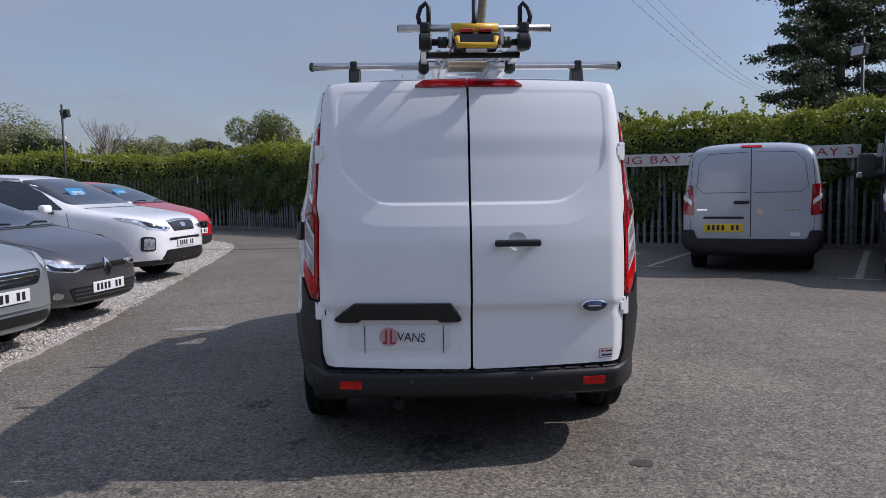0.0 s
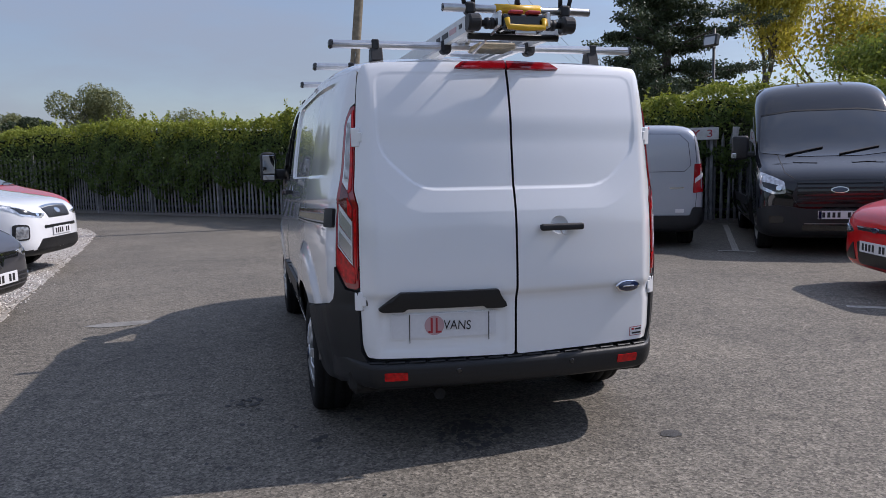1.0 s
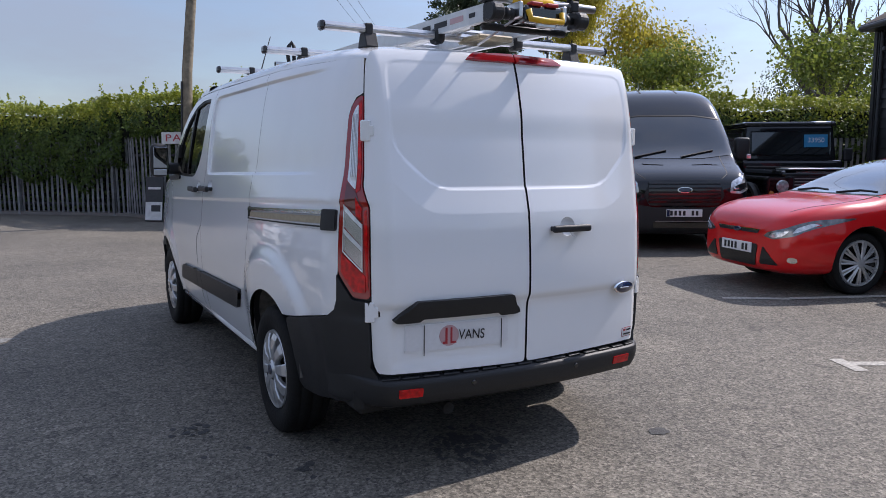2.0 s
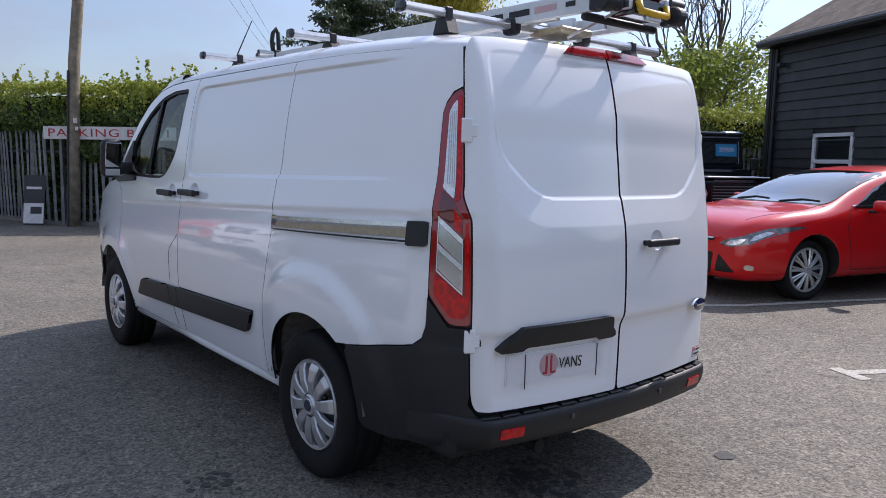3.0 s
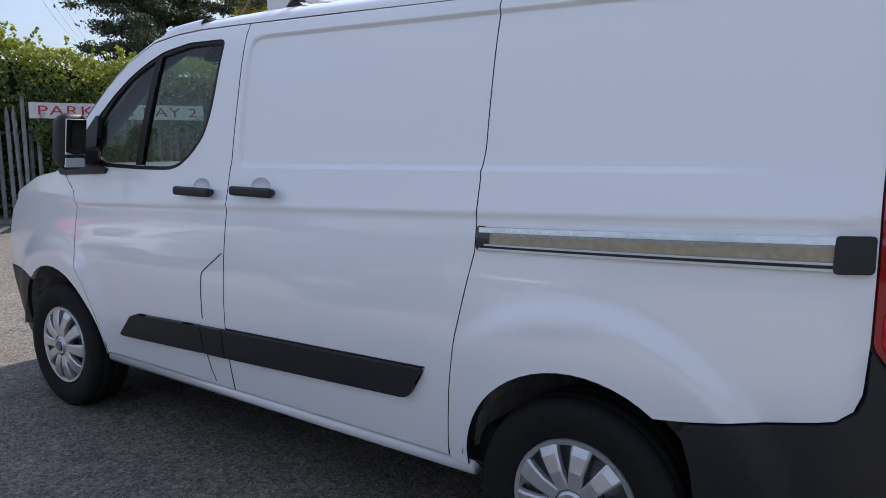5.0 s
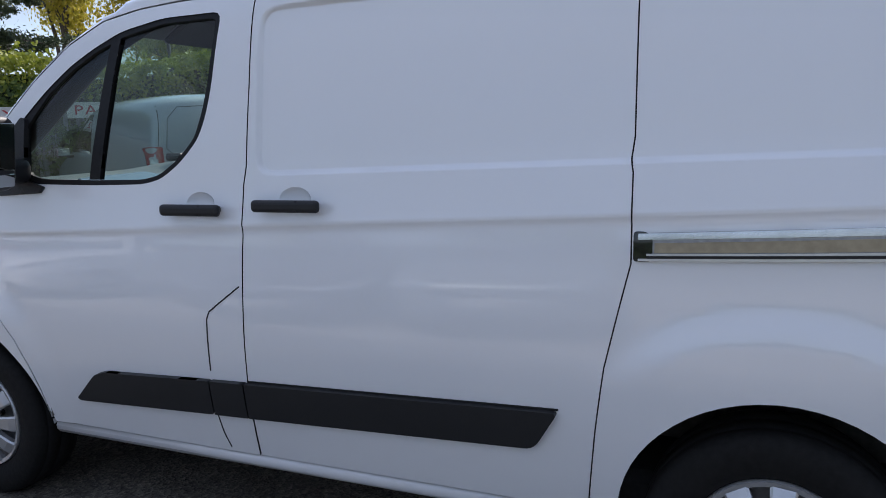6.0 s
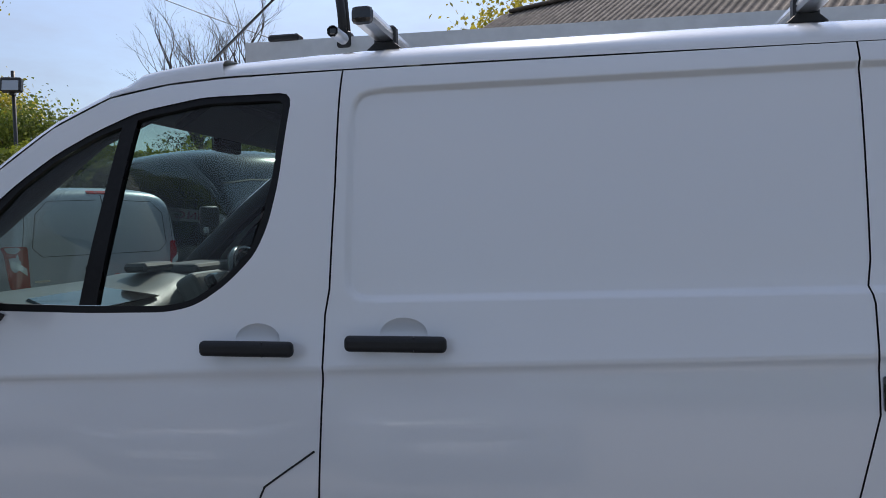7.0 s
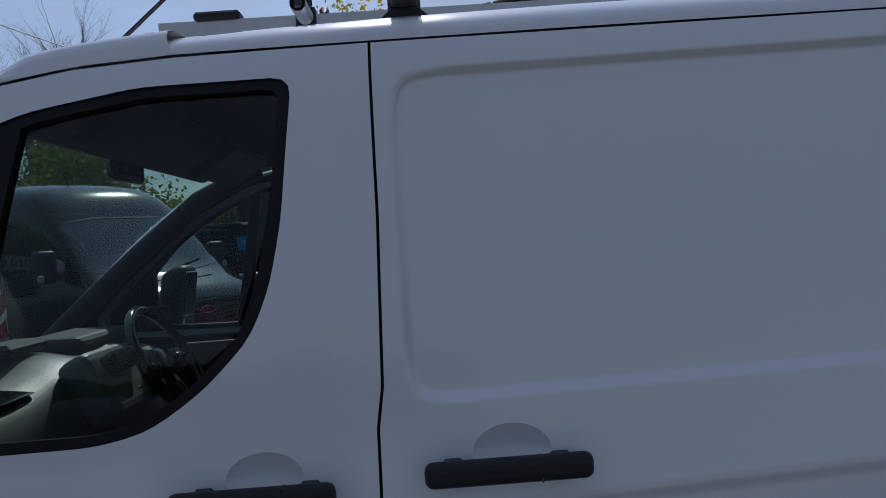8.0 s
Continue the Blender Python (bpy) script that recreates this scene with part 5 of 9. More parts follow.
for sx, x in ((-1, -0.205), (1, 0.255)):
    ch = channel(x, 0.05, 3.06, 2.054, 0.03, 0.076, "side_rail", M_ALU_WHITE, "long pale aluminium side rail", tilt=0.024)
    part("end_plug", box_bm(x, 0.035, 2.052, 0.05, 0.05, 0.082, 0.014, seg=2), M_BLACK_PLASTIC, ch, "black end plug")
    part("saddle", box_bm(x, 0.50, 2.012, 0.058, 0.085, 0.075, 0.024, seg=3), M_BLACK_PLASTIC, ch, "black saddle clamp")
    part("saddle", box_bm(x, 2.47, 2.020, 0.05, 0.075, 0.075, 0.018, seg=2), M_BLACK_PLASTIC, ch, "black saddle clamp")
    channel(x - sx * 0.075, 0.30, 2.95, 2.045, 0.022, 0.04, "inner_rail", M_ALU, "aluminium inner rail")
    b2 = bmesh.new()
    add_lathe(b2, [(0.0, 0.03), (0.034, 0.03), (0.040, 0.022), (0.040, -0.02), (0.034, -0.03), (0.0, -0.03)], 20)
    part("roller", b2, M_BLACK_PLASTIC, rack, "black rubber roller").matrix_local = pose(x, -0.005, 2.048)
    part("stop_block", box_bm(x, 2.92, 2.124, 0.05, 0.11, 0.022, 0.006), M_BLACK_PLASTIC, ch)
side = [o for o in rack.children if o.name.startswith("side_rail")][0]
for i, (y0, y1, m) in enumerate(((0.53, 0.63, M_INK), (0.37, 0.51, M_INK), (0.22, 0.36, M_PINK), (0.12, 0.19, M_INK))):
    part("label_bar", box_bm(-0.2212, (y0 + y1) / 2, 2.056, 0.002, y1 - y0 - 0.02, 0.026 if i != 3 else 0.02, 0.0005), m, side)
for y, z, rr in ((0.01, 2.048, 0.016), (0.10, 2.005, 0.017), (0.62, 2.05, 0.014), (1.5, 2.05, 0.014), (2.3, 2.055, 0.014)):
    part("cross_tube", tube_bm([(-0.20, y, z), (0.25, y, z)], rr, 10), M_BLACK_PLASTIC, rack, "black cross tube", smooth=True)
for x in (-0.135, -0.115, 0.165, 0.185):
    b2 = bmesh.new()
    add_lathe(b2, [(0.0, 0.012), (0.024, 0.012), (0.027, 0.0), (0.024, -0.012), (0.0, -0.012)], 14)
    part("roller", b2, M_BLACK_PLASTIC, rack, smooth=True).matrix_local = pose(x, 0.01, 2.048)
# ladder lying between the rails
for x in (-0.09, 0.14):
    channel(x, 0.45, 3.00, 2.06, 0.025, 0.055, "ladder_stile", M_ALU, "aluminium ladder stile")
for k in range(10):
    part("ladder_rung", tube_bm([(-0.085, 0.6 + k * 0.25, 2.065), (0.135, 0.6 + k * 0.25, 2.065)], 0.014, 8), M_ALU, rack)
part("support_rod", tube_bm([(-0.135, 0.24, 1.945), (-0.075, 0.03, 2.035)], 0.006, 8), M_STEEL, rack, "thin steel support rod")
part("pad", box_bm(0.02, 0.42, 2.00, 0.20, 0.20, 0.03, 0.008), M_RAIL_BEIGE, rack)
# clamps at both ends
for y, z, cx, n in ((0.06, 2.122, 0.03, 0), (2.71, 2.105, 0.03, 1)):
    tube = part("clamp_tube", tube_bm([(cx - 0.36, y, z), (cx + 0.36, y, z)], 0.019, 16), M_ALU, rack, "oval aluminium clamp tube", smooth=True)
    for sx in (-1, 1):
        x = cx + sx * 0.235
        part("collar", box_bm(x, y, z, 0.048, 0.05, 0.055, 0.01, seg=2), M_BLACK_PLASTIC, tube)
        k = 1.0 if n == 0 else 1.4
        loop = [(x + sx * 0.024, y, z + 0.022), (x + sx * 0.032, y, z + 0.055 * k), (x + sx * 0.020, y + 0.01 * n, z + 0.095 * k), (x - sx * 0.006, y + 0.014 * n, z + 0.118 * k), (x - sx * 0.018, y + 0.01 * n, z + 0.10 * k), (x - sx * 0.018, y, z + 0.02)]
        part("grip_loop", tube_bm(loop, 0.011 if n == 0 else 0.015, 8), M_BLACK_PLASTIC, tube, "black rubber grip loop", smooth=True)
        part("tube_plug", box_bm(cx + sx * 0.36, y, z, 0.012, 0.034, 0.034, 0.010), M_GLOSS_BLACK, tube)
    part("yellow_sleeve", tube_bm([(cx - 0.11, y, z + 0.002), (cx + 0.11, y, z + 0.002)], 0.023, 14), M_YELLOW, tube, "yellow plastic sleeve", smooth=True)
    if n == 0:
        part("mast", tube_bm([(cx, y, z + 0.01), (cx, y, z + 0.05), (cx, y + 0.02, z + 0.15)], [0.016, 0.012, 0.011], 10), M_BLACK_PLASTIC, tube, "black upright strap post", smooth=True)
cl = part("clamp_body", box_bm(0.03, 0.02, 2.050, 0.21, 0.12, 0.075, 0.012, seg=2), M_GLOSS_BLACK, rack, "black and yellow clamp head")
part("yellow_lever", tube_bm([(-0.06, -0.05, 2.062), (-0.055, -0.06, 2.024), (0.03, -0.066, 2.020), (0.115, -0.06, 2.024), (0.12, -0.05, 2.062)], 0.014, 10), M_YELLOW, cl, "yellow release lever", smooth=True)
for sx in (-1, 1):
    part("side_cheek", box_bm(0.03 + sx * 0.118, 0.01, 2.064, 0.02, 0.10, 0.07, 0.006), M_ALU, cl)
    part("red_pad", box_bm(0.03 + sx * 0.042, -0.03, 2.094, 0.065, 0.04, 0.016, 0.005), M_RED_INK, cl)
part("plate_under", box_bm(0.03, -0.052, 2.002, 0.10, 0.02, 0.02, 0.005), M_ALU, cl)

# the van stands with a slight lean to its right, with all that it carries
LEAN = Matrix.Translation((-0.85, 0, 0.6)) @ Matrix.Rotation(radians(0.5), 4, "Y") @ Matrix.Translation((0.85, 0, -0.6))
for ob in list(scene.collection.objects):
    if ob.parent is None and ob.name.split(".")[0] in ("van", "roof_bar", "ladder_carrier"):
        ob.matrix_world = LEAN


# ---- ground ----
def asphalt_mat():
    m = bpy.data.materials.new("worn_asphalt")
    m.use_nodes = True
    n, l = m.node_tree.nodes, m.node_tree.links
    b = n["Principled BSDF"]
    tc = n.new("ShaderNodeTexCoord")

    def noise_node(scale, detail=5.0, rough=0.6):
        k = n.new("ShaderNodeTexNoise")
        k.inputs["Scale"].default_value, k.inputs["Detail"].default_value, k.inputs["Roughness"].default_value = scale, detail, rough
        l.new(tc.outputs["Object"], k.inputs["Vector"])
        return k

    def ramp(src, a, b2, lo, hi):
        r = n.new("ShaderNodeMapRange")
        for key, v in (("From Min", a), ("From Max", b2), ("To Min", lo), ("To Max", hi)):
            r.inputs[key].default_value = v
        l.new(src, r.inputs["Value"])
        return r.outputs["Result"]

    def mixer(fac, c1, c2, mode="MIX"):
        k = n.new("ShaderNodeMixRGB")
        k.blend_type = mode
        for inp, v in (("Fac", fac), ("Color1", c1), ("Color2", c2)):
            if isinstance(v, (int, float)):
                k.inputs[inp].default_value = v
            elif isinstance(v, tuple):
                k.inputs[inp].default_value = (*v, 1)
            else:
                l.new(v, k.inputs[inp])
        return k.outputs["Color"]
    stones = n.new("ShaderNodeTexVoronoi")
    stones.inputs["Scale"].default_value = 85.0
    l.new(tc.outputs["Object"], stones.inputs["Vector"])
    grains = noise_node(38.0, 8.0, 0.75)
    broad = noise_node(0.55, 6.0, 0.62)
    mid = noise_node(2.6, 7.0, 0.7)
    fine_dark = noise_node(7.0, 6.0, 0.75)
    stone_tone = ramp(stones.outputs["Color"], 0.0, 1.0, 0.36, 1.64)
    c = mixer(ramp(broad.outputs["Fac"], 0.35, 0.68, 0.0, 1.0), (0.126, 0.114, 0.095), (0.180, 0.161, 0.131))
    c = mixer(ramp(mid.outputs["Fac"], 0.56, 0.74, 0.0, 0.55), c, (0.066, 0.061, 0.055))
    c = mixer(ramp(fine_dark.outputs["Fac"], 0.66, 0.76, 0.0, 0.6), c, (0.05, 0.049, 0.047))
    c = mixer(1.0, c, stone_tone, "MULTIPLY")
    c = mixer(1.0, c, ramp(grains.outputs["Fac"], 0.3, 0.7, 0.36, 1.64), "MULTIPLY")
    blot = noise_node(11.0, 7.0, 0.7)
    c = mixer(1.0, c, ramp(blot.outputs["Fac"], 0.35, 0.65, 0.78, 1.2), "MULTIPLY")
    seam = noise_node(0.7, 9.0, 0.55)
    dist = n.new("ShaderNodeMath")
    dist.operation = "SUBTRACT"
    dist.inputs[1].default_value = 0.5
    l.new(seam.outputs["Fac"], dist.inputs[0])
    off = n.new("ShaderNodeMath")
    off.operation = "ABSOLUTE"
    l.new(dist.outputs["Value"], off.inputs[0])
    c = mixer(ramp(off.outputs["Value"], 0.0, 0.0045, 0.6, 0.0), c, (0.03, 0.029, 0.027))
    l.new(c, b.inputs["Base Color"])
    b.inputs["Roughness"].default_value = 0.8
    b.inputs["Specular IOR Level"].default_value = 0.35
    bump = n.new("ShaderNodeBump")
    bump.inputs["Strength"].default_value, bump.inputs["Distance"].default_value = 0.7, 0.006
    height = mixer(0.5, stones.outputs["Distance"], grains.outputs["Fac"])
    l.new(height, bump.inputs["Height"])
    l.new(bump.outputs["Normal"], b.inputs["Normal"])
    return m


M_ASPHALT = asphalt_mat()
M_GRAVEL = mat("pale_gravel", (0.42, 0.39, 0.35), 0.9, grain=0.35, scale=30, bump=0.6, stain=0.4, stain_scale=8, stain_color=(0.26, 0.24, 0.21), random_amount=0.2)
M_LINE = mat("worn_road_paint", (0.42, 0.395, 0.345), 0.8, grain=0.4, scale=45, bump=0.2, stain=0.4, stain_scale=14, stain_color=(0.16, 0.15, 0.135))
M_MARK = mat("pale_mark", (0.22, 0.215, 0.20), 0.8, grain=0.4, scale=60, bump=0.3, stain=0.8, stain_scale=6, stain_color=(0.13, 0.125, 0.115))
M_PATCH = mat("asphalt_patch", (0.05, 0.048, 0.045), 0.75, grain=0.4, scale=90, bump=0.4)
M_KERB = mat("concrete_edge", (0.22, 0.20, 0.18), 0.85, grain=0.3, scale=40, bump=0.3, stain=0.5)

bm = bmesh.new()
step = [-600, -120, -40, -20, -10, -5, 0, 5, 10, 20, 40, 120, 600]
gv = [[bm.verts.new((x, y, 0)) for x in step] for y in step]
for a, b in zip(gv, gv[1:]):
    for i in range(len(step) - 1):
        bm.faces.new((a[i], a[i + 1], b[i + 1], b[i]))
tagged(link_bm("ground", bm, M_ASPHALT, smooth=False), "grey worn asphalt car park with dark stains", "ground", kind="structure")


def flat_sheet(name, outline, z, material, thick=0.0):
    bm = bmesh.new()
    top = [bm.verts.new((x, y, z)) for x, y in outline]
    bm.faces.new(top)
    if thick:
        low = [bm.verts.new((x, y, z - thick)) for x, y in outline]
        for i in range(len(top)):
            bm.faces.new((top[i], low[i], low[(i + 1) % len(low)], top[(i + 1) % len(top)]))
    bmesh.ops.recalc_face_normals(bm, faces=bm.faces)
    return link_bm(name, bm, material, smooth=False)


# gravel bed under the row of cars, with loose stones along it
edge_y = spline([(-3.0, -3.6), (0.5, -3.55), (2.4, -3.52), (4.0, -3.55), (6.6, -3.75), (9.0, -3.95), (12.0, -4.22), (14.6, -4.55), (16.5, -5.4), (18.2, -7.4)])
gravel_edge = []
rg = random.Random(5)
for i in range(110):
    y = -3.0 + i * 21.0 / 109
    gravel_edge.append((edge_y(y) + rg.uniform(-0.03, 0.03), y))
bed = flat_sheet("gravel", gravel_edge + [(-14, 18.2), (-14, -3)], 0.012, M_GRAVEL, 0.02)
tagged(bed, "pale loose gravel beside the asphalt", "gravel", kind="structure")
stone_verts, stone_faces = [], []
for i in range(15000):
    y = rg.uniform(0.8, 16.8) if i % 2 else rg.uniform(0.8, 8.0)
    x = edge_y(y) - abs(rg.gauss(0, 1)) * 1.1 + (0.05 if rg.random() < 0.1 else -0.02)
    if rg.random() < 0.015:
        x += rg.uniform(0.0, 0.35)
    s = rg.uniform(0.008, 0.022)
    k = len(stone_verts)
    zz = 0.012 + s * 0.25 if x < edge_y(y) else s * 0.3
    for j in range(4):
        a = j * math.pi / 2 + rg.uniform(-0.4, 0.4)
        stone_verts.append((x + s * math.cos(a) * rg.uniform(0.7, 1.2), y + s * math.sin(a) * rg.uniform(0.7, 1.2), zz + s * rg.uniform(-0.1, 0.2)))
    stone_verts.append((x + rg.uniform(-0.3, 0.3) * s, y + rg.uniform(-0.3, 0.3) * s, zz + s * rg.uniform(0.5, 0.9)))
    for j in range(4):
        stone_faces.append((k + j, k + (j + 1) % 4, k + 4))
me = bpy.data.meshes.new("gravel_stones")
me.from_pydata(stone_verts, [], stone_faces)


def stone_mat():
    m = bpy.data.materials.new("gravel_stone")
    m.use_nodes = True
    n, l = m.node_tree.nodes, m.node_tree.links
    geo = n.new("ShaderNodeNewGeometry")
    ramp = n.new("ShaderNodeValToRGB")
    ramp.color_ramp.elements[0].color, ramp.color_ramp.elements[1].color = (0.24, 0.21, 0.18, 1), (0.66, 0.63, 0.58, 1)
    l.new(geo.outputs["Random Per Island"], ramp.inputs["Fac"])
    l.new(ramp.outputs["Color"], n["Principled BSDF"].inputs["Base Color"])
    n["Principled BSDF"].inputs["Roughness"].default_value = 0.85
    return m


me.materials.append(stone_mat())
tagged(new("gravel_stones", me), "small pale gravel stones", "gravel", kind="stuff")


def stripe(a, b, w, name="bay_line", height=0.004):
    a, b = Vector(a), Vector(b)
    d = (b - a).normalized()
    n = Vector((-d.y, d.x)) * w / 2
    pts = []
    k = max(2, int((b - a).length / 0.12))
    for side, order in ((1, range(k + 1)), (-1, range(k, -1, -1))):
        for i in order:
            p = a + (b - a) * (i / k) + n * side * (1 + rg.uniform(-0.12, 0.08))
            pts.append((p.x, p.y))
    ob = flat_sheet(name, pts, height, M_LINE)
    return tagged(ob, "worn white painted bay line", "road marking", group="painted bay lines", kind="structure")


stripe((3.49, 8.24), (5.10, 10.5), 0.10)
stripe((3.30, 8.42), (3.72, 8.12), 0.10, height=0.008)
stripe((5.70, 6.15), (8.16, 9.89), 0.10)
stripe((5.50, 6.30), (5.92, 6.00), 0.10, height=0.008)
stripe((8.17, 4.50), (10.4, 7.9), 0.10)
stripe((7.95, 4.66), (8.4, 4.35), 0.10, height=0.008)
stripe((1.15, 10.15), (2.55, 12.2), 0.10, height=0.012)
stripe((0.40, 9.05), (0.95, 8.95), 0.10)
stripe((0.52, 9.02), (1.35, 10.3), 0.10, height=0.008)
stripe((4.08, 2.30), (4.62, 1.92), 0.10)
stripe((4.62, 1.92), (6.4, 1.15), 0.10, height=0.008)
stripe((2.92, 0.35), (2.80, 0.08), 0.10)
stripe((2.908, 0.212), (3.60, -0.18), 0.10)
for x, y, sx, sy in ((-2.40, 3.92, 0.30, 0.10), (0.82, -0.04, 0.055, 0.05)):
    pts = [(x + sx * (1 + rg.uniform(-0.2, 0.2)) * math.cos(a), y + sy * (1 + rg.uniform(-0.2, 0.2)) * math.sin(a)) for a in (2 * math.pi * i / 18 for i in range(18))]
    tagged(flat_sheet("stain", pts, 0.0035, M_MARK if sx > 0.2 else M_PATCH), "small worn mark on the asphalt", "stain", kind="structure")
for x, y, wx, wy, count in ((-1.27, 1.17, 0.05, 0.05, 26), (-0.18, 0.28, 0.07, 0.13, 120), (-0.02, 0.36, 0.05, 0.10, 30), (-0.9, 0.4, 0.5, 0.5, 30)):
    # one blotch made of many small dark specks
    spots = bmesh.new()
    for k in range(count):
        cx, cy, s0 = x + rg.gauss(0, wx), y + rg.gauss(0, wy), abs(rg.gauss(0, 0.014)) + 0.004
        n0 = rg.randint(5, 8)
        spots.faces.new([spots.verts.new((cx + s0 * rg.uniform(0.4, 1.3) * math.cos(2 * math.pi * i / n0), cy + 1.3 * s0 * rg.uniform(0.4, 1.3) * math.sin(2 * math.pi * i / n0), 0.003 + 0.00002 * k)) for i in range(n0)])
    tagged(link_bm("oil_stain", spots, M_PATCH, smooth=False), "dark speckled oil stain on the asphalt", "stain", kind="structure")

# ---- palisade fence and hedge along the boundary ----
FENCE = [(-30.0, 24.8), (-7.0, 24.0), (-4.0, 20.7), (0.2, 16.7), (0.75, 14.75), (3.0, 12.6), (8.4, 10.3), (13.0, 8.3), (20.0, 5.3)]


def along(poly, gap):
    """Points every gap metres along a chain, with the way at each."""
    out, rest = [], 0.0
    for a, b in zip(poly, poly[1:]):
        a, b = Vector(a), Vector(b)
        ln = (b - a).length
        d = (b - a) / ln
        t = rest
        while t < ln:
            out.append((a + d * t, d))
            t += gap
        rest = t - ln
    return out


M_PALE = mat("galvanised_pale", (0.25, 0.255, 0.26), 0.6, metal=0.2, grain=0.25, scale=8, stain=0.6, stain_scale=3, stain_color=(0.08, 0.085, 0.075), random_amount=0.25)
M_FENCE_DARK = mat("dark_fence_rail", (0.035, 0.036, 0.036), 0.6, grain=0.3, scale=20)
fence = thing("palisade_fence", "grey galvanised palisade fence in front of a hedge", "fence")
pale_me = bpy.data.meshes.new("pale")
bm = bmesh.new()
prof = [(-0.034, 0.012), (-0.020, 0.0), (-0.008, -0.010), (0.008, -0.010), (0.020, 0.0), (0.034, 0.012)]
for z0, z1, f0, f1 in ((0.05, 1.66, 1, 1), (1.66, 1.80, 1, 0.25)):
    a = [bm.verts.new((x * f0, y, z0)) for x, y in prof]
    b = [bm.verts.new((x * f1, y, z1)) for x, y in prof]
    for i in range(5):
        bm.faces.new((a[i], a[i + 1], b[i + 1], b[i]))
bm.to_mesh(pale_me)
bm.free()
pale_me.materials.append(M_PALE)
near_part = [p for p in along(FENCE, 0.145) if -7.2 < p[0].x < 12.5]
for k, (p, d) in enumerate(near_part[:300]):
    o = new("pale", pale_me)
    o.parent = fence
    o.matrix_local = Matrix.LocRotScale((p.x, p.y, rg.uniform(-0.03, 0.03)), Euler((rg.gauss(0, 0.012), rg.gauss(0, 0.02), math.atan2(d.y, d.x))), (1, 1, 1.04))
bm = bmesh.new()
others = [p for p in along(FENCE, 0.145) if not -7.2 < p[0].x < 12.5] + near_part[300:]
for p, d in others:
    vs = add_box(bm, 0, 0, 0.92, 0.066, 0.018, 1.75)
    m = Matrix.Translation((p.x, p.y, 0)) @ Matrix.Rotation(math.atan2(d.y, d.x), 4, "Z")
    for v in vs:
        v.co = m @ v.co
tagged(part("distant_fencing", bm, M_PALE, fence), kind="stuff")
for a, b in zip(FENCE, FENCE[1:]):
    a, b = Vector(a), Vector(b)
    d = (b - a)
    m = Matrix.Rotation(math.atan2(d.y, d.x), 4, "Z")
    c = (a + b) / 2
    nrm = Vector((d.y, -d.x)).normalized() * 0.03
    for z in (0.28, 1.45):
        part("fence_rail", box_bm(c.x - nrm.x, c.y - nrm.y, z, d.length, 0.04, 0.05, 0.006, m=m), M_FENCE_DARK, fence)
for p, d in along(FENCE, 2.75):
    part("fence_post", box_bm(p.x - d.y * -0.05, p.y - d.x * 0.05, 1.0, 0.06, 0.10, 2.05, 0.006, m=Matrix.Rotation(math.atan2(d.y, d.x), 4, "Z")), M_PALE, fence)
edge_pts = [(x, y - 0.12) for x, y in FENCE] + [(x, y + 0.5) for x, y in FENCE[::-1]]
tagged(flat_sheet("fence_kerb", edge_pts, 0.07, M_KERB, 0.09), "low dark concrete edging under the fence", "kerb", kind="structure")

# sign boards on the fence, with red letters
M_SIGN = mat("white_sign_board", (0.66, 0.66, 0.64), 0.45, grain=0.08, scale=12, stain=0.5, stain_scale=4, stain_color=(0.42, 0.40, 0.36))


def sign(a, b, words, z=1.82, h=0.25):
    a, b = Vector(a), Vector(b)
    d = b - a
    ang = math.atan2(d.y, d.x)
    c = (a + b) / 2
    nrm = Vector((d.y, -d.x)).normalized()
    board = thing("sign_board", "white sign board with red letters on the fence", "sign", group="parking bay signs on the fence")
    board.matrix_world = Matrix.Translation((c.x + nrm.x * 0.16, c.y + nrm.y * 0.16, z)) @ Matrix.Rotation(ang, 4, "Z")
    part("board", box_bm(0, 0, 0, d.length, 0.012, h, 0.003), M_SIGN, board)
    letters = letter_meshes(words, 0.225, 1.12)
    w = max(v.co.x for lb in letters for v in lb.verts) - min(v.co.x for lb in letters for v in lb.verts)
    k = (d.length - 0.25) / w
    for lb in letters:
        o = part("letter", lb, M_RED_INK, board)
        o.matrix_local = pose(0, -0.009, -0.005, 90, 0, 0) @ Matrix.Diagonal((k, 0.95, 1, 1))


sign((0.85, 14.60), (2.80, 12.79), "PARKING BAY 1")
sign((3.15, 12.52), (5.65, 11.47), "PARKING BAY 2", 1.80)
sign((5.95, 11.34), (8.25, 10.36), "PARKING BAY 3", 1.86)
sign((8.50, 10.25), (10.9, 9.21), "PARKING BAY 4", 1.86)


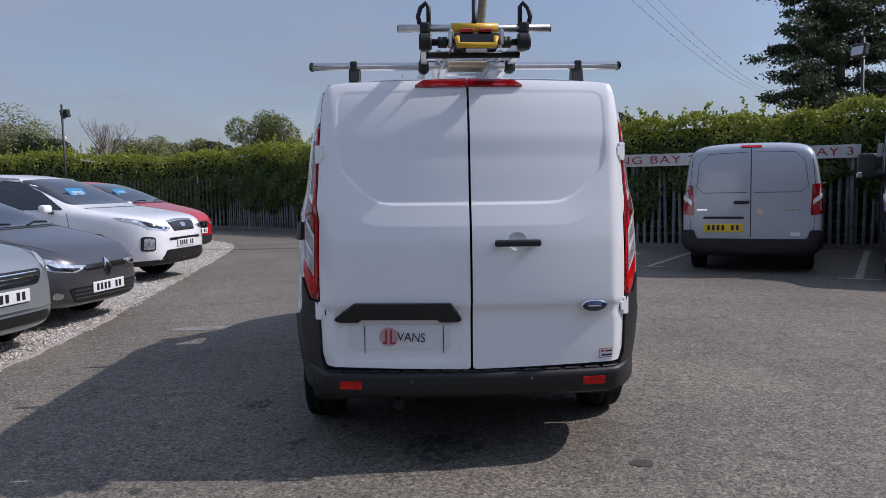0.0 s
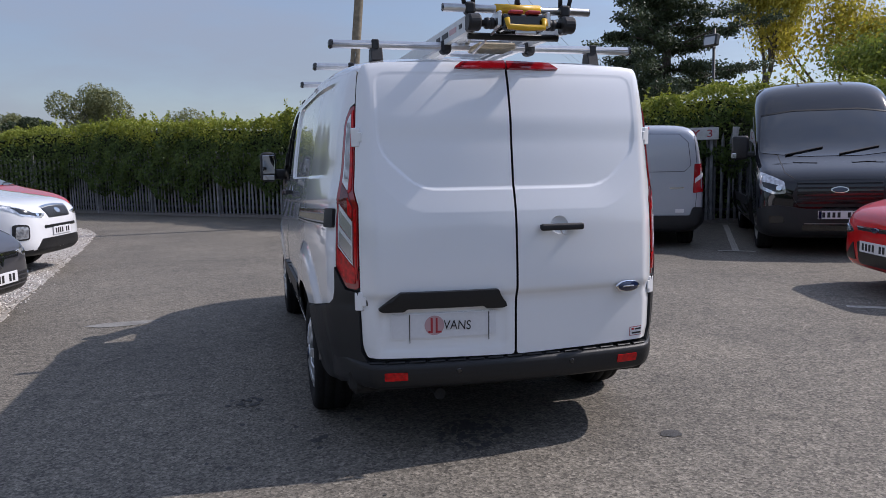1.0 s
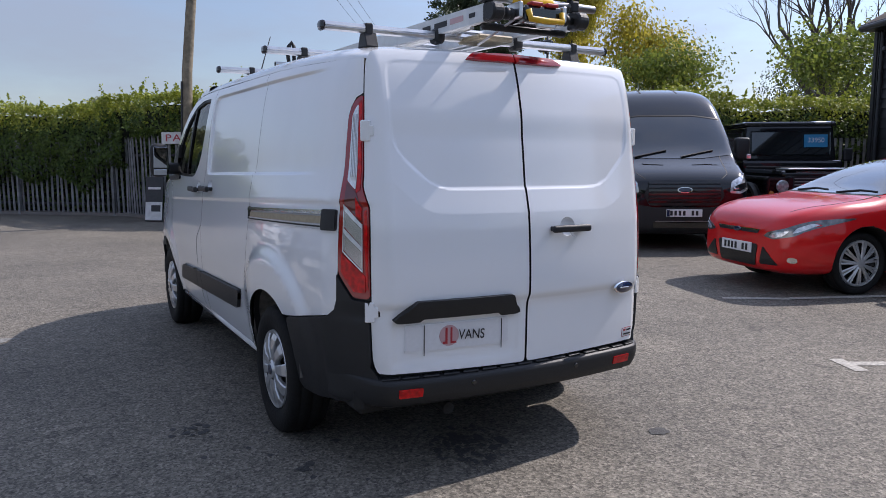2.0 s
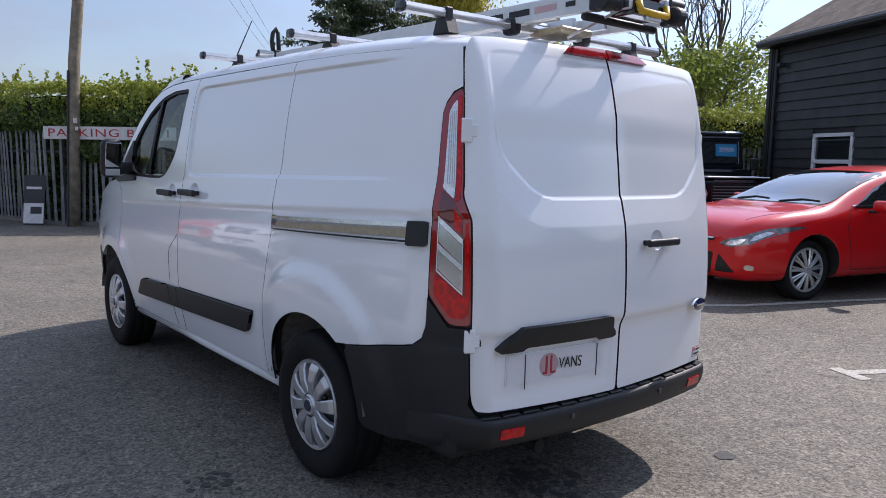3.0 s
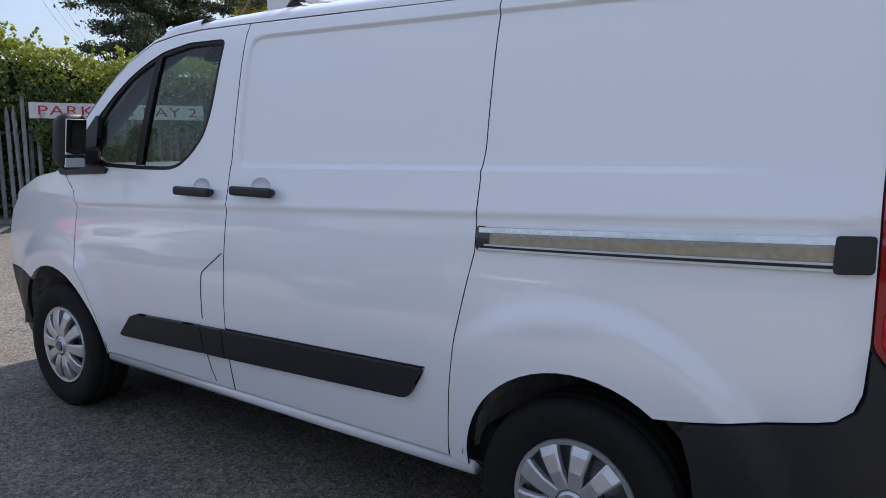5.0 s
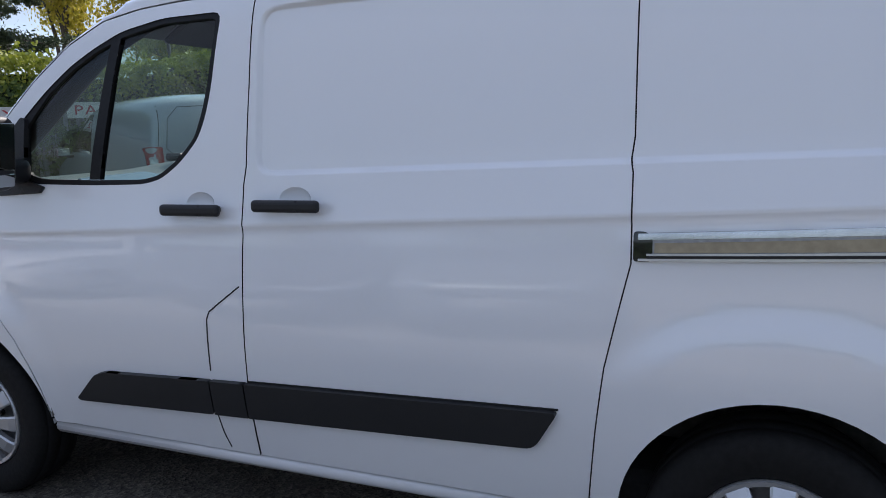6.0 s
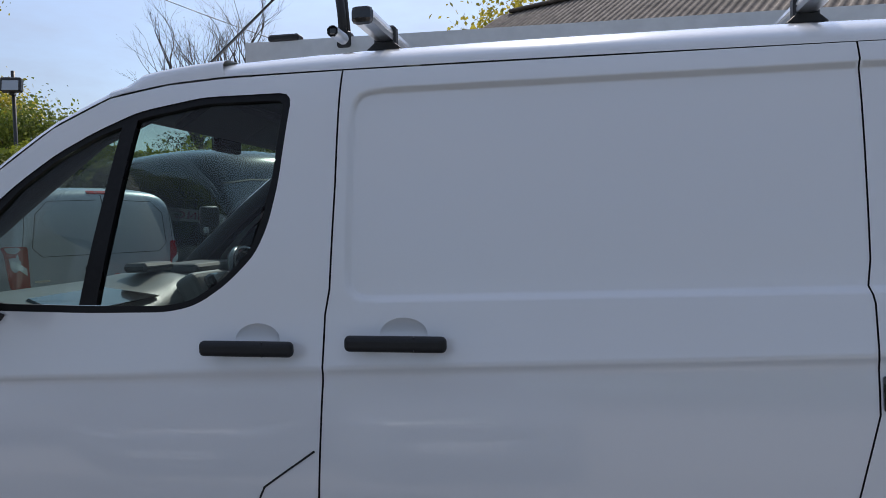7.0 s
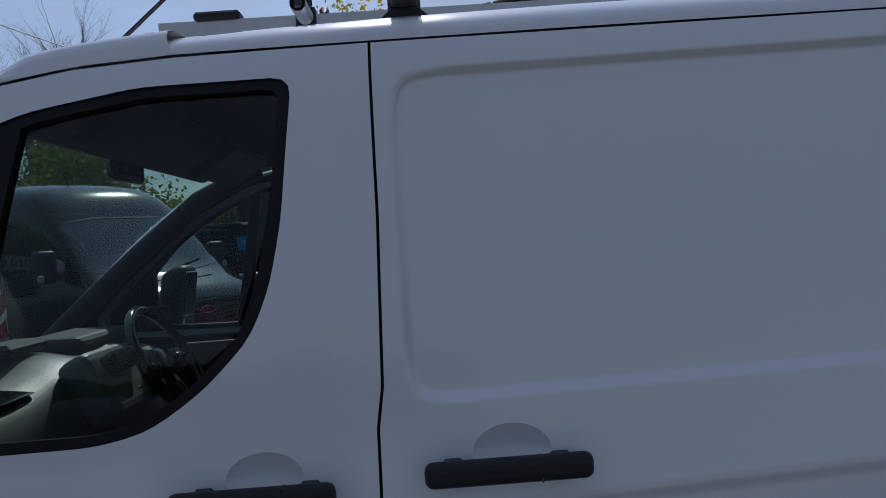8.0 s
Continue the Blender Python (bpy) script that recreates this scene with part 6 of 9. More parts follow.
# ---- leaves ----
def leaf_cloud(name, points, size, material, parent=None, label="", category="", kind="", rng=None, long=1.5, up=0.3):
    """Many small folded leaves, each of two triangles, round the points given as (place, outward way)."""
    rng = rng or random.Random(1)
    n = len(points)
    r = np.random.RandomState(rng.randrange(10 ** 6))
    pos = np.array([tuple(p) for p, _ in points])
    way = np.array([tuple(w) for _, w in points])
    way = way + r.normal(0, 0.75, (n, 3)) + np.array([0, 0, up])
    way /= np.linalg.norm(way, axis=1)[:, None] + 1e-9
    t = np.cross(way, r.normal(0, 1, (n, 3)))
    t /= np.linalg.norm(t, axis=1)[:, None] + 1e-9
    s = np.cross(way, t)
    sz = size * r.uniform(0.6, 1.4, (n, 1))
    v0, v2 = pos - t * sz * long / 2, pos + t * sz * long / 2
    v1, v3 = pos + s * sz / 2 + way * sz * 0.12, pos - s * sz / 2 + way * sz * 0.12
    verts = np.stack([v0, v1, v2, v3], 1).reshape(-1, 3)
    idx = np.arange(n) * 4
    faces = np.stack([np.stack([idx, idx + 1, idx + 2], 1), np.stack([idx, idx + 2, idx + 3], 1)], 1).reshape(-1, 3)
    me = bpy.data.meshes.new(name)
    me.vertices.add(len(verts))
    me.vertices.foreach_set("co", verts.ravel())
    me.loops.add(len(faces) * 3)
    me.loops.foreach_set("vertex_index", faces.ravel())
    me.polygons.add(len(faces))
    me.polygons.foreach_set("loop_start", np.arange(len(faces)) * 3)
    me.polygons.foreach_set("loop_total", np.full(len(faces), 3))
    me.update(calc_edges=True)
    me.materials.append(material)
    ob = new(name, me)
    if parent is not None:
        ob.parent = parent
    return tagged(ob, label, category, "", kind)


M_HEDGE = leaf_mat("hedge_leaf", (0.040, 0.070, 0.014), (0.13, 0.20, 0.04))
M_HEDGE_TOP = leaf_mat("new_hedge_leaf", (0.15, 0.20, 0.02), (0.36, 0.38, 0.055))
M_FOLIAGE_SHADE = mat("foliage_depth_shade", (0.010, 0.014, 0.006), 0.95, grain=0.5, scale=6)
M_FAR_TWIG = mat("pale_far_twig", (0.20, 0.175, 0.15), 0.85, grain=0.25, scale=2)
M_BARK = mat("bark", (0.10, 0.085, 0.07), 0.9, grain=0.35, scale=14, bump=0.5)
M_TWIG = mat("bare_twig", (0.085, 0.075, 0.065), 0.85, grain=0.25, scale=20)
hedge = thing("hedge", "tall clipped green hedge with bright new growth on top", "hedge")
HEDGE_H = 2.72
# near-black sheet behind the leaves, its colour standing in for the hedge's inner shade
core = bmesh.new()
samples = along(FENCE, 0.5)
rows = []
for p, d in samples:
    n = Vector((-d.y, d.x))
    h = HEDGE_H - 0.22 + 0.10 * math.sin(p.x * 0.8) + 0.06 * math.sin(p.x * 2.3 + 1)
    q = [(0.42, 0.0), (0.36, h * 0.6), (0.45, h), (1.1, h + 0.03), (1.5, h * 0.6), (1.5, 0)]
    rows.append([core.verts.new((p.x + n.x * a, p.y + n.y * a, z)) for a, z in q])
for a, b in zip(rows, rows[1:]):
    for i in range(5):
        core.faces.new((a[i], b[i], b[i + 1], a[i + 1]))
part("hedge_inside", core, M_FOLIAGE_SHADE, hedge)
rh = random.Random(11)
face_pts, top_pts, sprig_pts = [], [], []
for p, d in along(FENCE, 0.02):
    if p.x < -27 or p.x > 19.5:
        continue
    n = Vector((-d.y, d.x))
    out = Vector((-n.x, -n.y, 0))
    dense = 60 if -6 < p.x < 12 else 34
    top_h = HEDGE_H + 0.10 * math.sin(p.x * 0.8) + 0.07 * math.sin(p.x * 2.3 + 1) + 0.05 * math.sin(p.x * 7.1)
    for k in range(dense):
        z = top_h * (rh.random() ** 0.8)
        depth = 0.22 + 0.10 * math.sin(p.x * 3.1 + z * 4) + 0.07 * math.sin(p.x * 8.3 - z * 6) + abs(rh.gauss(0, 0.07))
        cover = (0.42 if p.x < -3.5 else 0.72 if p.x < 0.3 else 0.75 if p.x > 3.2 else 1.2) + 0.22 * math.sin(p.x * 0.9 + 0.6) + 0.22 * math.sin(p.x * 2.7) + 0.16 * math.sin(p.x * 6.1 + 2)
        if z > cover:
            depth -= (0.52 if p.x < 0.3 else 0.40 - 0.16 * smoothstep(1.5, 1.7, z) * smoothstep(2.1, 1.95, z)) * smoothstep(cover, cover + 0.4, z)
        if z < min(0.9, cover) and rh.random() < 0.55:
            continue
        (face_pts if z < top_h - 0.45 + rh.gauss(0, 0.12) else top_pts).append((Vector((p.x + n.x * depth, p.y + n.y * depth, z)), out))
    for k in range(15 if dense > 30 else 10):
        a = rh.uniform(0.1, 1.35)
        top_pts.append((Vector((p.x + n.x * a, p.y + n.y * a, top_h + rh.gauss(0.0, 0.045) - 0.02)), Vector((0, 0, 1))))
    if rh.random() < 0.16:
        a, hh = rh.uniform(0.2, 1.2), rh.uniform(0.12, 0.42) * (1.3 if rh.random() < 0.2 else 0.8)
        lean = (rh.gauss(0, 0.12), rh.gauss(0, 0.12))
        for j in range(int(hh * 60)):
            f = rh.random()
            sprig_pts.append((Vector((p.x + n.x * a + lean[0] * f + rh.gauss(0, 0.02), p.y + n.y * a + lean[1] * f + rh.gauss(0, 0.02), top_h + hh * f)), Vector((rh.gauss(0, 1), rh.gauss(0, 1), 0.3))))
leaf_cloud("hedge_leaves", face_pts, 0.052, M_HEDGE, hedge, "dense mid-green hedge leaves", kind="stuff", rng=rh)
leaf_cloud("new_growth", top_pts + sprig_pts, 0.050, M_HEDGE_TOP, hedge, "bright yellow-green new leaves", kind="stuff", rng=rh)


# tall hedge and tree belt, unseen, added behind the camera to darken reflections
BELT = [(-30.0, 24.8), (-27.0, 8.0), (-22.0, -10.0), (-8.0, -20.0), (10.0, -22.0), (26.0, -14.0), (30.0, 0.0)]
belt = thing("added_tree_belt", "unseen dark green tree belt added around the lot for reflections", "trees")
# dark sheet that gives the belt the shade between its leaves by colour
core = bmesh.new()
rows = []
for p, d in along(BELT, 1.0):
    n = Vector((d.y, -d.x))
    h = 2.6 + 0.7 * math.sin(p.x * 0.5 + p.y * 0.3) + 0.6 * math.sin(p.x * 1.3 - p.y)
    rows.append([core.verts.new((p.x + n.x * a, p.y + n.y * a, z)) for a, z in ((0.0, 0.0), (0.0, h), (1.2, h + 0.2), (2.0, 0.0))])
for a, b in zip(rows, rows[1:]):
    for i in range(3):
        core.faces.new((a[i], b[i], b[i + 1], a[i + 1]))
part("belt_shade_sheet", core, M_FOLIAGE_SHADE, belt)
belt_pts = []
for p, d in along(BELT, 0.06):
    n = Vector((d.y, -d.x))
    h = 2.8 + 0.7 * math.sin(p.x * 0.5 + p.y * 0.3) + 0.6 * math.sin(p.x * 1.3 - p.y)
    for k in range(9):
        z = h * rh.random() ** 0.8 + rh.gauss(0, 0.12)
        a = rh.gauss(-0.15, 0.2) + (0.8 * rh.random() if z > h - 0.3 else 0)
        belt_pts.append((Vector((p.x + n.x * a, p.y + n.y * a, max(0.1, z))), Vector((-n.x, -n.y, 0.3))))
leaf_cloud("belt_leaves", belt_pts, 0.26, M_HEDGE, belt, "dark green leaves", kind="stuff", rng=rh)


# ---- trees ----
def grow(bm, base, way, length, radius, depth, rng, tips, spread=0.55, shrink=0.72, rise=0.15, split=(2, 3), sides=6):
    """A limb that bends, forks and tapers; its ends are gathered in tips."""
    pts, rad = [Vector(base)], [radius]
    d = Vector(way).normalized()
    n = 3
    for i in range(n):
        d = (d + Vector((rng.gauss(0, 0.14), rng.gauss(0, 0.14), rng.gauss(0, 0.10) + rise * 0.3))).normalized()
        pts.append(pts[-1] + d * length / n)
        rad.append(radius * (1 - 0.38 * (i + 1) / n))
    add_tube(bm, pts, rad, sides if depth > 1 else 4 if depth else 3, cap=False)
    tips.append((pts[-1], d, depth))
    tips.append((pts[-2], d, depth))
    if depth == 0:
        return
    for k in range(rng.randint(*split)):
        side = Vector((rng.gauss(0, 1), rng.gauss(0, 1), rng.gauss(0, 0.6))).normalized()
        nd = (d + side * spread * rng.uniform(0.7, 1.3) + Vector((0, 0, rise))).normalized()
        start = pts[-1] if k == 0 else pts[rng.choice((-1, -2))]
        grow(bm, start, nd, length * shrink * rng.uniform(0.8, 1.15), rad[-1] * 0.78, depth - 1, rng, tips, spread, shrink, rise, split, sides)


def tree(at, height, seed, leaf_material=None, leaf_size=0.12, per_tip=30, cloud=0.5, label="", depth=5, trunk=0.13, spread=0.5, rise=0.15, bark=None, name="tree", first=0.26, split=(2, 3)):
    rng = random.Random(seed)
    t = thing(name, label, "tree")
    t.matrix_world = Matrix.Translation((at[0], at[1], 0))
    bm = bmesh.new()
    tips = []
    grow(bm, (0, 0, -0.1), (rng.gauss(0, 0.05), rng.gauss(0, 0.05), 1), height * first, height * trunk * 0.16, depth, rng, tips, spread, 0.76, rise, split)
    top = max(p.z for p, _, _ in tips)
    k = height / top
    for v in bm.verts:
        v.co *= k
    link_bm("trunk", bm, bark or M_BARK, t, "branching trunk and limbs")
    if leaf_material:
        pts = []
        for p, d, dp in tips:
            if dp > 2:
                continue
            for j in range(int(per_tip * rng.uniform(0.3, 1.5))):
                o = Vector((rng.gauss(0, 1), rng.gauss(0, 1), rng.gauss(0, 0.8))) * cloud * 0.5
                pts.append((p * k + o, o))
        leaf_cloud("crown", pts, leaf_size, leaf_material, t, kind="stuff", rng=rng)
    return t


M_PINE = leaf_mat("pine_needles", (0.028, 0.046, 0.022), (0.085, 0.115, 0.05), 0.6, 0.2)
M_SPRING = leaf_mat("spring_leaf", (0.32, 0.30, 0.03), (0.60, 0.50, 0.08), 0.55, 0.55)
M_FRESH = leaf_mat("fresh_leaf", (0.10, 0.15, 0.025), (0.25, 0.29, 0.05), 0.55, 0.5)
# pale far leaves, with distance haze mixed into both greens
M_HAZY_LEAF = leaf_mat("hazy_far_leaf", (0.14, 0.16, 0.065), (0.25, 0.26, 0.12), 0.6, 0.4)
M_FAR_DARK = leaf_mat("far_conifer_leaf", (0.03, 0.05, 0.02), (0.06, 0.085, 0.03), 0.6, 0.2)


def pine(at, height, seed):
    """A broad old pine: a leaning trunk and flat dark tufts on level limbs."""
    rng = random.Random(seed)
    t = thing("pine_tree", "broad dark green pine tree behind the hedge", "tree")
    t.matrix_world = Matrix.Translation((at[0], at[1], 0))
    bm = bmesh.new()
    spine = [Vector((0.3 * math.sin(z * 0.25), 0.2 * math.sin(z * 0.3 + 1), z)) for z in np.linspace(0, height * 0.93, 12)]
    add_tube(bm, spine, [0.55 * (1 - 0.8 * i / 11) for i in range(12)], 10)
    pts = []
    for i in range(62):
        f = 0.24 + 0.76 * (i / 61)
        p = spine[min(11, int(f * 11))]
        a = i * 2.4 + rng.uniform(-0.4, 0.4)
        reach = height * 0.44 * (1 - 0.62 * (f - 0.24) / 0.76) * rng.uniform(0.45, 1.12)
        end = p + Vector((math.cos(a) * reach, math.sin(a) * reach, reach * rng.uniform(-0.12, 0.28)))
        mid = (p + end) / 2 + Vector((0, 0, reach * 0.06))
        add_tube(bm, [p, mid, end], [0.14 * (1 - f * 0.6), 0.09 * (1 - f * 0.6), 0.03], 5, cap=False)
        for c in range(7):
            g = 0.30 + 0.75 * (c / 6)
            cc = p.lerp(end, g) + Vector((rng.gauss(0, 0.5), rng.gauss(0, 0.5), 0.12 + rng.gauss(0, 0.15)))
            rad = rng.uniform(0.5, 1.05) * (0.7 + 0.5 * (1 - f))
            for j in range(170):
                o = Vector((rng.gauss(0, 0.5), rng.gauss(0, 0.5), rng.gauss(0, 0.24))) * rad
                pts.append((cc + o, o))
    link_bm("trunk", bm, M_BARK, t, "dark pine trunk and limbs")
    leaf_cloud("crown", pts, 0.115, M_PINE, t, kind="stuff", rng=rng, long=2.2)


pine((28.7, 46.7), 18.0, 3)
yellow = tree((47.5, 60.5), 23.0, 21, M_SPRING, 0.26, 85, 2.3, "tree with yellow-green spring leaves behind the hedge", depth=5, spread=0.48, first=0.22)
yellow.matrix_world = yellow.matrix_world @ Matrix.Diagonal((0.68, 0.68, 1.0, 1.0))
lower = tree((48.5, 57.0), 19.0, 22, M_SPRING, 0.25, 70, 2.4, "smaller tree with yellow-green spring leaves behind the hedge", depth=5, spread=0.65, first=0.2)
lower.matrix_world = lower.matrix_world @ Matrix.Diagonal((0.88, 0.88, 1.0, 1.0))
tree((40.0, 39.5), 9.0, 23, M_FRESH, 0.16, 60, 1.8, "small tree with fresh green leaves behind the hedge", depth=4, spread=0.6, first=0.22)
tree((31.5, 19.6), 13.2, 33, None, label="bare tree with fine branching twigs behind the hedge", depth=7, spread=0.42, rise=0.12, bark=M_TWIG, first=0.19, trunk=0.19)
tree((24.5, 15.0), 5.6, 37, M_FRESH, 0.10, 26, 1.0, "leafy green tree behind the hedge", depth=5, spread=0.6, first=0.2)
tree((36.0, 26.0), 13.0, 35, None, label="bare tree with fine branching twigs behind the hedge", depth=7, spread=0.45, rise=0.12, bark=M_TWIG, first=0.19, trunk=0.21)
tree((27.5, 4.6), 11.5, 41, M_SPRING, 0.13, 7, 0.8, "thinly leaved tree behind the shed", depth=6, spread=0.5, bark=M_TWIG, first=0.2)


def dome_tree(at, w, h, seed, material, label, n=9000, size=0.35, name="tree"):
    rng = random.Random(seed)
    t = thing(name, label, "tree", group="trees far beyond the hedge")
    t.matrix_world = Matrix.Translation((at[0], at[1], 0))
    bm = bmesh.new()
    tips = []
    grow(bm, (0, 0, 0), (0, 0, 1), h * 0.3, h * 0.025, 4, rng, tips, 0.55)
    link_bm("trunk", bm, M_BARK, t)
    pts = []
    lobes = [(Vector((rng.gauss(0, 0.30) * w, rng.gauss(0, 0.30) * w, h * rng.uniform(0.45, 0.82))), rng.uniform(0.22, 0.34) * w) for _ in range(16)]
    for i in range(n):
        c, r = rng.choice(lobes)
        o = Vector((rng.gauss(0, 1), rng.gauss(0, 1), rng.gauss(0, 1))).normalized() * r * rng.uniform(0.72, 1.05)
        p = c + o
        if p.z > 0.4:
            pts.append((p, o))
    leaf_cloud("crown", pts, size, material, t, kind="stuff", rng=rng)


def far(az, dist, el_top, eye=(-0.28, -3.54, 1.38)):
    return (eye[0] + dist * math.sin(radians(az)), eye[1] + dist * math.cos(radians(az))), eye[2] + dist * math.tan(radians(el_top))


for az, dist, el, w, m, lab, seed in ((-10.2, 85, 6.1, 5.0, M_HAZY_LEAF, "round pale green tree far beyond the hedge", 1), (-28.0, 95, 5.2, 9.0, M_HAZY_LEAF, "pale green tree far beyond the hedge", 2),
                                      (-25.6, 90, 4.6, 4.0, M_FAR_DARK, "dark green tree far beyond the hedge", 3), (-19.6, 100, 3.9, 6.0, M_HAZY_LEAF, "low green trees far beyond the hedge", 4),
                                      (-16.6, 110, 4.0, 6.0, M_HAZY_LEAF, "low green trees far beyond the hedge", 5), (-14.6, 80, 4.3, 2.8, M_FAR_DARK, "dark green tree far beyond the hedge", 6),
                                      (16.0, 85, 5.8, 3.6, M_FAR_DARK, "dark green tree far beyond the hedge", 7), (18.0, 100, 4.6, 5.0, M_HAZY_LEAF, "low green trees far beyond the hedge", 8),
                                      (5.0, 100, 4.4, 7.0, M_HAZY_LEAF, "low green trees far beyond the hedge", 9), (-4.0, 95, 4.0, 6.0, M_HAZY_LEAF, "low green trees far beyond the hedge", 10),
                                      (54.0, 42, 7.4, 4.0, M_FAR_DARK, "dark green conifer beyond the hedge", 12), (-34.0, 90, 5.0, 9.0, M_HAZY_LEAF, "pale green tree far beyond the hedge", 13)):
    at, h = far(az, dist, el)
    dome_tree(at, w, h, seed, m, lab, n=16000, size=0.15 * dist / 85)
at, h = far(-22.8, 90, 5.2)
tree(at, h, 51, None, label="bare brown tree far beyond the hedge", depth=7, spread=0.5, bark=M_FAR_TWIG, first=0.18, trunk=0.34)

# ---- poles, floodlights and wires ----
M_POLE = mat("weathered_pole_wood", (0.24, 0.20, 0.14), 0.85, grain=0.35, scale=9, bump=0.3, stain=0.5, stain_scale=4, stain_color=(0.11, 0.10, 0.08))
M_DARK_METAL = mat("dark_painted_metal", (0.03, 0.032, 0.034), 0.5, grain=0.2, scale=30)
M_LAMP_GLASS = mat("floodlight_glass", (0.45, 0.47, 0.48), 0.1, metal=0.5, coat=1.0)
pole = thing("utility_pole", "weathered wooden utility pole beside the fence", "utility pole")
part("pole", tube_bm([(1.12, 14.05, -0.05), (1.18, 14.05, 1.6), (1.25, 14.05, 3.2), (1.47, 14.05, 5.4), (1.98, 14.05, 9.5)], [0.120, 0.115, 0.108, 0.10, 0.09], 14), M_POLE, pole, smooth=True)
part("pole_label", box_bm(1.19, 13.915, 2.05, 0.07, 0.02, 0.10, 0.004), M_SIGN, pole)
part("pole_label", box_bm(1.21, 13.915, 1.90, 0.05, 0.02, 0.07, 0.004), M_SIGN, pole)
part("pole_step", box_bm(1.90, 14.05, 8.9, 1.2, 0.08, 0.10, 0.01), M_POLE, pole)
part("conduit", tube_bm([(1.00, 14.0, 0), (1.12, 14.0, 3.0)], 0.022, 8), M_DARK_METAL, pole)


def floodlight(at, z, yaw, label):
    t = thing("floodlight", label, "floodlight", group="floodlights on dark posts")
    t.matrix_world = pose(at[0], at[1], 0, 0, 0, yaw)
    part("post", tube_bm([(0, 0, -0.05), (0, 0, z + 0.28)], 0.035, 10), M_DARK_METAL, t, smooth=True)
    h = part("lamp_head", box_bm(0.02, -0.13, z, 0.36, 0.14, 0.26, 0.02, m=Matrix.Rotation(radians(-12), 4, "X")), M_DARK_METAL, t)
    part("lamp_glass", box_bm(0.02, -0.205, z - 0.015, 0.28, 0.012, 0.19, 0.004, m=Matrix.Rotation(radians(-12), 4, "X")), M_LAMP_GLASS, h)
    part("bracket", box_bm(0, -0.04, z - 0.15, 0.08, 0.12, 0.05, 0.008), M_DARK_METAL, t)
    return t


floodlight((9.43, 12.25), 4.05, -70, "dark floodlight on a post beside the bays")
at, h = far(-24.2, 27.5, 5.6)
lf = floodlight(at, h - 0.1, 150, "dark floodlight on a post behind the cars")
part("camera_dome", box_bm(0.12, -0.1, h - 0.9, 0.14, 0.14, 0.12, 0.04, seg=2), M_SIGN, lf)
at, h = far(23.2, 60, 4.6)
post = thing("distant_post", "thin dark post beyond the hedge", "post")
part("post", tube_bm([(at[0], at[1], 0), (at[0], at[1], h)], 0.12, 6), M_DARK_METAL, post)


def wire(a, b, sag, r=0.007):
    pts = [Vector(a).lerp(Vector(b), i / 24) - Vector((0, 0, sag * 4 * (i / 24) * (1 - i / 24))) for i in range(25)]
    w = link_bm("overhead_wire", tube_bm(pts, r, 5), M_DARK_METAL)
    return tagged(w, "thin dark overhead wire from the pole", "wire", group="overhead wires")


for dx in (-0.5, 0.0, 0.5):
    wire((1.92 + dx, 14.05, 9.0), (28 + dx, 55, 8.2), 0.9)
wire((1.80, 14.05, 8.0), (11.2, 6.2, 4.4), 0.5)

# leaning banner beside the pole
ban = thing("banner", "small dark and white leaflet board standing by the fence", "banner")
ban.matrix_world = pose(0.50, 14.55, 0, -8, 0, -40)
part("board", box_bm(0, 0, 0.50, 0.42, 0.02, 0.98, 0.006), M_DARK_METAL, ban)
part("white_panel", box_bm(0, -0.0125, 0.24, 0.40, 0.006, 0.40, 0.002), M_SIGN, ban)
part("photo_block", box_bm(0.05, -0.017, 0.30, 0.22, 0.004, 0.14, 0.001), M_DARK_METAL, ban)
part("print_bar", box_bm(0, -0.0125, 0.74, 0.30, 0.006, 0.05, 0.001), M_SIGN, ban)

# ---- black boarded shed with a corrugated roof ----
M_BOARD = mat("black_weatherboard", (0.011, 0.011, 0.012), 0.5, grain=0.5, scale=6, bump=0.2, stain=0.7, stain_scale=2.5, stain_color=(0.045, 0.045, 0.047), random_amount=0.3)
M_CORR = mat("mossy_corrugated_sheet", (0.17, 0.14, 0.115), 0.85, grain=0.35, scale=12, bump=0.3, stain=0.7, stain_scale=3, stain_color=(0.05, 0.045, 0.038))
M_UPVC = mat("white_window_frame", (0.72, 0.72, 0.72), 0.3, coat=0.3)
shed = thing("shed", "black weatherboarded shed with a mossy corrugated roof", "shed")
shed.matrix_world = Matrix.Translation((12.9, 6.2, 0)) @ Matrix.Rotation(math.atan2(-0.88, -0.47), 4, "Z")
LEN, DEP, EAVE, RIDGE = 12.5, 9.6, 3.88, 6.75
WX, WZ, WW, WH = 1.98, 1.47, 1.08, 1.10
wall = bmesh.new()
for x0, x1, z0, z1 in ((0, WX - WW / 2, 0, EAVE), (WX + WW / 2, LEN, 0, EAVE), (WX - WW / 2, WX + WW / 2, 0, WZ - WH / 2), (WX - WW / 2, WX + WW / 2, WZ + WH / 2, EAVE)):
    add_box(wall, (x0 + x1) / 2, 0.12, (z0 + z1) / 2, x1 - x0, 0.10, z1 - z0)
add_box(wall, 0.05, DEP / 2, EAVE / 2, 0.10, DEP, EAVE)
add_box(wall, LEN - 0.05, DEP / 2, EAVE / 2, 0.10, DEP, EAVE)
add_box(wall, LEN / 2, DEP - 0.05, EAVE / 2, LEN, 0.10, EAVE)
for x in (0.02, LEN - 0.02):
    wall.faces.new([wall.verts.new(c) for c in ((x, 0.05, EAVE), (x, DEP, EAVE), (x, DEP / 2, RIDGE - 0.05))])
body = part("wall", wall, M_BOARD, shed)
nb = 20
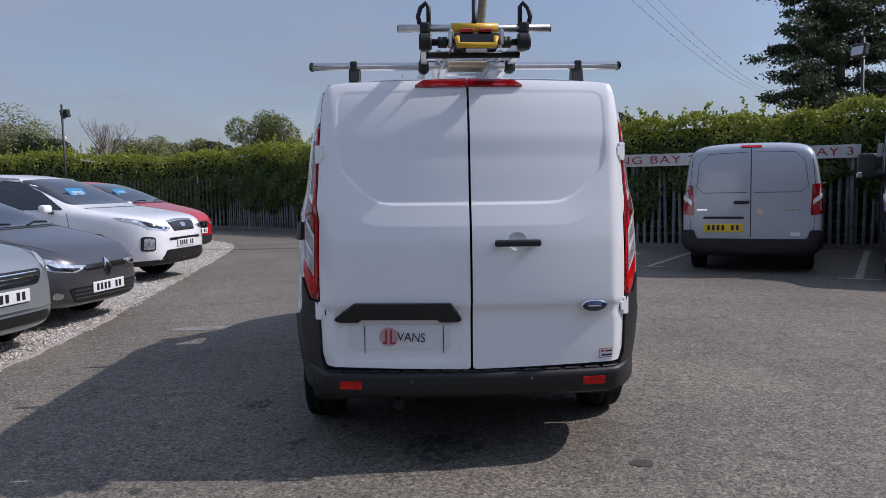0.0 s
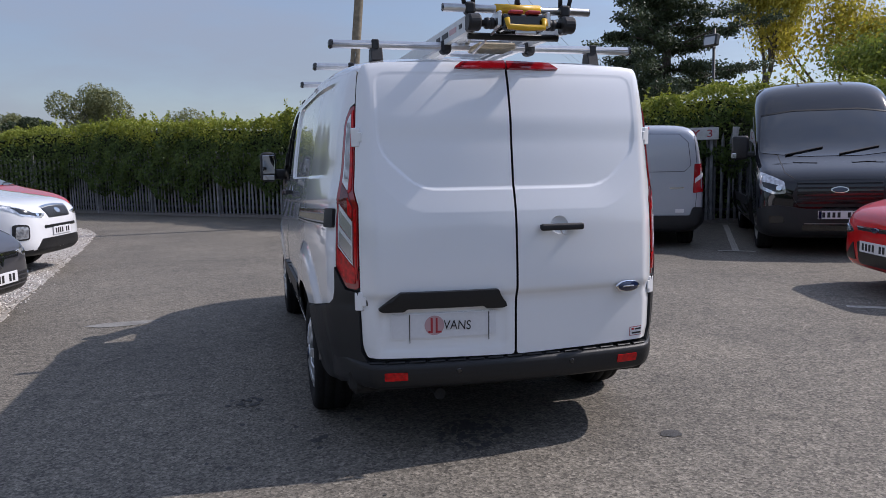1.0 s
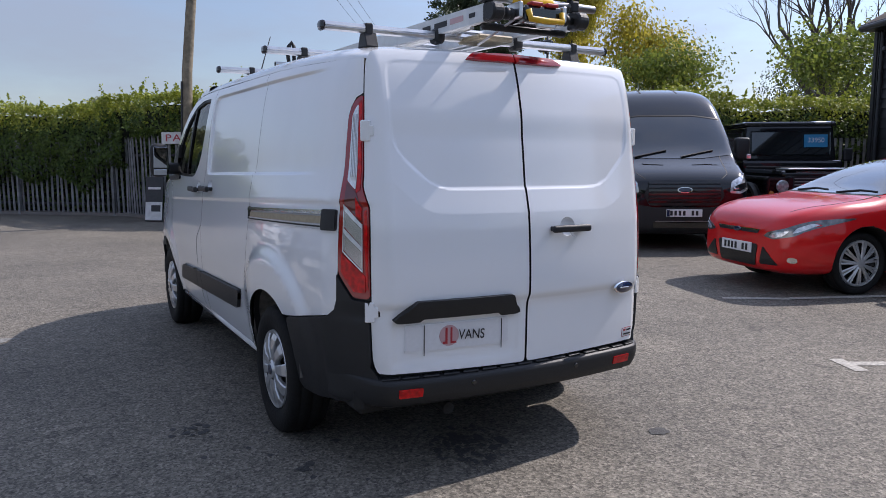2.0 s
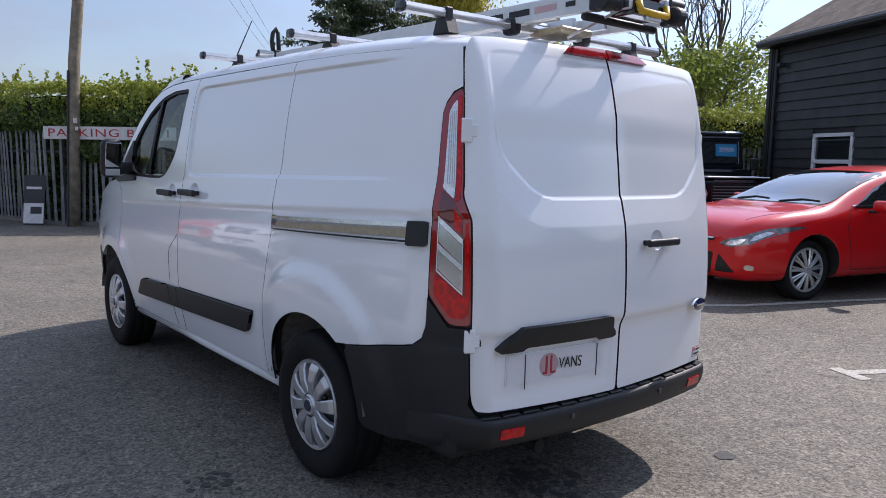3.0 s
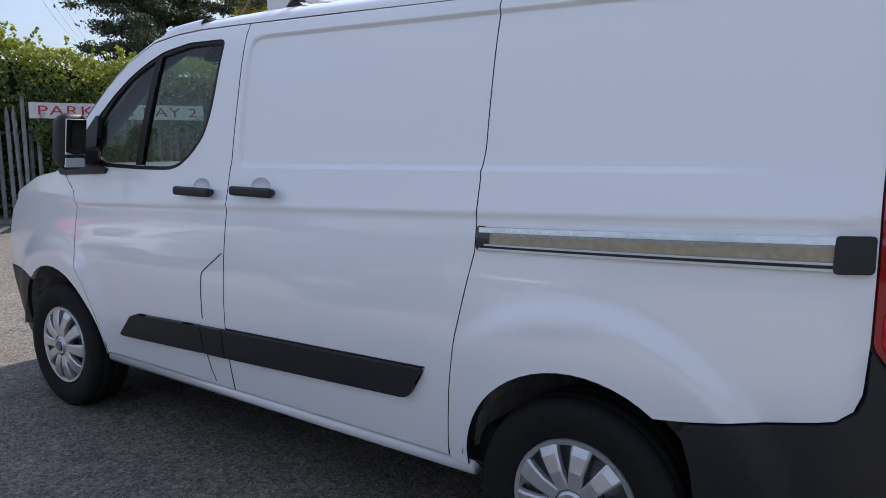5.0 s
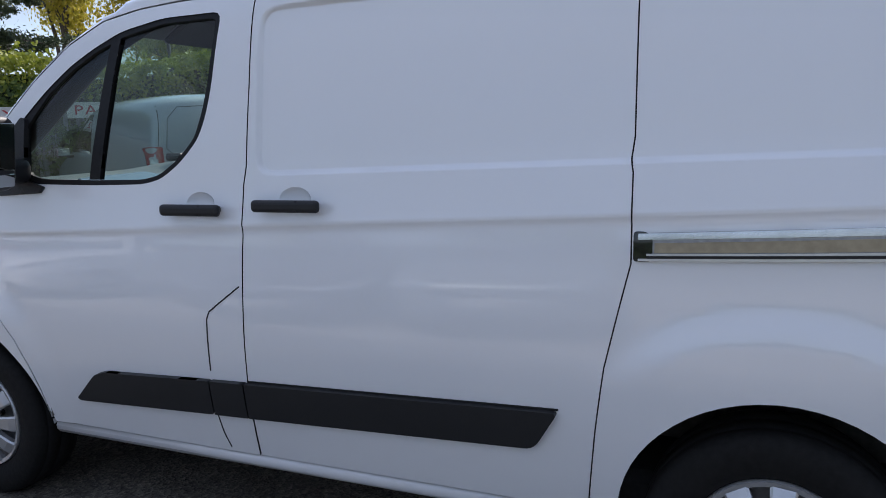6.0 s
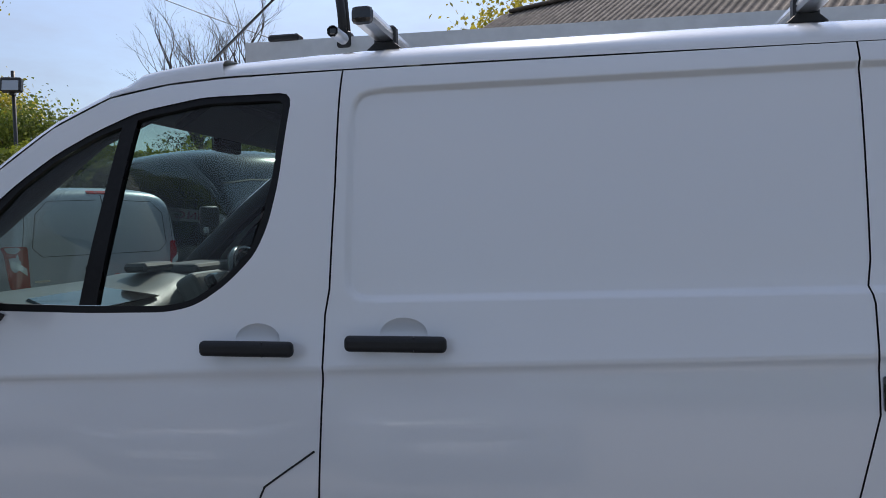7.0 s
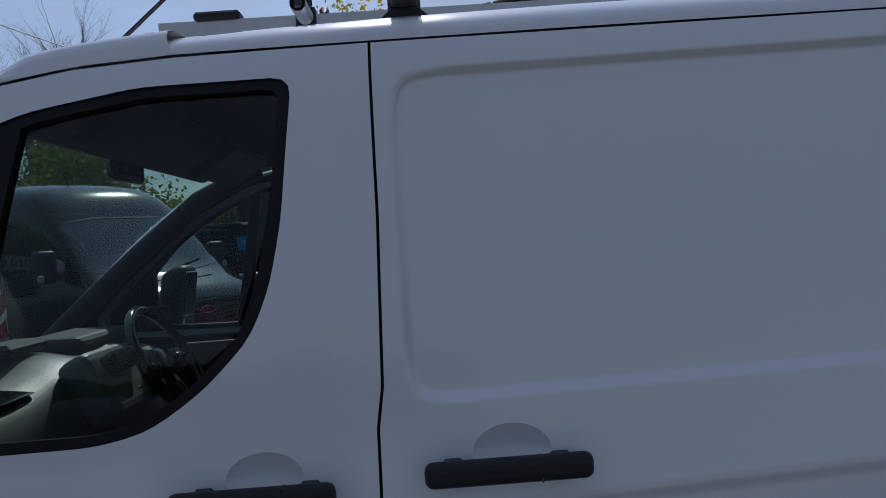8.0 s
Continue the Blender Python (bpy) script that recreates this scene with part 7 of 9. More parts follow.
for i in range(nb):
    z = 0.02 + i * (EAVE - 0.05) / nb
    hgt = (EAVE - 0.05) / nb
    spans = [(0.0, LEN)]
    if WZ - WH / 2 - hgt < z < WZ + WH / 2:
        spans = [(0.0, WX - WW / 2 - 0.02), (WX + WW / 2 + 0.02, LEN)]
    for x0, x1 in spans:
        bmb = bmesh.new()
        y0, y1 = 0.018 + rg.uniform(0, 0.006), 0.052
        vs = [bmb.verts.new(c) for c in ((x0, y0, z), (x1, y0, z), (x1, y1, z + hgt + 0.012), (x0, y1, z + hgt + 0.012), (x0, 0.07, z), (x1, 0.07, z), (x1, 0.072, z + hgt + 0.012), (x0, 0.072, z + hgt + 0.012))]
        for f in ((0, 1, 2, 3), (0, 4, 5, 1), (3, 2, 6, 7), (0, 3, 7, 4), (1, 5, 6, 2)):
            bmb.faces.new([vs[k] for k in f])
        part("weatherboard", bmb, M_BOARD, body)
    bmb = bmesh.new()
    add_box(bmb, -0.012, DEP / 2, z + hgt / 2, 0.02, DEP, hgt * 0.96, m=Matrix.Rotation(radians(-3), 4, "Y"))
    part("weatherboard", bmb, M_BOARD, body)
part("corner_board", box_bm(0.0, 0.02, EAVE / 2, 0.10, 0.08, EAVE, 0.005), M_BOARD, body)
part("downpipe", tube_bm([(0.20, 0.0, EAVE - 0.1), (0.20, -0.02, 0.1)], 0.035, 10), M_DARK_METAL, shed)
part("security_camera", box_bm(0.45, -0.06, EAVE - 0.45, 0.10, 0.16, 0.09, 0.02), M_DARK_METAL, shed)
part("soffit", box_bm(LEN / 2, -0.10, EAVE + 0.02, LEN + 0.3, 0.32, 0.14, 0.01), M_DARK_METAL, shed)
part("gutter", tube_bm([(-0.15, -0.24, EAVE + 0.02), (LEN + 0.15, -0.24, EAVE + 0.02)], 0.055, 10), M_DARK_METAL, shed, smooth=True)
for sy in (0, 1):
    bmr = bmesh.new()
    na = 300
    ra, rb = [], []
    for i in range(na + 1):
        x = -0.18 + i * (LEN + 0.36) / na
        wv = 0.038 * math.sin(i * math.pi / 2.0)
        y0, y1 = (-0.28, DEP / 2) if sy == 0 else (DEP + 0.28, DEP / 2)
        ra.append(bmr.verts.new((x, y0, EAVE + 0.02 + wv)))
        rb.append(bmr.verts.new((x, y1, RIDGE + wv)))
    for i in range(na):
        bmr.faces.new((ra[i], ra[i + 1], rb[i + 1], rb[i]))
    link_bm("roof_sheet", bmr, M_CORR, shed, "mossy corrugated roof sheet")
for i in range(6):
    part("ridge_tile", box_bm(1 + i * 1.85, DEP / 2, RIDGE + 0.03, 1.82, 0.34, 0.09, 0.03), M_CORR, shed)
win = part("window", box_bm(WX, 0.10, WZ, WW, 0.05, WH, 0.004), M_TRIM_DARK, shed, "white framed two-pane window")
part("window_glass", box_bm(WX, 0.068, WZ, WW - 0.08, 0.01, WH - 0.08, 0.002), M_DARK_GLASS, win)
for x, z, w, h in ((WX, WZ + WH / 2 - 0.035, WW, 0.07), (WX, WZ - WH / 2 + 0.035, WW, 0.07), (WX - WW / 2 + 0.035, WZ, 0.07, WH), (WX + WW / 2 - 0.035, WZ, 0.07, WH), (WX, WZ + 0.02, WW, 0.075)):
    part("window_frame", box_bm(x, 0.048, z, w, 0.05, h, 0.006), M_UPVC, win)
part("window_sill", box_bm(WX, 0.02, WZ - WH / 2 - 0.02, WW + 0.08, 0.12, 0.04, 0.006), M_UPVC, win)


# ---- parked vehicles ----
def paint(name, color, metal=0.0, rough=0.3):
    return mat(name, color, rough, metal=metal, coat=0.9, spec=0.25, stain=0.05, stain_scale=2.0)


M_RED_PAINT = paint("red_car_paint", (0.62, 0.006, 0.007))
M_RED_PAINT_DEEP = paint("deep_red_car_paint", (0.50, 0.007, 0.010))
M_GREY_PAINT = paint("dark_grey_metallic_paint", (0.085, 0.083, 0.092), 0.5, 0.32)
M_SILVER_BLUE = paint("pale_grey_metallic_paint", (0.26, 0.29, 0.31), 0.4, 0.32)
M_SILVER_PAINT = paint("silver_grey_paint", (0.40, 0.43, 0.48), 0.3, 0.34)
M_NAVY_PAINT = paint("near_black_paint", (0.006, 0.0065, 0.009), 0.0, 0.12)
M_HEADLAMP = mat("headlamp_glass", (0.62, 0.64, 0.66), 0.08, metal=0.6, coat=1.0, grain=0.5, scale=25)
M_LAMP_GREY = mat("smoky_headlamp", (0.16, 0.165, 0.17), 0.1, metal=0.5, coat=1.0, grain=0.4, scale=20)
M_AMBER = mat("amber_lens", (0.5, 0.16, 0.02), 0.15, coat=1.0)
M_BLUE_CARD = mat("blue_price_card", (0.02, 0.22, 0.42), 0.4)
M_GRILLE = mat("black_grille", (0.012, 0.012, 0.013), 0.35, grain=0.3, scale=60, bump=0.3)


def bake(ob):
    """Turns the modifiers of ob into mesh."""
    bpy.context.view_layer.update()
    me = bpy.data.meshes.new_from_object(ob.evaluated_get(bpy.context.evaluated_depsgraph_get()))
    ob.modifiers.clear()
    ob.data = me


class Car:
    """A vehicle built round its own origin on the ground: y forward, x to its right."""

    def __init__(self, name, label, category, at, az, stations, material, lower=None, lower_z=0.0, wheels=(), arch=0.36):
        self.top = thing(name, label, category)
        self.top.matrix_world = pose(at[0], at[1], 0.0, 0, 0, -az)
        bm = bmesh.new()
        rings = []
        for y, zb, zm, zt, wm, wb, wt in stations:
            half = [(0, zb), (wm * 0.80, zb), (wm * 0.97, zb + 0.07), (wm, zb + (zm - zb) * 0.5), (wb, zm), (wb * 0.45 + wt * 0.55, zm + (zt - zm) * 0.55), (wt, zt - (zt - zm) * 0.10), (wt * 0.72, zt), (0, zt + 0.012)]
            pts = half + [(-x, z) for x, z in half[-2:0:-1]]
            rings.append([bm.verts.new((x, y, z)) for x, z in pts])
        n = len(rings[0])
        for a, b in zip(rings, rings[1:]):
            for i in range(n):
                bm.faces.new((a[i], b[i], b[(i + 1) % n], a[(i + 1) % n]))
        bm.faces.new(rings[0])
        bm.faces.new(rings[-1][::-1])
        bmesh.ops.recalc_face_normals(bm, faces=bm.faces)
        self.body = link_bm("body", bm, [material, M_LINER, lower or M_BLACK_PLASTIC], self.top)
        sub = self.body.modifiers.new("smooth", "SUBSURF")
        sub.levels = sub.render_levels = 3
        bake(self.body)
        self.tree = BVHTree.FromPolygons([v.co.copy() for v in self.body.data.vertices], [tuple(p.vertices) for p in self.body.data.polygons])
        cutters = []
        for wy, wx, r in wheels:
            c = bmesh.new()
            add_lathe(c, [(0.0, -0.30), (r + arch * 0.12, -0.30), (r + arch * 0.12, 0.40), (0.0, 0.40)], 40)
            bmesh.ops.recalc_face_normals(c, faces=c.faces)
            bmesh.ops.rotate(c, verts=c.verts, matrix=Matrix.Rotation(0 if wx > 0 else math.pi, 3, "Z"))
            bmesh.ops.translate(c, verts=c.verts, vec=(wx, wy, r + 0.02))
            bmesh.ops.remove_doubles(c, verts=c.verts, dist=1e-5)
            cut = link_bm("arch_cutter", c, M_LINER)
            cut.parent = self.top
            bl = self.body.modifiers.new("arch", "BOOLEAN")
            bl.object, bl.operation, bl.solver = cut, "DIFFERENCE", "EXACT"
            cutters.append(cut)
        if cutters:
            bake(self.body)
        for c in cutters:
            bpy.data.objects.remove(c)
        for p in self.body.data.polygons:
            p.use_smooth = True
            for wy, wx, r in wheels:
                if abs(p.center.x) < abs(wx) + 0.25 and math.hypot(p.center.y - wy, p.center.z - r - 0.02) < r + arch * 0.12 + 0.002 and p.center.x * wx > 0:
                    p.material_index = 1
                    p.use_smooth = False
            if lower_z and p.material_index == 0 and p.center.z < lower_z:
                p.material_index = 2
        self.wheels = wheels

    def cast(self, side):
        t = self.tree

        def f(a, b):
            o, d = {"R": ((6, a, b), (-1, 0, 0)), "L": ((-6, a, b), (1, 0, 0)), "F": ((a, 8, b), (0, -1, 0)), "B": ((a, -8, b), (0, 1, 0)), "T": ((a, b, 6), (0, 0, -1))}[side]
            hit = t.ray_cast(Vector(o), Vector(d))[0]
            if hit is None:
                near = t.find_nearest({"R": Vector((0.9, a, b)), "L": Vector((-0.9, a, b)), "F": Vector((a, 2.2, b)), "B": Vector((a, -2.2, b)), "T": Vector((a, b, 1.2))}[side])[0]
                hit = near
            return hit
        return f

    def lay(self, name, side, poly, material, off=0.006, lip=0.012, r=0.0, parent=None, label="", step=0.06):
        poly = fillet(poly, r, 3) if r else poly
        flip = side in ("L", "F")
        return wrap(name, self.cast(side), poly, [], material, parent or self.top, off=off, lip=lip, step=step, edge=0.05, label=label, flip=flip)

    def both(self, name, poly, material, **k):
        return [self.lay(name, s, poly, material, **k) for s in ("R", "L")]

    def pair(self, name, side, poly, material, **k):
        return [self.lay(name, side, [(sx * x, z) for x, z in poly], material, **k) for sx in (1, -1)]

    def line(self, pts, side="R", w=0.008, name="panel_gap"):
        left, right = [], []
        for i, p in enumerate(pts):
            a, b = Vector(pts[max(i - 1, 0)]), Vector(pts[min(i + 1, len(pts) - 1)])
            n = (b - a).normalized()
            n = Vector((-n.y, n.x)) * w / 2
            left.append((p[0] + n.x, p[1] + n.y))
            right.append((p[0] - n.x, p[1] - n.y))
        return self.lay(name, side, left + right[::-1], M_SEAL_SHADE, off=0.002, lip=0.002, step=0.3)

    def plate(self, side, z, material, tilt=0, flag=False, x=0.0):
        c = self.cast(side)
        y = max(c(x + dx, z)[1] for dx in (-0.2, 0, 0.2)) if side == "F" else min(c(x + dx, z)[1] for dx in (-0.2, 0, 0.2))
        s = 1 if side == "F" else -1
        p = part("number_plate", box_bm(x, y + s * 0.010, z, 0.52, 0.012, 0.111, 0.004), material, self.top, "number plate with plain bars")
        for i in range(7):
            if i == 4:
                continue
            xx = x + (-0.19 + i * 0.062) * (1 if side == "B" else -1)
            part("plate_bar", box_bm(xx, y + s * 0.0175, z, 0.036, 0.004, 0.070, 0.001), M_INK, p)
        if flag:
            part("plate_band", box_bm(x + 0.235 * s, y + s * 0.0175, z, 0.04, 0.004, 0.10, 0.001), M_BADGE, p)
        return p

    def fit_wheels(self, w=0.205, trim=None, spokes=10):
        for wy, wx, r in self.wheels:
            wheel(self.top, pose(wx - math.copysign(w * 0.45, wx), wy, r, 11 * wy), r=r, w=w, spokes=spokes, trim=trim, flip=wx < 0, badge=False, rimf=0.74 if trim else 0.625)

    def mirrors(self, y, z, x, material):
        for sx in (-1, 1):
            bm = bmesh.new()
            add_box(bm, sx * (x + 0.10), y, z, 0.19, 0.12, 0.125, 0.04, seg=3)
            h = part("door_mirror", bm, material, self.top, smooth=True)
            part("mirror_glass", box_bm(sx * (x + 0.10), y - 0.062, z, 0.15, 0.006, 0.09, 0.002), M_MIRROR, h)
            part("mirror_foot", box_bm(sx * x, y + 0.01, z - 0.06, 0.10, 0.05, 0.035, 0.01), M_BLACK_PLASTIC, h)

    def price(self, x, z, number, w=0.40):
        c = self.cast("F")
        p, q = c(x, z), c(x, z + 0.1)
        tilt = math.degrees(math.atan2(p.y - q.y, 0.1))
        card = part("price_card", box_bm(0, 0, 0, w, 0.006, 0.27, 0.002), M_BLUE_CARD, self.top, "blue price card with white figures")
        card.matrix_local = pose(x, p.y + 0.014, z, 0, 0, 180) @ pose(0, 0, 0, -tilt * 0.75, 0, 0)
        cu = bpy.data.curves.new("figures", "FONT")
        cu.body, cu.size, cu.align_x, cu.align_y = number, 0.115, "CENTER", "CENTER"
        tmp = new("figures_curve", cu)
        bpy.context.view_layer.update()
        me = bpy.data.meshes.new_from_object(tmp.evaluated_get(bpy.context.evaluated_depsgraph_get()))
        bpy.data.objects.remove(tmp)
        me.materials.clear()
        me.materials.append(M_PLATE_WHITE)
        o = new("figures", me)
        o.parent = card
        o.matrix_local = pose(0, -0.006, 0.015, 90)
        part("card_bar", box_bm(0, -0.0045, -0.072, w * 0.7, 0.003, 0.018, 0.0005), M_PLATE_WHITE, card)


def spokes_bm(n, wide):
    def f(r):
        bm = bmesh.new()
        add_lathe(bm, [(r * 0.88, -0.01), (r * 0.90, 0.006), (r * 0.98, 0.010), (r * 1.01, 0.0), (r * 1.01, -0.03)], 48)
        for k in range(n):
            a = 2 * math.pi * k / n
            for da in (-0.5, 0.5):
                p0 = Vector((0.016, 0.16 * r * math.sin(a), 0.16 * r * math.cos(a)))
                b = a + da * wide / n
                p1 = Vector((0.002, 0.93 * r * math.sin(b), 0.93 * r * math.cos(b)))
                add_tube(bm, [p0, (p0 + p1) / 2 + Vector((0.004, 0, 0)), p1], [0.016, 0.013, 0.014], 5)
        add_lathe(bm, [(0.0, 0.03), (r * 0.16, 0.028), (r * 0.22, 0.016), (r * 0.24, -0.01)], 24)
        return bm
    return f


def scaled(st, ky, kw, kz, dz=0.0):
    return [(y * ky, zb, zm * kz + dz, zt * kz + dz, wm * kw, wb * kw, wt * kw) for y, zb, zm, zt, wm, wb, wt in st]


HATCH = [(2.19, 0.30, 0.54, 0.61, 0.44, 0.42, 0.36), (2.12, 0.22, 0.65, 0.74, 0.66, 0.63, 0.52), (1.90, 0.20, 0.75, 0.85, 0.83, 0.79, 0.66), (1.55, 0.19, 0.82, 0.935, 0.90, 0.865, 0.72),
         (1.20, 0.19, 0.88, 1.00, 0.91, 0.88, 0.74), (0.95, 0.19, 0.91, 1.065, 0.905, 0.88, 0.72), (0.65, 0.19, 0.93, 1.22, 0.905, 0.88, 0.66), (0.20, 0.19, 0.95, 1.39, 0.91, 0.88, 0.61),
         (-0.30, 0.19, 0.97, 1.465, 0.91, 0.88, 0.595), (-0.90, 0.19, 0.985, 1.475, 0.915, 0.88, 0.585), (-1.45, 0.20, 1.00, 1.42, 0.91, 0.875, 0.57), (-1.80, 0.24, 1.02, 1.28, 0.89, 0.85, 0.56),
         (-2.05, 0.28, 0.95, 1.04, 0.84, 0.80, 0.58), (-2.17, 0.34, 0.75, 0.84, 0.74, 0.70, 0.55)]


def hatch_glass(c, k=1.0, kz=1.0, dz=0.0, ky=1.0, wx=1.0):
    """Side windows, windscreen and dark joints for the common body shape."""
    def f(pts):
        return [(y * ky, z * kz + dz) for y, z in pts]
    c.both("front_window", f([(0.72, 1.005), (0.28, 1.225), (-0.10, 1.345), (-0.42, 1.375), (-0.42, 1.01)]), M_DARK_GLASS, r=0.03, label="dark side window")
    c.both("rear_window", f([(-0.47, 1.01), (-0.47, 1.375), (-0.95, 1.375), (-1.30, 1.335), (-1.48, 1.22), (-1.50, 1.09), (-1.25, 1.03)]), M_DARK_GLASS, r=0.03, label="dark side window")
    c.lay("windscreen", "F", [(-0.71 * wx, 1.045 * kz + dz), (0.71 * wx, 1.045 * kz + dz), (0.575 * wx, 1.395 * kz + dz), (0.30 * wx, 1.415 * kz + dz), (-0.30 * wx, 1.415 * kz + dz), (-0.575 * wx, 1.395 * kz + dz)], M_DARK_GLASS, r=0.05, label="tinted windscreen")
    for s in ("R", "L"):
        c.line(f([(0.78, 0.985), (0.86, 0.80), (0.80, 0.50), (0.76, 0.33)]), s)
        c.line(f([(-0.44, 1.00), (-0.47, 0.75), (-0.45, 0.33)]), s)
        c.line(f([(0.76, 0.33), (-0.45, 0.32)]), s)
        c.line(f([(-0.45, 0.32), (-0.95, 0.36), (-1.18, 0.62), (-1.42, 0.90)]), s)
        for y in (0.0, -0.92):
            pt = c.cast(s)(y * ky, 0.90 * kz + dz)
            part("door_handle", box_bm(pt.x + (0.016 if s == "R" else -0.016), y * ky - 0.2, 0.90 * kz + dz, 0.025, 0.19, 0.03, 0.009, seg=2), c.body.data.materials[0], c.top)
    # wipers and bonnet joint
    c.line([(-0.72 * wx, 0.98 * ky + 0.06), (-0.3 * wx, 1.06 * ky + 0.05), (0.3 * wx, 1.06 * ky + 0.05), (0.72 * wx, 0.98 * ky + 0.06)], "T", 0.03, "scuttle")
    for sx in (-1, 1):
        c.line([(sx * 0.66 * wx, 1.05 * ky), (sx * 0.70 * wx, 1.6 * ky), (sx * 0.56 * wx, 1.98 * ky)], "T", 0.007)
    for x0, x1 in ((-0.15, -0.60), (0.50, 0.05)):
        q = [c.cast("F")(x, z) + Vector((0, 0.022, 0.004)) for x, z in ((x0 * wx, 1.055 * kz + dz), ((x0 + x1) / 2 * wx, 1.085 * kz + dz), (x1 * wx, 1.075 * kz + dz))]
        part("wiper", tube_bm(q, 0.009, 5), M_BLACK_PLASTIC, c.top)


# red hatchback
FOCUS = [(2.19, 0.30, 0.56, 0.66, 0.50, 0.48, 0.42), (2.13, 0.21, 0.68, 0.79, 0.72, 0.69, 0.58), (1.93, 0.19, 0.78, 0.885, 0.86, 0.83, 0.70), (1.55, 0.19, 0.83, 0.955, 0.905, 0.875, 0.75)] + scaled(HATCH[4:], 1.0, 1.0, 0.972)
WH = [(1.32, 0.80, 0.325), (1.32, -0.80, 0.325), (-1.33, 0.80, 0.325), (-1.33, -0.80, 0.325)]
c = Car("red_hatchback", "shiny red five-door hatchback with silver alloy wheels", "car", (6.89, 2.12), 286, FOCUS, M_RED_PAINT, wheels=WH)
hatch_glass(c, kz=0.965)
c.fit_wheels(trim=spokes_bm(11, 1.9))
c.mirrors(0.50, 1.0, 0.90, M_RED_PAINT)
c.pair("headlamp", "F", [(0.42, 0.595), (0.56, 0.570), (0.74, 0.615), (0.86, 0.74), (0.872, 0.80), (0.80, 0.775), (0.66, 0.690), (0.48, 0.640)], M_LAMP_GREY, r=0.02, label="swept smoky grey headlamp")
c.pair("lamp_reflector", "F", [(0.50, 0.595), (0.58, 0.588), (0.66, 0.615), (0.70, 0.665), (0.62, 0.655), (0.53, 0.630)], M_HEADLAMP, r=0.015, off=0.011)
c.pair("lamp_reflector", "F", [(0.72, 0.640), (0.77, 0.665), (0.83, 0.735), (0.80, 0.745), (0.74, 0.695)], M_HEADLAMP, r=0.012, off=0.011)
c.lay("upper_grille", "F", [(-0.33, 0.615), (0.33, 0.615), (0.36, 0.655), (-0.36, 0.655)], M_GRILLE, r=0.015)
c.lay("grille_bar", "F", [(-0.34, 0.642), (0.34, 0.642), (0.35, 0.656), (-0.35, 0.656)], M_CHROME, off=0.012)
c.lay("lower_grille", "F", [(-0.30, 0.27), (0.30, 0.27), (0.34, 0.50), (-0.34, 0.50)], M_GRILLE, r=0.03)
c.pair("side_grille", "F", [(0.37, 0.30), (0.62, 0.31), (0.42, 0.49)], M_GRILLE, r=0.02)
for o in c.pair("fog_lamp", "F", [(0.70, 0.345), (0.765, 0.345), (0.765, 0.40), (0.70, 0.40)], M_CHROME, r=0.025):
    pass
bd = c.cast("F")(0, 0.635)
b2 = bmesh.new()
add_lathe(b2, [(0.0, 0.014), (0.055, 0.012), (0.062, 0.0)], 24)
bmesh.ops.rotate(b2, verts=b2.verts, matrix=Matrix.Rotation(radians(90), 3, "Z"))
bmesh.ops.scale(b2, verts=b2.verts, vec=(1, 1, 0.45))
bg_ob = part("badge", b2, M_BADGE, c.top, "dark oval badge")
bg_ob.matrix_local = pose(0, bd.y + 0.01, 0.635)
c.plate("F", 0.455, M_PLATE_WHITE)
c.both("sill_strip", [(0.93, 0.20), (-0.95, 0.20), (-0.95, 0.245), (0.93, 0.245)], M_BLACK_PLASTIC)
c.both("chrome_strip", [(0.72, 0.988), (-1.2, 1.005), (-1.2, 1.018), (0.72, 1.002)], M_CHROME, off=0.010)
c.pair("tail_lamp", "B", [(0.55, 0.80), (0.78, 0.82), (0.72, 1.05), (0.60, 1.02)], M_RED_LENS, r=0.02)

# white sports utility car
SUV = [(2.345, 0.34, 0.64, 0.72, 0.48, 0.46, 0.38), (2.28, 0.27, 0.82, 0.90, 0.70, 0.67, 0.56), (2.08, 0.25, 0.93, 1.01, 0.86, 0.83, 0.70), (1.75, 0.24, 0.98, 1.06, 0.935, 0.90, 0.76), (1.30, 0.24, 1.03, 1.13, 0.94, 0.91, 0.78),
       (1.00, 0.24, 1.06, 1.18, 0.94, 0.91, 0.77), (0.75, 0.24, 1.08, 1.32, 0.94, 0.91, 0.72), (0.30, 0.24, 1.09, 1.55, 0.94, 0.91, 0.66), (-0.10, 0.24, 1.10, 1.665, 0.94, 0.91, 0.645), (-0.9, 0.24, 1.11, 1.70, 0.945, 0.91, 0.64),
       (-1.6, 0.25, 1.12, 1.68, 0.94, 0.91, 0.63), (-2.05, 0.28, 1.13, 1.58, 0.92, 0.88, 0.62), (-2.25, 0.32, 1.05, 1.28, 0.88, 0.84, 0.62), (-2.34, 0.38, 0.85, 0.95, 0.80, 0.76, 0.60)]
WH = [(1.38, 0.83, 0.36), (1.38, -0.83, 0.36), (-1.32, 0.83, 0.36), (-1.32, -0.83, 0.36)]
c = Car("white_suv", "white sports utility car with dark grille on the gravel", "car", (-6.10, 8.75), 102, SUV, M_WHITE, wheels=WH, lower_z=0.36)
c.both("front_window", [(0.88, 1.13), (0.42, 1.40), (0.05, 1.55), (-0.30, 1.585), (-0.30, 1.14)], M_DARK_GLASS, r=0.03, label="dark side window")
c.both("rear_window", [(-0.36, 1.14), (-0.36, 1.585), (-1.2, 1.60), (-1.2, 1.15)], M_DARK_GLASS, r=0.03, label="dark side window")
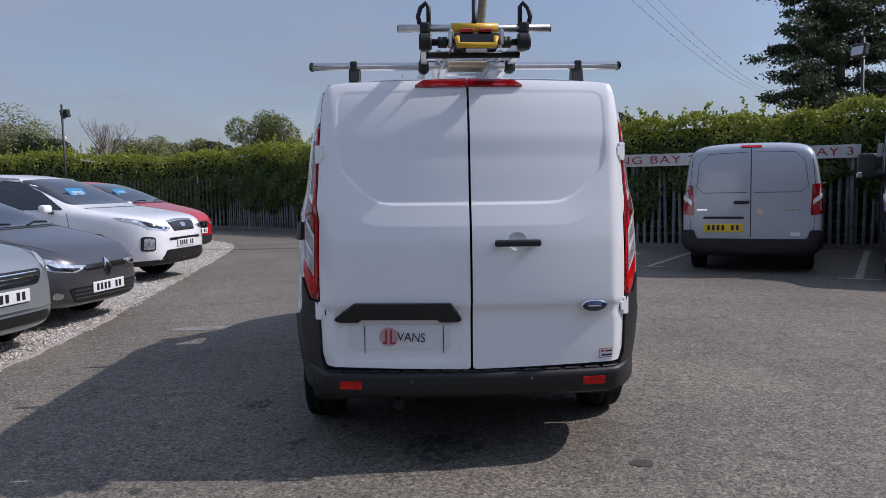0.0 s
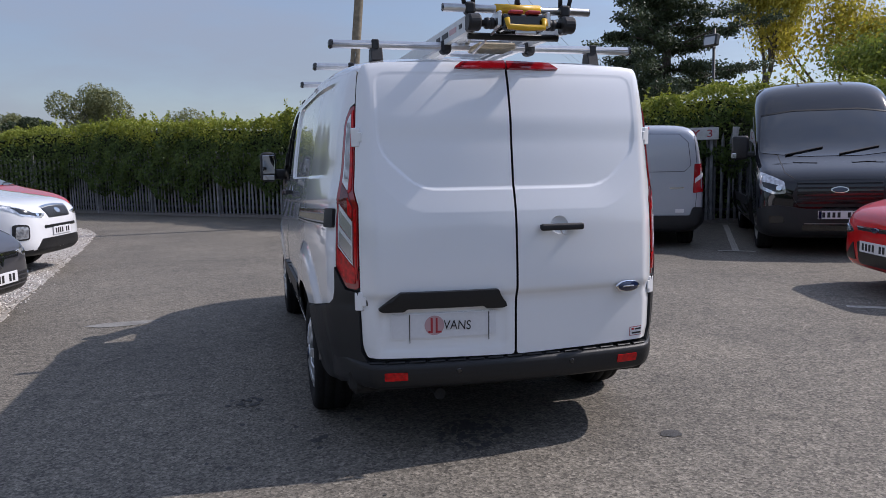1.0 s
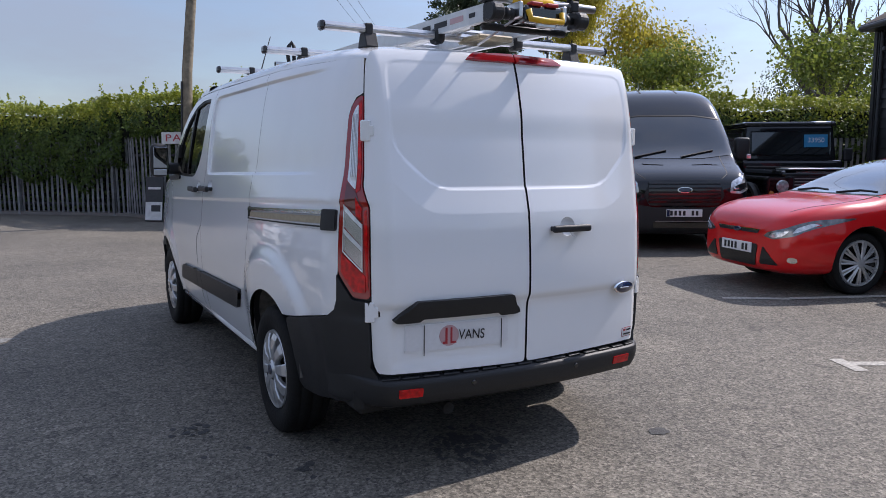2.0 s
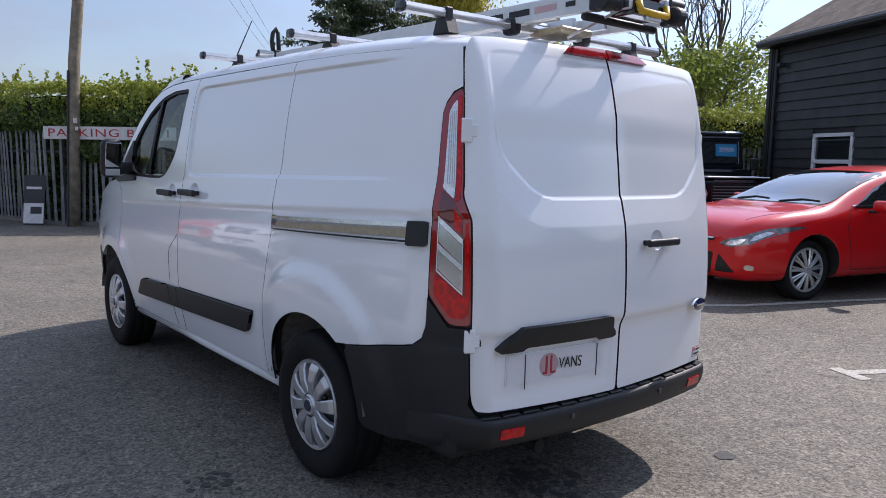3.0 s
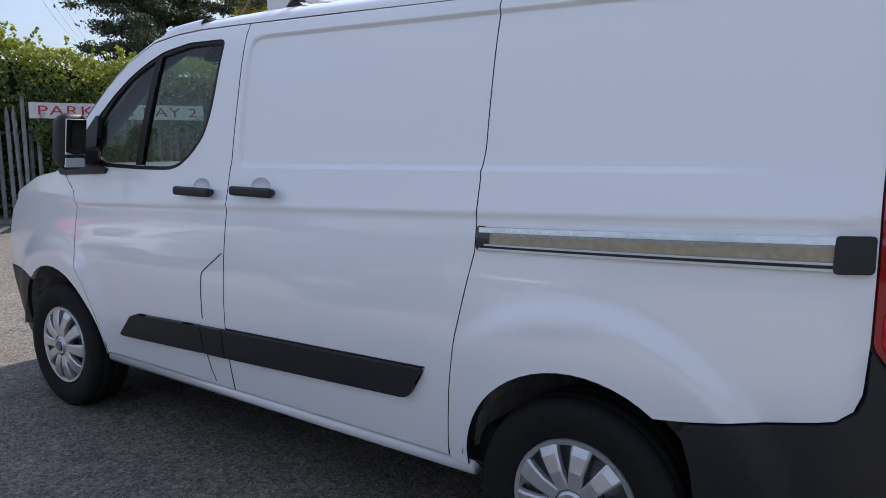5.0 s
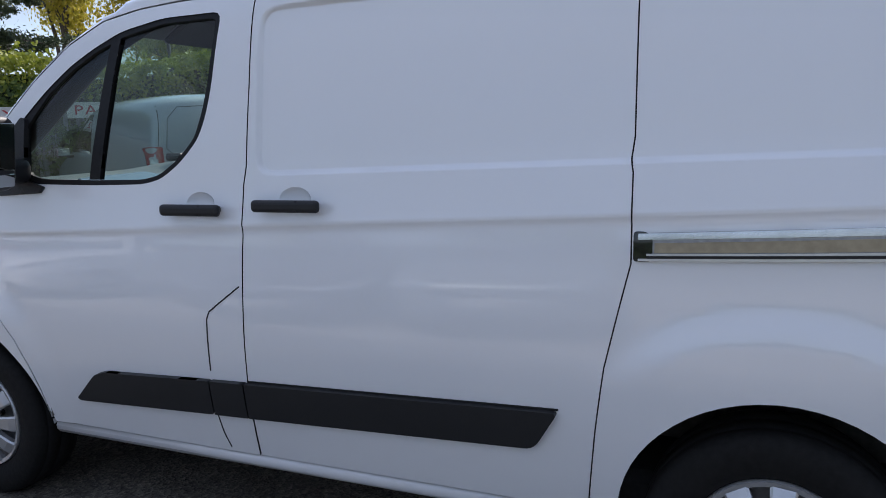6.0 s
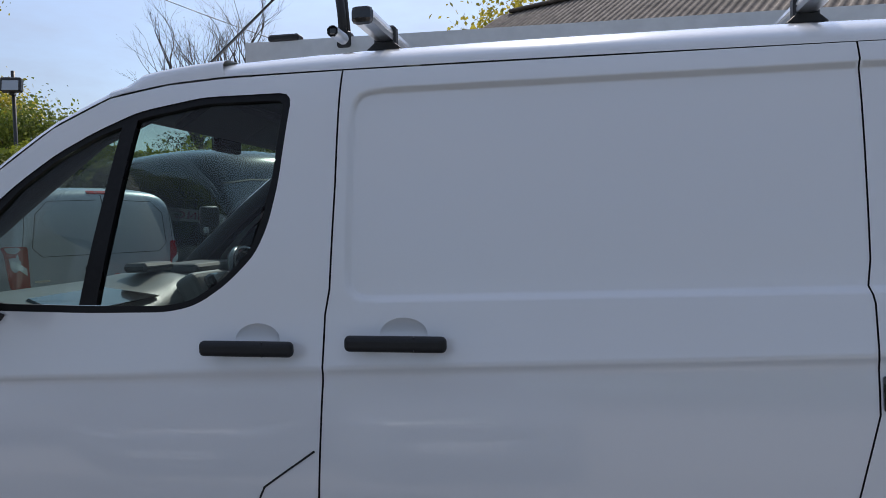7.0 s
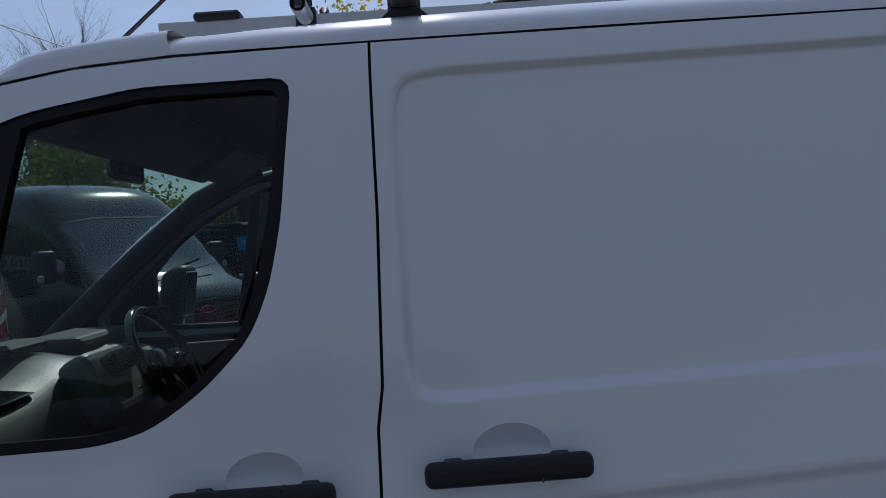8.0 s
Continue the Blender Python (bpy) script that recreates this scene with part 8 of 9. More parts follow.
c.both("quarter_window", [(-1.26, 1.15), (-1.26, 1.60), (-1.75, 1.56), (-1.9, 1.30), (-1.7, 1.18)], M_DARK_GLASS, r=0.03)
c.lay("windscreen", "F", [(-0.76, 1.20), (0.76, 1.20), (0.63, 1.575), (0.32, 1.60), (-0.32, 1.60), (-0.63, 1.575)], M_DARK_GLASS, r=0.05, label="tinted windscreen with a price card")
for s in ("R", "L"):
    c.line([(0.95, 1.08), (1.0, 0.9), (0.95, 0.42)], s)
    c.line([(-0.33, 1.13), (-0.36, 0.8), (-0.34, 0.40)], s)
    c.line([(0.95, 0.42), (-0.9, 0.40)], s)
c.line([(-0.74, 1.16), (-0.3, 1.25), (0.3, 1.25), (0.74, 1.16)], "T", 0.03, "scuttle")
c.fit_wheels(trim=spokes_bm(5, 1.0), w=0.235)
c.mirrors(0.72, 1.15, 0.93, M_WHITE)
c.pair("headlamp", "F", [(0.36, 0.83), (0.60, 0.86), (0.86, 1.01), (0.86, 0.95), (0.74, 0.82), (0.50, 0.775)], M_HEADLAMP, r=0.02, label="swept clear headlamp")
c.pair("lamp_inner", "F", [(0.44, 0.835), (0.60, 0.850), (0.78, 0.945), (0.74, 0.85), (0.52, 0.800)], M_GLOSS_BLACK, r=0.015, off=0.010)
c.pair("lamp_reflector", "F", [(0.55 + 0.028 * math.cos(a), 0.828 + 0.022 * math.sin(a)) for a in (2 * math.pi * i / 12 for i in range(12))], M_CHROME, off=0.014)
for x in np.linspace(-0.27, 0.27, 10):
    c.lay("grille_mesh", "F", [(x - 0.004, 0.78), (x + 0.004, 0.78), (x + 0.004, 0.895), (x - 0.004, 0.895)], M_STEEL, off=0.010, lip=0.003)
c.lay("grille", "F", [(-0.30, 0.77), (0.30, 0.77), (0.36, 0.90), (0.12, 0.915), (-0.12, 0.915), (-0.36, 0.90)], M_GRILLE, r=0.02, label="black mesh grille with chrome edge")
c.lay("grille_edge", "F", [(-0.36, 0.905), (-0.12, 0.92), (0.12, 0.92), (0.36, 0.905), (0.36, 0.925), (0.12, 0.942), (-0.12, 0.942), (-0.36, 0.925)], M_CHROME, off=0.012)
c.lay("badge", "F", [(0.07 * math.cos(a), 0.855 + 0.035 * math.sin(a)) for a in (2 * math.pi * i / 20 for i in range(20))], M_CHROME, off=0.016)
c.lay("lower_slot", "F", [(-0.45, 0.635), (0.45, 0.635), (0.45, 0.675), (-0.45, 0.675)], M_GRILLE, r=0.015)
c.lay("lower_grille", "F", [(-0.62, 0.36), (0.62, 0.36), (0.52, 0.50), (-0.52, 0.50)], M_GRILLE, r=0.03, off=0.010)
for o in c.pair("fog_surround", "F", [(0.70, 0.50), (0.83, 0.50), (0.82, 0.72), (0.69, 0.70)], M_BLACK_PLASTIC, r=0.04):
    pass
c.pair("fog_lamp", "F", [(0.715, 0.52), (0.81, 0.52), (0.80, 0.69), (0.705, 0.68)], M_HEADLAMP, r=0.03, off=0.014)
c.plate("F", 0.585, M_PLATE_WHITE)
c.price(0.22, 1.36, "\u00a39950")
for sx in (-1, 1):
    q = [(sx * 0.63, y, c.cast("T")(sx * 0.63, y).z + dz) for y, dz in ((0.05, 0.0), (0.0, 0.04), (-0.8, 0.05), (-1.7, 0.05), (-1.8, 0.0))]
    part("roof_rail", tube_bm(q, 0.018, 8), M_ALU, c.top, "silver roof rail", smooth=True)

# red crossover behind it
WH = [(1.30, 0.79, 0.345), (1.30, -0.79, 0.345), (-1.33, 0.79, 0.345), (-1.33, -0.79, 0.345)]
c = Car("red_crossover", "red crossover car with chrome grille on the gravel", "car", (-6.80, 12.7), 103, scaled(HATCH, 1.0, 0.99, 1.075, 0.03), M_RED_PAINT_DEEP, wheels=WH, lower_z=0.36)
hatch_glass(c, kz=1.075, dz=0.03)
c.fit_wheels(trim=spokes_bm(5, 1.0))
c.mirrors(0.52, 1.1, 0.90, M_RED_PAINT_DEEP)
c.pair("headlamp", "F", [(0.34, 0.70), (0.60, 0.74), (0.84, 0.87), (0.83, 0.80), (0.70, 0.68), (0.50, 0.65)], M_HEADLAMP, r=0.02)
c.lay("grille", "F", [(-0.26, 0.58), (0.26, 0.58), (0.33, 0.73), (-0.33, 0.73)], M_GRILLE, r=0.02)
c.lay("grille_bow", "F", [(-0.31, 0.725), (-0.18, 0.59), (0.18, 0.59), (0.31, 0.725), (0.24, 0.725), (0.13, 0.635), (-0.13, 0.635), (-0.24, 0.725)], M_CHROME, off=0.013)
c.lay("badge", "F", [(0.055 * math.cos(a), 0.685 + 0.055 * math.sin(a)) for a in (2 * math.pi * i / 20 for i in range(20))], M_CHROME, off=0.018)
c.lay("lower_grille", "F", [(-0.70, 0.30), (0.70, 0.30), (0.60, 0.44), (-0.60, 0.44)], M_BLACK_PLASTIC, r=0.03)
c.plate("F", 0.535, M_PLATE_WHITE)
c.price(0.30, 1.36, "\u00a37995")

# dark grey small hatchback
WH = [(1.22, 0.76, 0.31), (1.22, -0.76, 0.31), (-1.36, 0.76, 0.31), (-1.36, -0.76, 0.31)]
c = Car("grey_hatchback", "dark grey metallic small hatchback on the gravel", "car", (-5.50, 4.95), 103, scaled(HATCH, 0.93, 0.95, 0.98), M_GREY_PAINT, wheels=WH)
hatch_glass(c, kz=0.98, ky=0.93, wx=0.95)
c.fit_wheels(trim=spokes_bm(5, 1.0))
c.mirrors(0.48, 0.99, 0.86, M_GREY_PAINT)
c.pair("headlamp", "F", [(0.30, 0.64), (0.50, 0.655), (0.80, 0.80), (0.79, 0.72), (0.66, 0.605), (0.46, 0.575)], M_HEADLAMP, r=0.03, label="large clear headlamp")
c.pair("lamp_inner", "F", [(0.40, 0.615), (0.62, 0.64), (0.68, 0.69), (0.66, 0.62), (0.50, 0.59)], M_GLOSS_BLACK, r=0.02, off=0.010)
c.lay("grille", "F", [(-0.34, 0.585), (0.34, 0.585), (0.36, 0.645), (-0.36, 0.645)], M_GLOSS_BLACK, r=0.02)
c.lay("badge", "F", [(0, 0.50), (0.065, 0.595), (0, 0.69), (-0.065, 0.595)], M_CHROME, off=0.018, label="chrome diamond badge")
c.lay("badge_middle", "F", [(0, 0.55), (0.03, 0.595), (0, 0.64), (-0.03, 0.595)], M_GLOSS_BLACK, off=0.022)
c.lay("lower_grille", "F", [(-0.48, 0.27), (0.48, 0.27), (0.56, 0.43), (-0.56, 0.43)], M_GRILLE, r=0.04)
for z in (0.31, 0.35, 0.39):
    c.lay("grille_bar", "F", [(-0.5, z), (0.5, z), (0.5, z + 0.012), (-0.5, z + 0.012)], M_GREY_PAINT, off=0.012)
c.pair("fog_lamp", "F", [(0.60, 0.33), (0.67, 0.33), (0.67, 0.40), (0.60, 0.40)], M_CHROME, r=0.03, off=0.014)
c.plate("F", 0.40, M_PLATE_WHITE)

# pale grey small car, nose only in view
WH = [(1.25, 0.76, 0.31), (1.25, -0.76, 0.31), (-1.30, 0.76, 0.31), (-1.30, -0.76, 0.31)]
MINI = [(1.96, 0.28, 0.58, 0.66, 0.44, 0.42, 0.36), (1.90, 0.20, 0.72, 0.80, 0.64, 0.61, 0.50), (1.70, 0.18, 0.82, 0.90, 0.78, 0.75, 0.62)] + [(y * 0.9, zb, zm * 0.97 + 0.03, zt * 0.97 + 0.03, wm * 0.945, wb * 0.945, wt * 0.97) for y, zb, zm, zt, wm, wb, wt in HATCH[3:]]
c = Car("pale_hatchback", "pale grey rounded small hatchback on the gravel", "car", (-5.53, 3.12), 103, MINI, M_SILVER_BLUE, wheels=WH)
hatch_glass(c, kz=0.97, dz=0.03, ky=0.9, wx=0.95)
c.fit_wheels(trim=spokes_bm(5, 1.0))
c.mirrors(0.45, 1.0, 0.86, M_SILVER_BLUE)
c.lay("upper_grille", "F", [(-0.40, 0.60), (0.40, 0.60), (0.46, 0.73), (-0.46, 0.73)], M_GRILLE, r=0.05, label="black slatted grille")
c.lay("lower_grille", "F", [(-0.55, 0.27), (0.55, 0.27), (0.52, 0.36), (-0.52, 0.36)], M_GRILLE, r=0.03)
for z in (0.63, 0.665, 0.70):
    c.lay("grille_bar", "F", [(-0.40, z), (0.40, z), (0.40, z + 0.01), (-0.40, z + 0.01)], M_CHROME, off=0.012)
c.lay("bumper_strip", "F", [(-0.62, 0.385), (0.62, 0.385), (0.62, 0.40), (-0.62, 0.40)], M_CHROME, off=0.008)
c.pair("headlamp", "F", [(0.61 + 0.12 * math.cos(a), 0.77 + 0.09 * math.sin(a)) for a in (2 * math.pi * i / 18 for i in range(18))], M_HEADLAMP, off=0.012)
c.plate("F", 0.52, M_PLATE_WHITE)

# silver-grey small van, tail to the camera
COMBO = [(2.20, 0.30, 0.62, 0.72, 0.70, 0.66, 0.55), (2.12, 0.24, 0.80, 0.90, 0.84, 0.80, 0.66), (1.80, 0.22, 0.94, 1.02, 0.91, 0.88, 0.74), (1.35, 0.22, 1.02, 1.12, 0.92, 0.90, 0.78), (1.05, 0.22, 1.06, 1.24, 0.92, 0.90, 0.80),
         (0.70, 0.22, 1.08, 1.55, 0.925, 0.90, 0.79), (0.35, 0.22, 1.09, 1.74, 0.925, 0.90, 0.78), (-0.1, 0.22, 1.10, 1.80, 0.925, 0.905, 0.80), (-1.2, 0.22, 1.10, 1.81, 0.925, 0.905, 0.80), (-1.80, 0.24, 1.10, 1.80, 0.92, 0.90, 0.79),
         (-2.02, 0.26, 1.10, 1.77, 0.91, 0.885, 0.785), (-2.10, 0.28, 1.08, 1.70, 0.89, 0.86, 0.765), (-2.14, 0.30, 1.04, 1.55, 0.86, 0.83, 0.74)]
WH = [(1.30, 0.81, 0.33), (1.30, -0.81, 0.33), (-1.42, 0.81, 0.33), (-1.42, -0.81, 0.33)]
c = Car("small_van", "silver-grey small van with yellow rear plate in a bay", "van", (5.64, 9.13), 26, COMBO, M_SILVER_PAINT, wheels=WH)
c.fit_wheels()
c.line([(0, 0.50), (0, 1.76)], "B", 0.012)
for sx in (-1, 1):
    c.lay("pressed_panel", "B", [(sx * x, z) for x, z in ((0.05, 1.12), (0.62, 1.12), (0.70, 1.20), (0.66, 1.52), (0.54, 1.64), (0.05, 1.655))], M_SILVER_PAINT, off=0.007, lip=0.008, r=0.06)
    # thin dark outline drawn for the soft shading at the pressing's edge
    c.line([(sx * x, z) for x, z in ((0.05, 1.113), (0.62, 1.113), (0.708, 1.20), (0.668, 1.525), (0.545, 1.648), (0.05, 1.663))], "B", 0.006, "pressed_line")
    c.line([(sx * x, z) for x, z in ((0.77, 0.50), (0.795, 0.80), (0.80, 1.12), (0.75, 1.66))], "B", 0.006)
c.lay("brake_lamp", "B", [(-0.13, 1.725), (0.13, 1.725), (0.13, 1.75), (-0.13, 1.75)], M_RED_LENS, off=0.012)
for o in c.pair("tail_lamp", "B", [(0.74, 0.80), (0.885, 0.82), (0.875, 1.22), (0.755, 1.22)], M_RED_LENS_DARK, r=0.02, off=0.014, label="red tail lamp with clear band"):
    pass
c.pair("tail_lamp_lens", "B", [(0.765, 0.94), (0.865, 1.03), (0.862, 1.09), (0.768, 1.01)], M_CLEAR_LENS, off=0.020)
c.lay("rear_bumper", "B", [(-0.86, 0.28), (0.86, 0.28), (0.87, 0.60), (0.74, 0.60), (0.70, 0.48), (-0.70, 0.48), (-0.74, 0.60), (-0.87, 0.60)], M_BLACK_PLASTIC, r=0.03, off=0.045, lip=0.06, label="black rear bumper")
c.lay("plate_recess", "B", [(-0.66, 0.55), (-0.06, 0.55), (-0.08, 0.78), (-0.62, 0.78)], M_SILVER_PAINT, off=0.006, r=0.02)
c.lay("plate_shade", "B", [(-0.62, 0.755), (-0.08, 0.755), (-0.09, 0.785), (-0.60, 0.785)], M_BLACK_PLASTIC, off=0.022)
c.plate("B", 0.63, M_PLATE_YELLOW, x=-0.35)
hp = c.cast("B")(-0.12, 0.98)
part("door_handle", box_bm(-0.12, hp.y - 0.025, 0.98, 0.20, 0.035, 0.045, 0.014, seg=2), M_BLACK_PLASTIC, c.top)
c.lay("badge", "B", [(0.12 + 0.05 * math.cos(a), 0.86 + 0.05 * math.sin(a)) for a in (2 * math.pi * i / 20 for i in range(20))], M_CHROME, off=0.012)
c.lay("sticker", "B", [(0.50, 0.52), (0.62, 0.52), (0.62, 0.57), (0.50, 0.57)], M_PLATE_WHITE, off=0.006)
c.lay("name_bar", "B", [(-0.70, 0.87), (-0.56, 0.87), (-0.56, 0.89), (-0.70, 0.89)], M_CHROME, off=0.006)
c.lay("name_bar", "B", [(0.42, 0.87), (0.62, 0.87), (0.62, 0.885), (0.42, 0.885)], M_CHROME, off=0.006)
c.both("front_window", [(1.02, 1.16), (0.62, 1.46), (0.40, 1.62), (0.02, 1.64), (0.02, 1.14)], M_DARK_GLASS, r=0.03)
c.lay("windscreen", "F", [(-0.76, 1.22), (0.76, 1.22), (0.64, 1.64), (-0.64, 1.64)], M_DARK_GLASS, r=0.05)
c.mirrors(0.85, 1.16, 0.92, M_BLACK_PLASTIC)
c.top.matrix_world = c.top.matrix_world @ Matrix.Scale(1.06, 4)

# near-black large van, nose to the camera
BIG = [(2.82, 0.40, 0.80, 0.92, 0.78, 0.76, 0.66), (2.79, 0.30, 0.94, 1.06, 0.93, 0.90, 0.78), (2.62, 0.26, 1.10, 1.19, 1.01, 0.98, 0.86), (2.30, 0.25, 1.20, 1.31, 1.025, 1.00, 0.90), (2.04, 0.25, 1.26, 1.45, 1.03, 1.00, 0.95),
       (1.76, 0.25, 1.30, 1.80, 1.035, 1.01, 0.95), (1.42, 0.25, 1.32, 2.16, 1.035, 1.01, 0.94), (1.14, 0.25, 1.34, 2.40, 1.035, 1.01, 0.93), (0.84, 0.25, 1.35, 2.52, 1.035, 1.01, 0.92), (0.2, 0.25, 1.36, 2.57, 1.035, 1.01, 0.90),
       (-1.0, 0.25, 1.36, 2.58, 1.035, 1.01, 0.90), (-2.4, 0.25, 1.36, 2.57, 1.035, 1.01, 0.90), (-2.70, 0.28, 1.34, 2.50, 1.02, 0.99, 0.88), (-2.76, 0.34, 1.27, 2.32, 0.99, 0.96, 0.86)]
WH = [(1.76, 0.92, 0.345), (1.76, -0.92, 0.345), (-1.55, 0.92, 0.345), (-1.55, -0.92, 0.345)]
c = Car("large_van", "near-black high-roofed panel van with a slatted grille", "van", (7.98, 7.45), 212, BIG, M_NAVY_PAINT, wheels=WH)
c.fit_wheels(w=0.225)
c.lay("windscreen", "F", [(-0.93, 1.43), (-0.40, 1.37), (0.40, 1.37), (0.93, 1.43), (0.875, 1.97), (0.45, 2.03), (-0.45, 2.03), (-0.875, 1.97)], M_DARK_GLASS, r=0.05, label="large tinted windscreen")
c.lay("sun_band", "F", [(-0.875, 1.985), (-0.45, 2.045), (0.45, 2.045), (0.875, 1.985), (0.87, 2.005), (0.44, 2.065), (-0.44, 2.065), (-0.87, 2.005)], M_SEAL_SHADE, off=0.004)
c.both("front_window", [(1.95, 1.40), (1.50, 1.75), (1.20, 2.00), (0.62, 2.00), (0.62, 1.36), (1.2, 1.34)], M_DARK_GLASS, r=0.03)
c.lay("front_bumper", "F", [(-0.96, 0.28), (0.96, 0.28), (0.985, 0.66), (0.80, 0.72), (0.40, 0.66), (-0.40, 0.66), (-0.80, 0.72), (-0.985, 0.66)], M_BLACK_PLASTIC, r=0.04, off=0.03, lip=0.05, label="black plastic front bumper")
c.lay("grille", "F", [(-0.50, 0.69), (0.50, 0.69), (0.585, 0.84), (0.50, 1.03), (0.42, 1.045), (-0.42, 1.045), (-0.50, 1.03), (-0.585, 0.84)], M_GRILLE, r=0.03, off=0.018, lip=0.03, label="black slatted grille")
for z in (0.73, 0.785, 0.84, 0.895, 0.95, 1.0):
    c.lay("grille_slat", "F", [(-0.52, z), (0.52, z), (0.52, z + 0.030), (-0.52, z + 0.030)], M_GLOSS_BLACK, off=0.034)
c.lay("badge", "F", [(0.11 * math.cos(a), 0.915 + 0.043 * math.sin(a)) for a in (2 * math.pi * i / 24 for i in range(24))], M_CHROME, off=0.042)
c.lay("badge_middle", "F", [(0.095 * math.cos(a), 0.915 + 0.032 * math.sin(a)) for a in (2 * math.pi * i / 24 for i in range(24))], M_BADGE, off=0.047)
c.pair("headlamp", "F", [(0.66, 0.87), (0.82, 0.86), (0.965, 0.93), (0.985, 1.13), (0.95, 1.16), (0.68, 1.03)], M_HEADLAMP, r=0.03, off=0.012, label="clear wedge headlamp")
c.pair("lamp_inner", "F", [(0.70, 0.90), (0.80, 0.895), (0.93, 0.96), (0.94, 1.03), (0.72, 0.97)], M_GLOSS_BLACK, r=0.02, off=0.016)
c.pair("lamp_reflector", "F", [(0.75 + 0.035 * math.cos(a), 0.945 + 0.035 * math.sin(a)) for a in (2 * math.pi * i / 14 for i in range(14))], M_CHROME, off=0.020)
c.pair("fog_slot", "F", [(0.66, 0.47), (0.86, 0.47), (0.86, 0.57), (0.70, 0.57)], M_GLOSS_BLACK, r=0.03, off=0.036)
c.lay("lower_slot", "F", [(-0.45, 0.37), (0.45, 0.37), (0.45, 0.45), (-0.45, 0.45)], M_GLOSS_BLACK, r=0.03, off=0.036)
c.lay("lower_strip", "F", [(-0.42, 0.455), (0.42, 0.455), (0.42, 0.465), (-0.42, 0.465)], M_STEEL, off=0.04)
c.plate("F", 0.58, M_PLATE_WHITE, flag=True).matrix_local = pose(0, 0.035, 0)
c.pair("bonnet_vent", "F", [(0.22, 1.275), (0.52, 1.285), (0.52, 1.305), (0.22, 1.295)], M_GLOSS_BLACK, off=0.008)
for sx in (-1, 1):
    c.line([(sx * 0.70, 1.40), (sx * 0.66, 1.15), (sx * 0.55, 1.07)], "F", 0.010)
    c.line([(sx * 0.30, 1.0), (sx * 0.28, 0.2), (sx * 0.28, -2.2)], "T", 0.03, "roof_rib")
    bm = bmesh.new()
    add_box(bm, sx * 1.18, 1.72, 1.52, 0.24, 0.14, 0.36, 0.05, seg=3)
    h = part("door_mirror", bm, M_BLACK_PLASTIC, c.top, "large black door mirror", smooth=True)
    part("mirror_lamp", box_bm(sx * 1.27, 1.79, 1.40, 0.07, 0.03, 0.08, 0.01), M_HEADLAMP, h)
    part("mirror_arm", box_bm(sx * 1.03, 1.74, 1.42, 0.16, 0.08, 0.08, 0.02), M_BLACK_PLASTIC, h)
for x0, x1 in ((-0.10, -0.62), (0.60, 0.10)):
    q = [c.cast("F")(x, z) + Vector((0, 0.03, 0.0)) for x, z in ((x0, 1.40), ((x0 + x1) / 2, 1.45), (x1, 1.50))]
    part("wiper", tube_bm(q, 0.012, 5), M_BLACK_PLASTIC, c.top)
part("aerial", tube_bm([(0.3, 0.9, 2.5), (0.3, 0.8, 2.65)], 0.006, 6), M_GLOSS_BLACK, c.top)
for s in ("R", "L"):
    c.line([(0.55, 2.1), (0.55, 1.3), (0.58, 0.5)], s)
    c.line([(-0.7, 2.2), (-0.7, 0.45)], s)
    c.lay("side_strip", s, [(1.2, 0.62), (-1.1, 0.60), (-1.1, 0.74), (1.2, 0.76)], M_BLACK_PLASTIC, off=0.012)

# black boxy off-roader
c = thing("off_roader", "black boxy off-roader with a blue price card", "car", at=pose(10.12, 6.37, 0, 0, 0, -212))
bodyo = bmesh.new()
add_box(bodyo, 0, -0.55, 0.98, 1.70, 3.1, 0.70, 0.05, seg=2)
add_box(bodyo, 0, 1.52, 0.90, 1.24, 1.15, 0.56, 0.06, seg=2)
part("body", bodyo, M_NAVY_PAINT, c, "gloss black body")
bmo = bmesh.new()
vs = add_box(bmo, 0, -0.60, 1.62, 1.60, 2.9, 0.62, 0.05, seg=2)
for v in vs:
    if v.co.z > 1.6:
        v.co.x *= 0.93
        v.co.y = -0.60 + (v.co.y + 0.60) * 0.965
part("cabin", bmo, M_NAVY_PAINT, c)
part("roof", box_bm(0, -0.62, 1.95, 1.56, 2.86, 0.08, 0.03, seg=2), M_GLOSS_BLACK, c)
part("roof_vent", box_bm(-0.55, 0.72, 1.97, 0.30, 0.20, 0.06, 0.02), M_ALU, c)
part("windscreen", box_bm(0, 0.835, 1.62, 1.36, 0.02, 0.42, 0.02, m=Matrix.Rotation(radians(7), 4, "X")), M_DARK_GLASS, c, "flat upright windscreen")
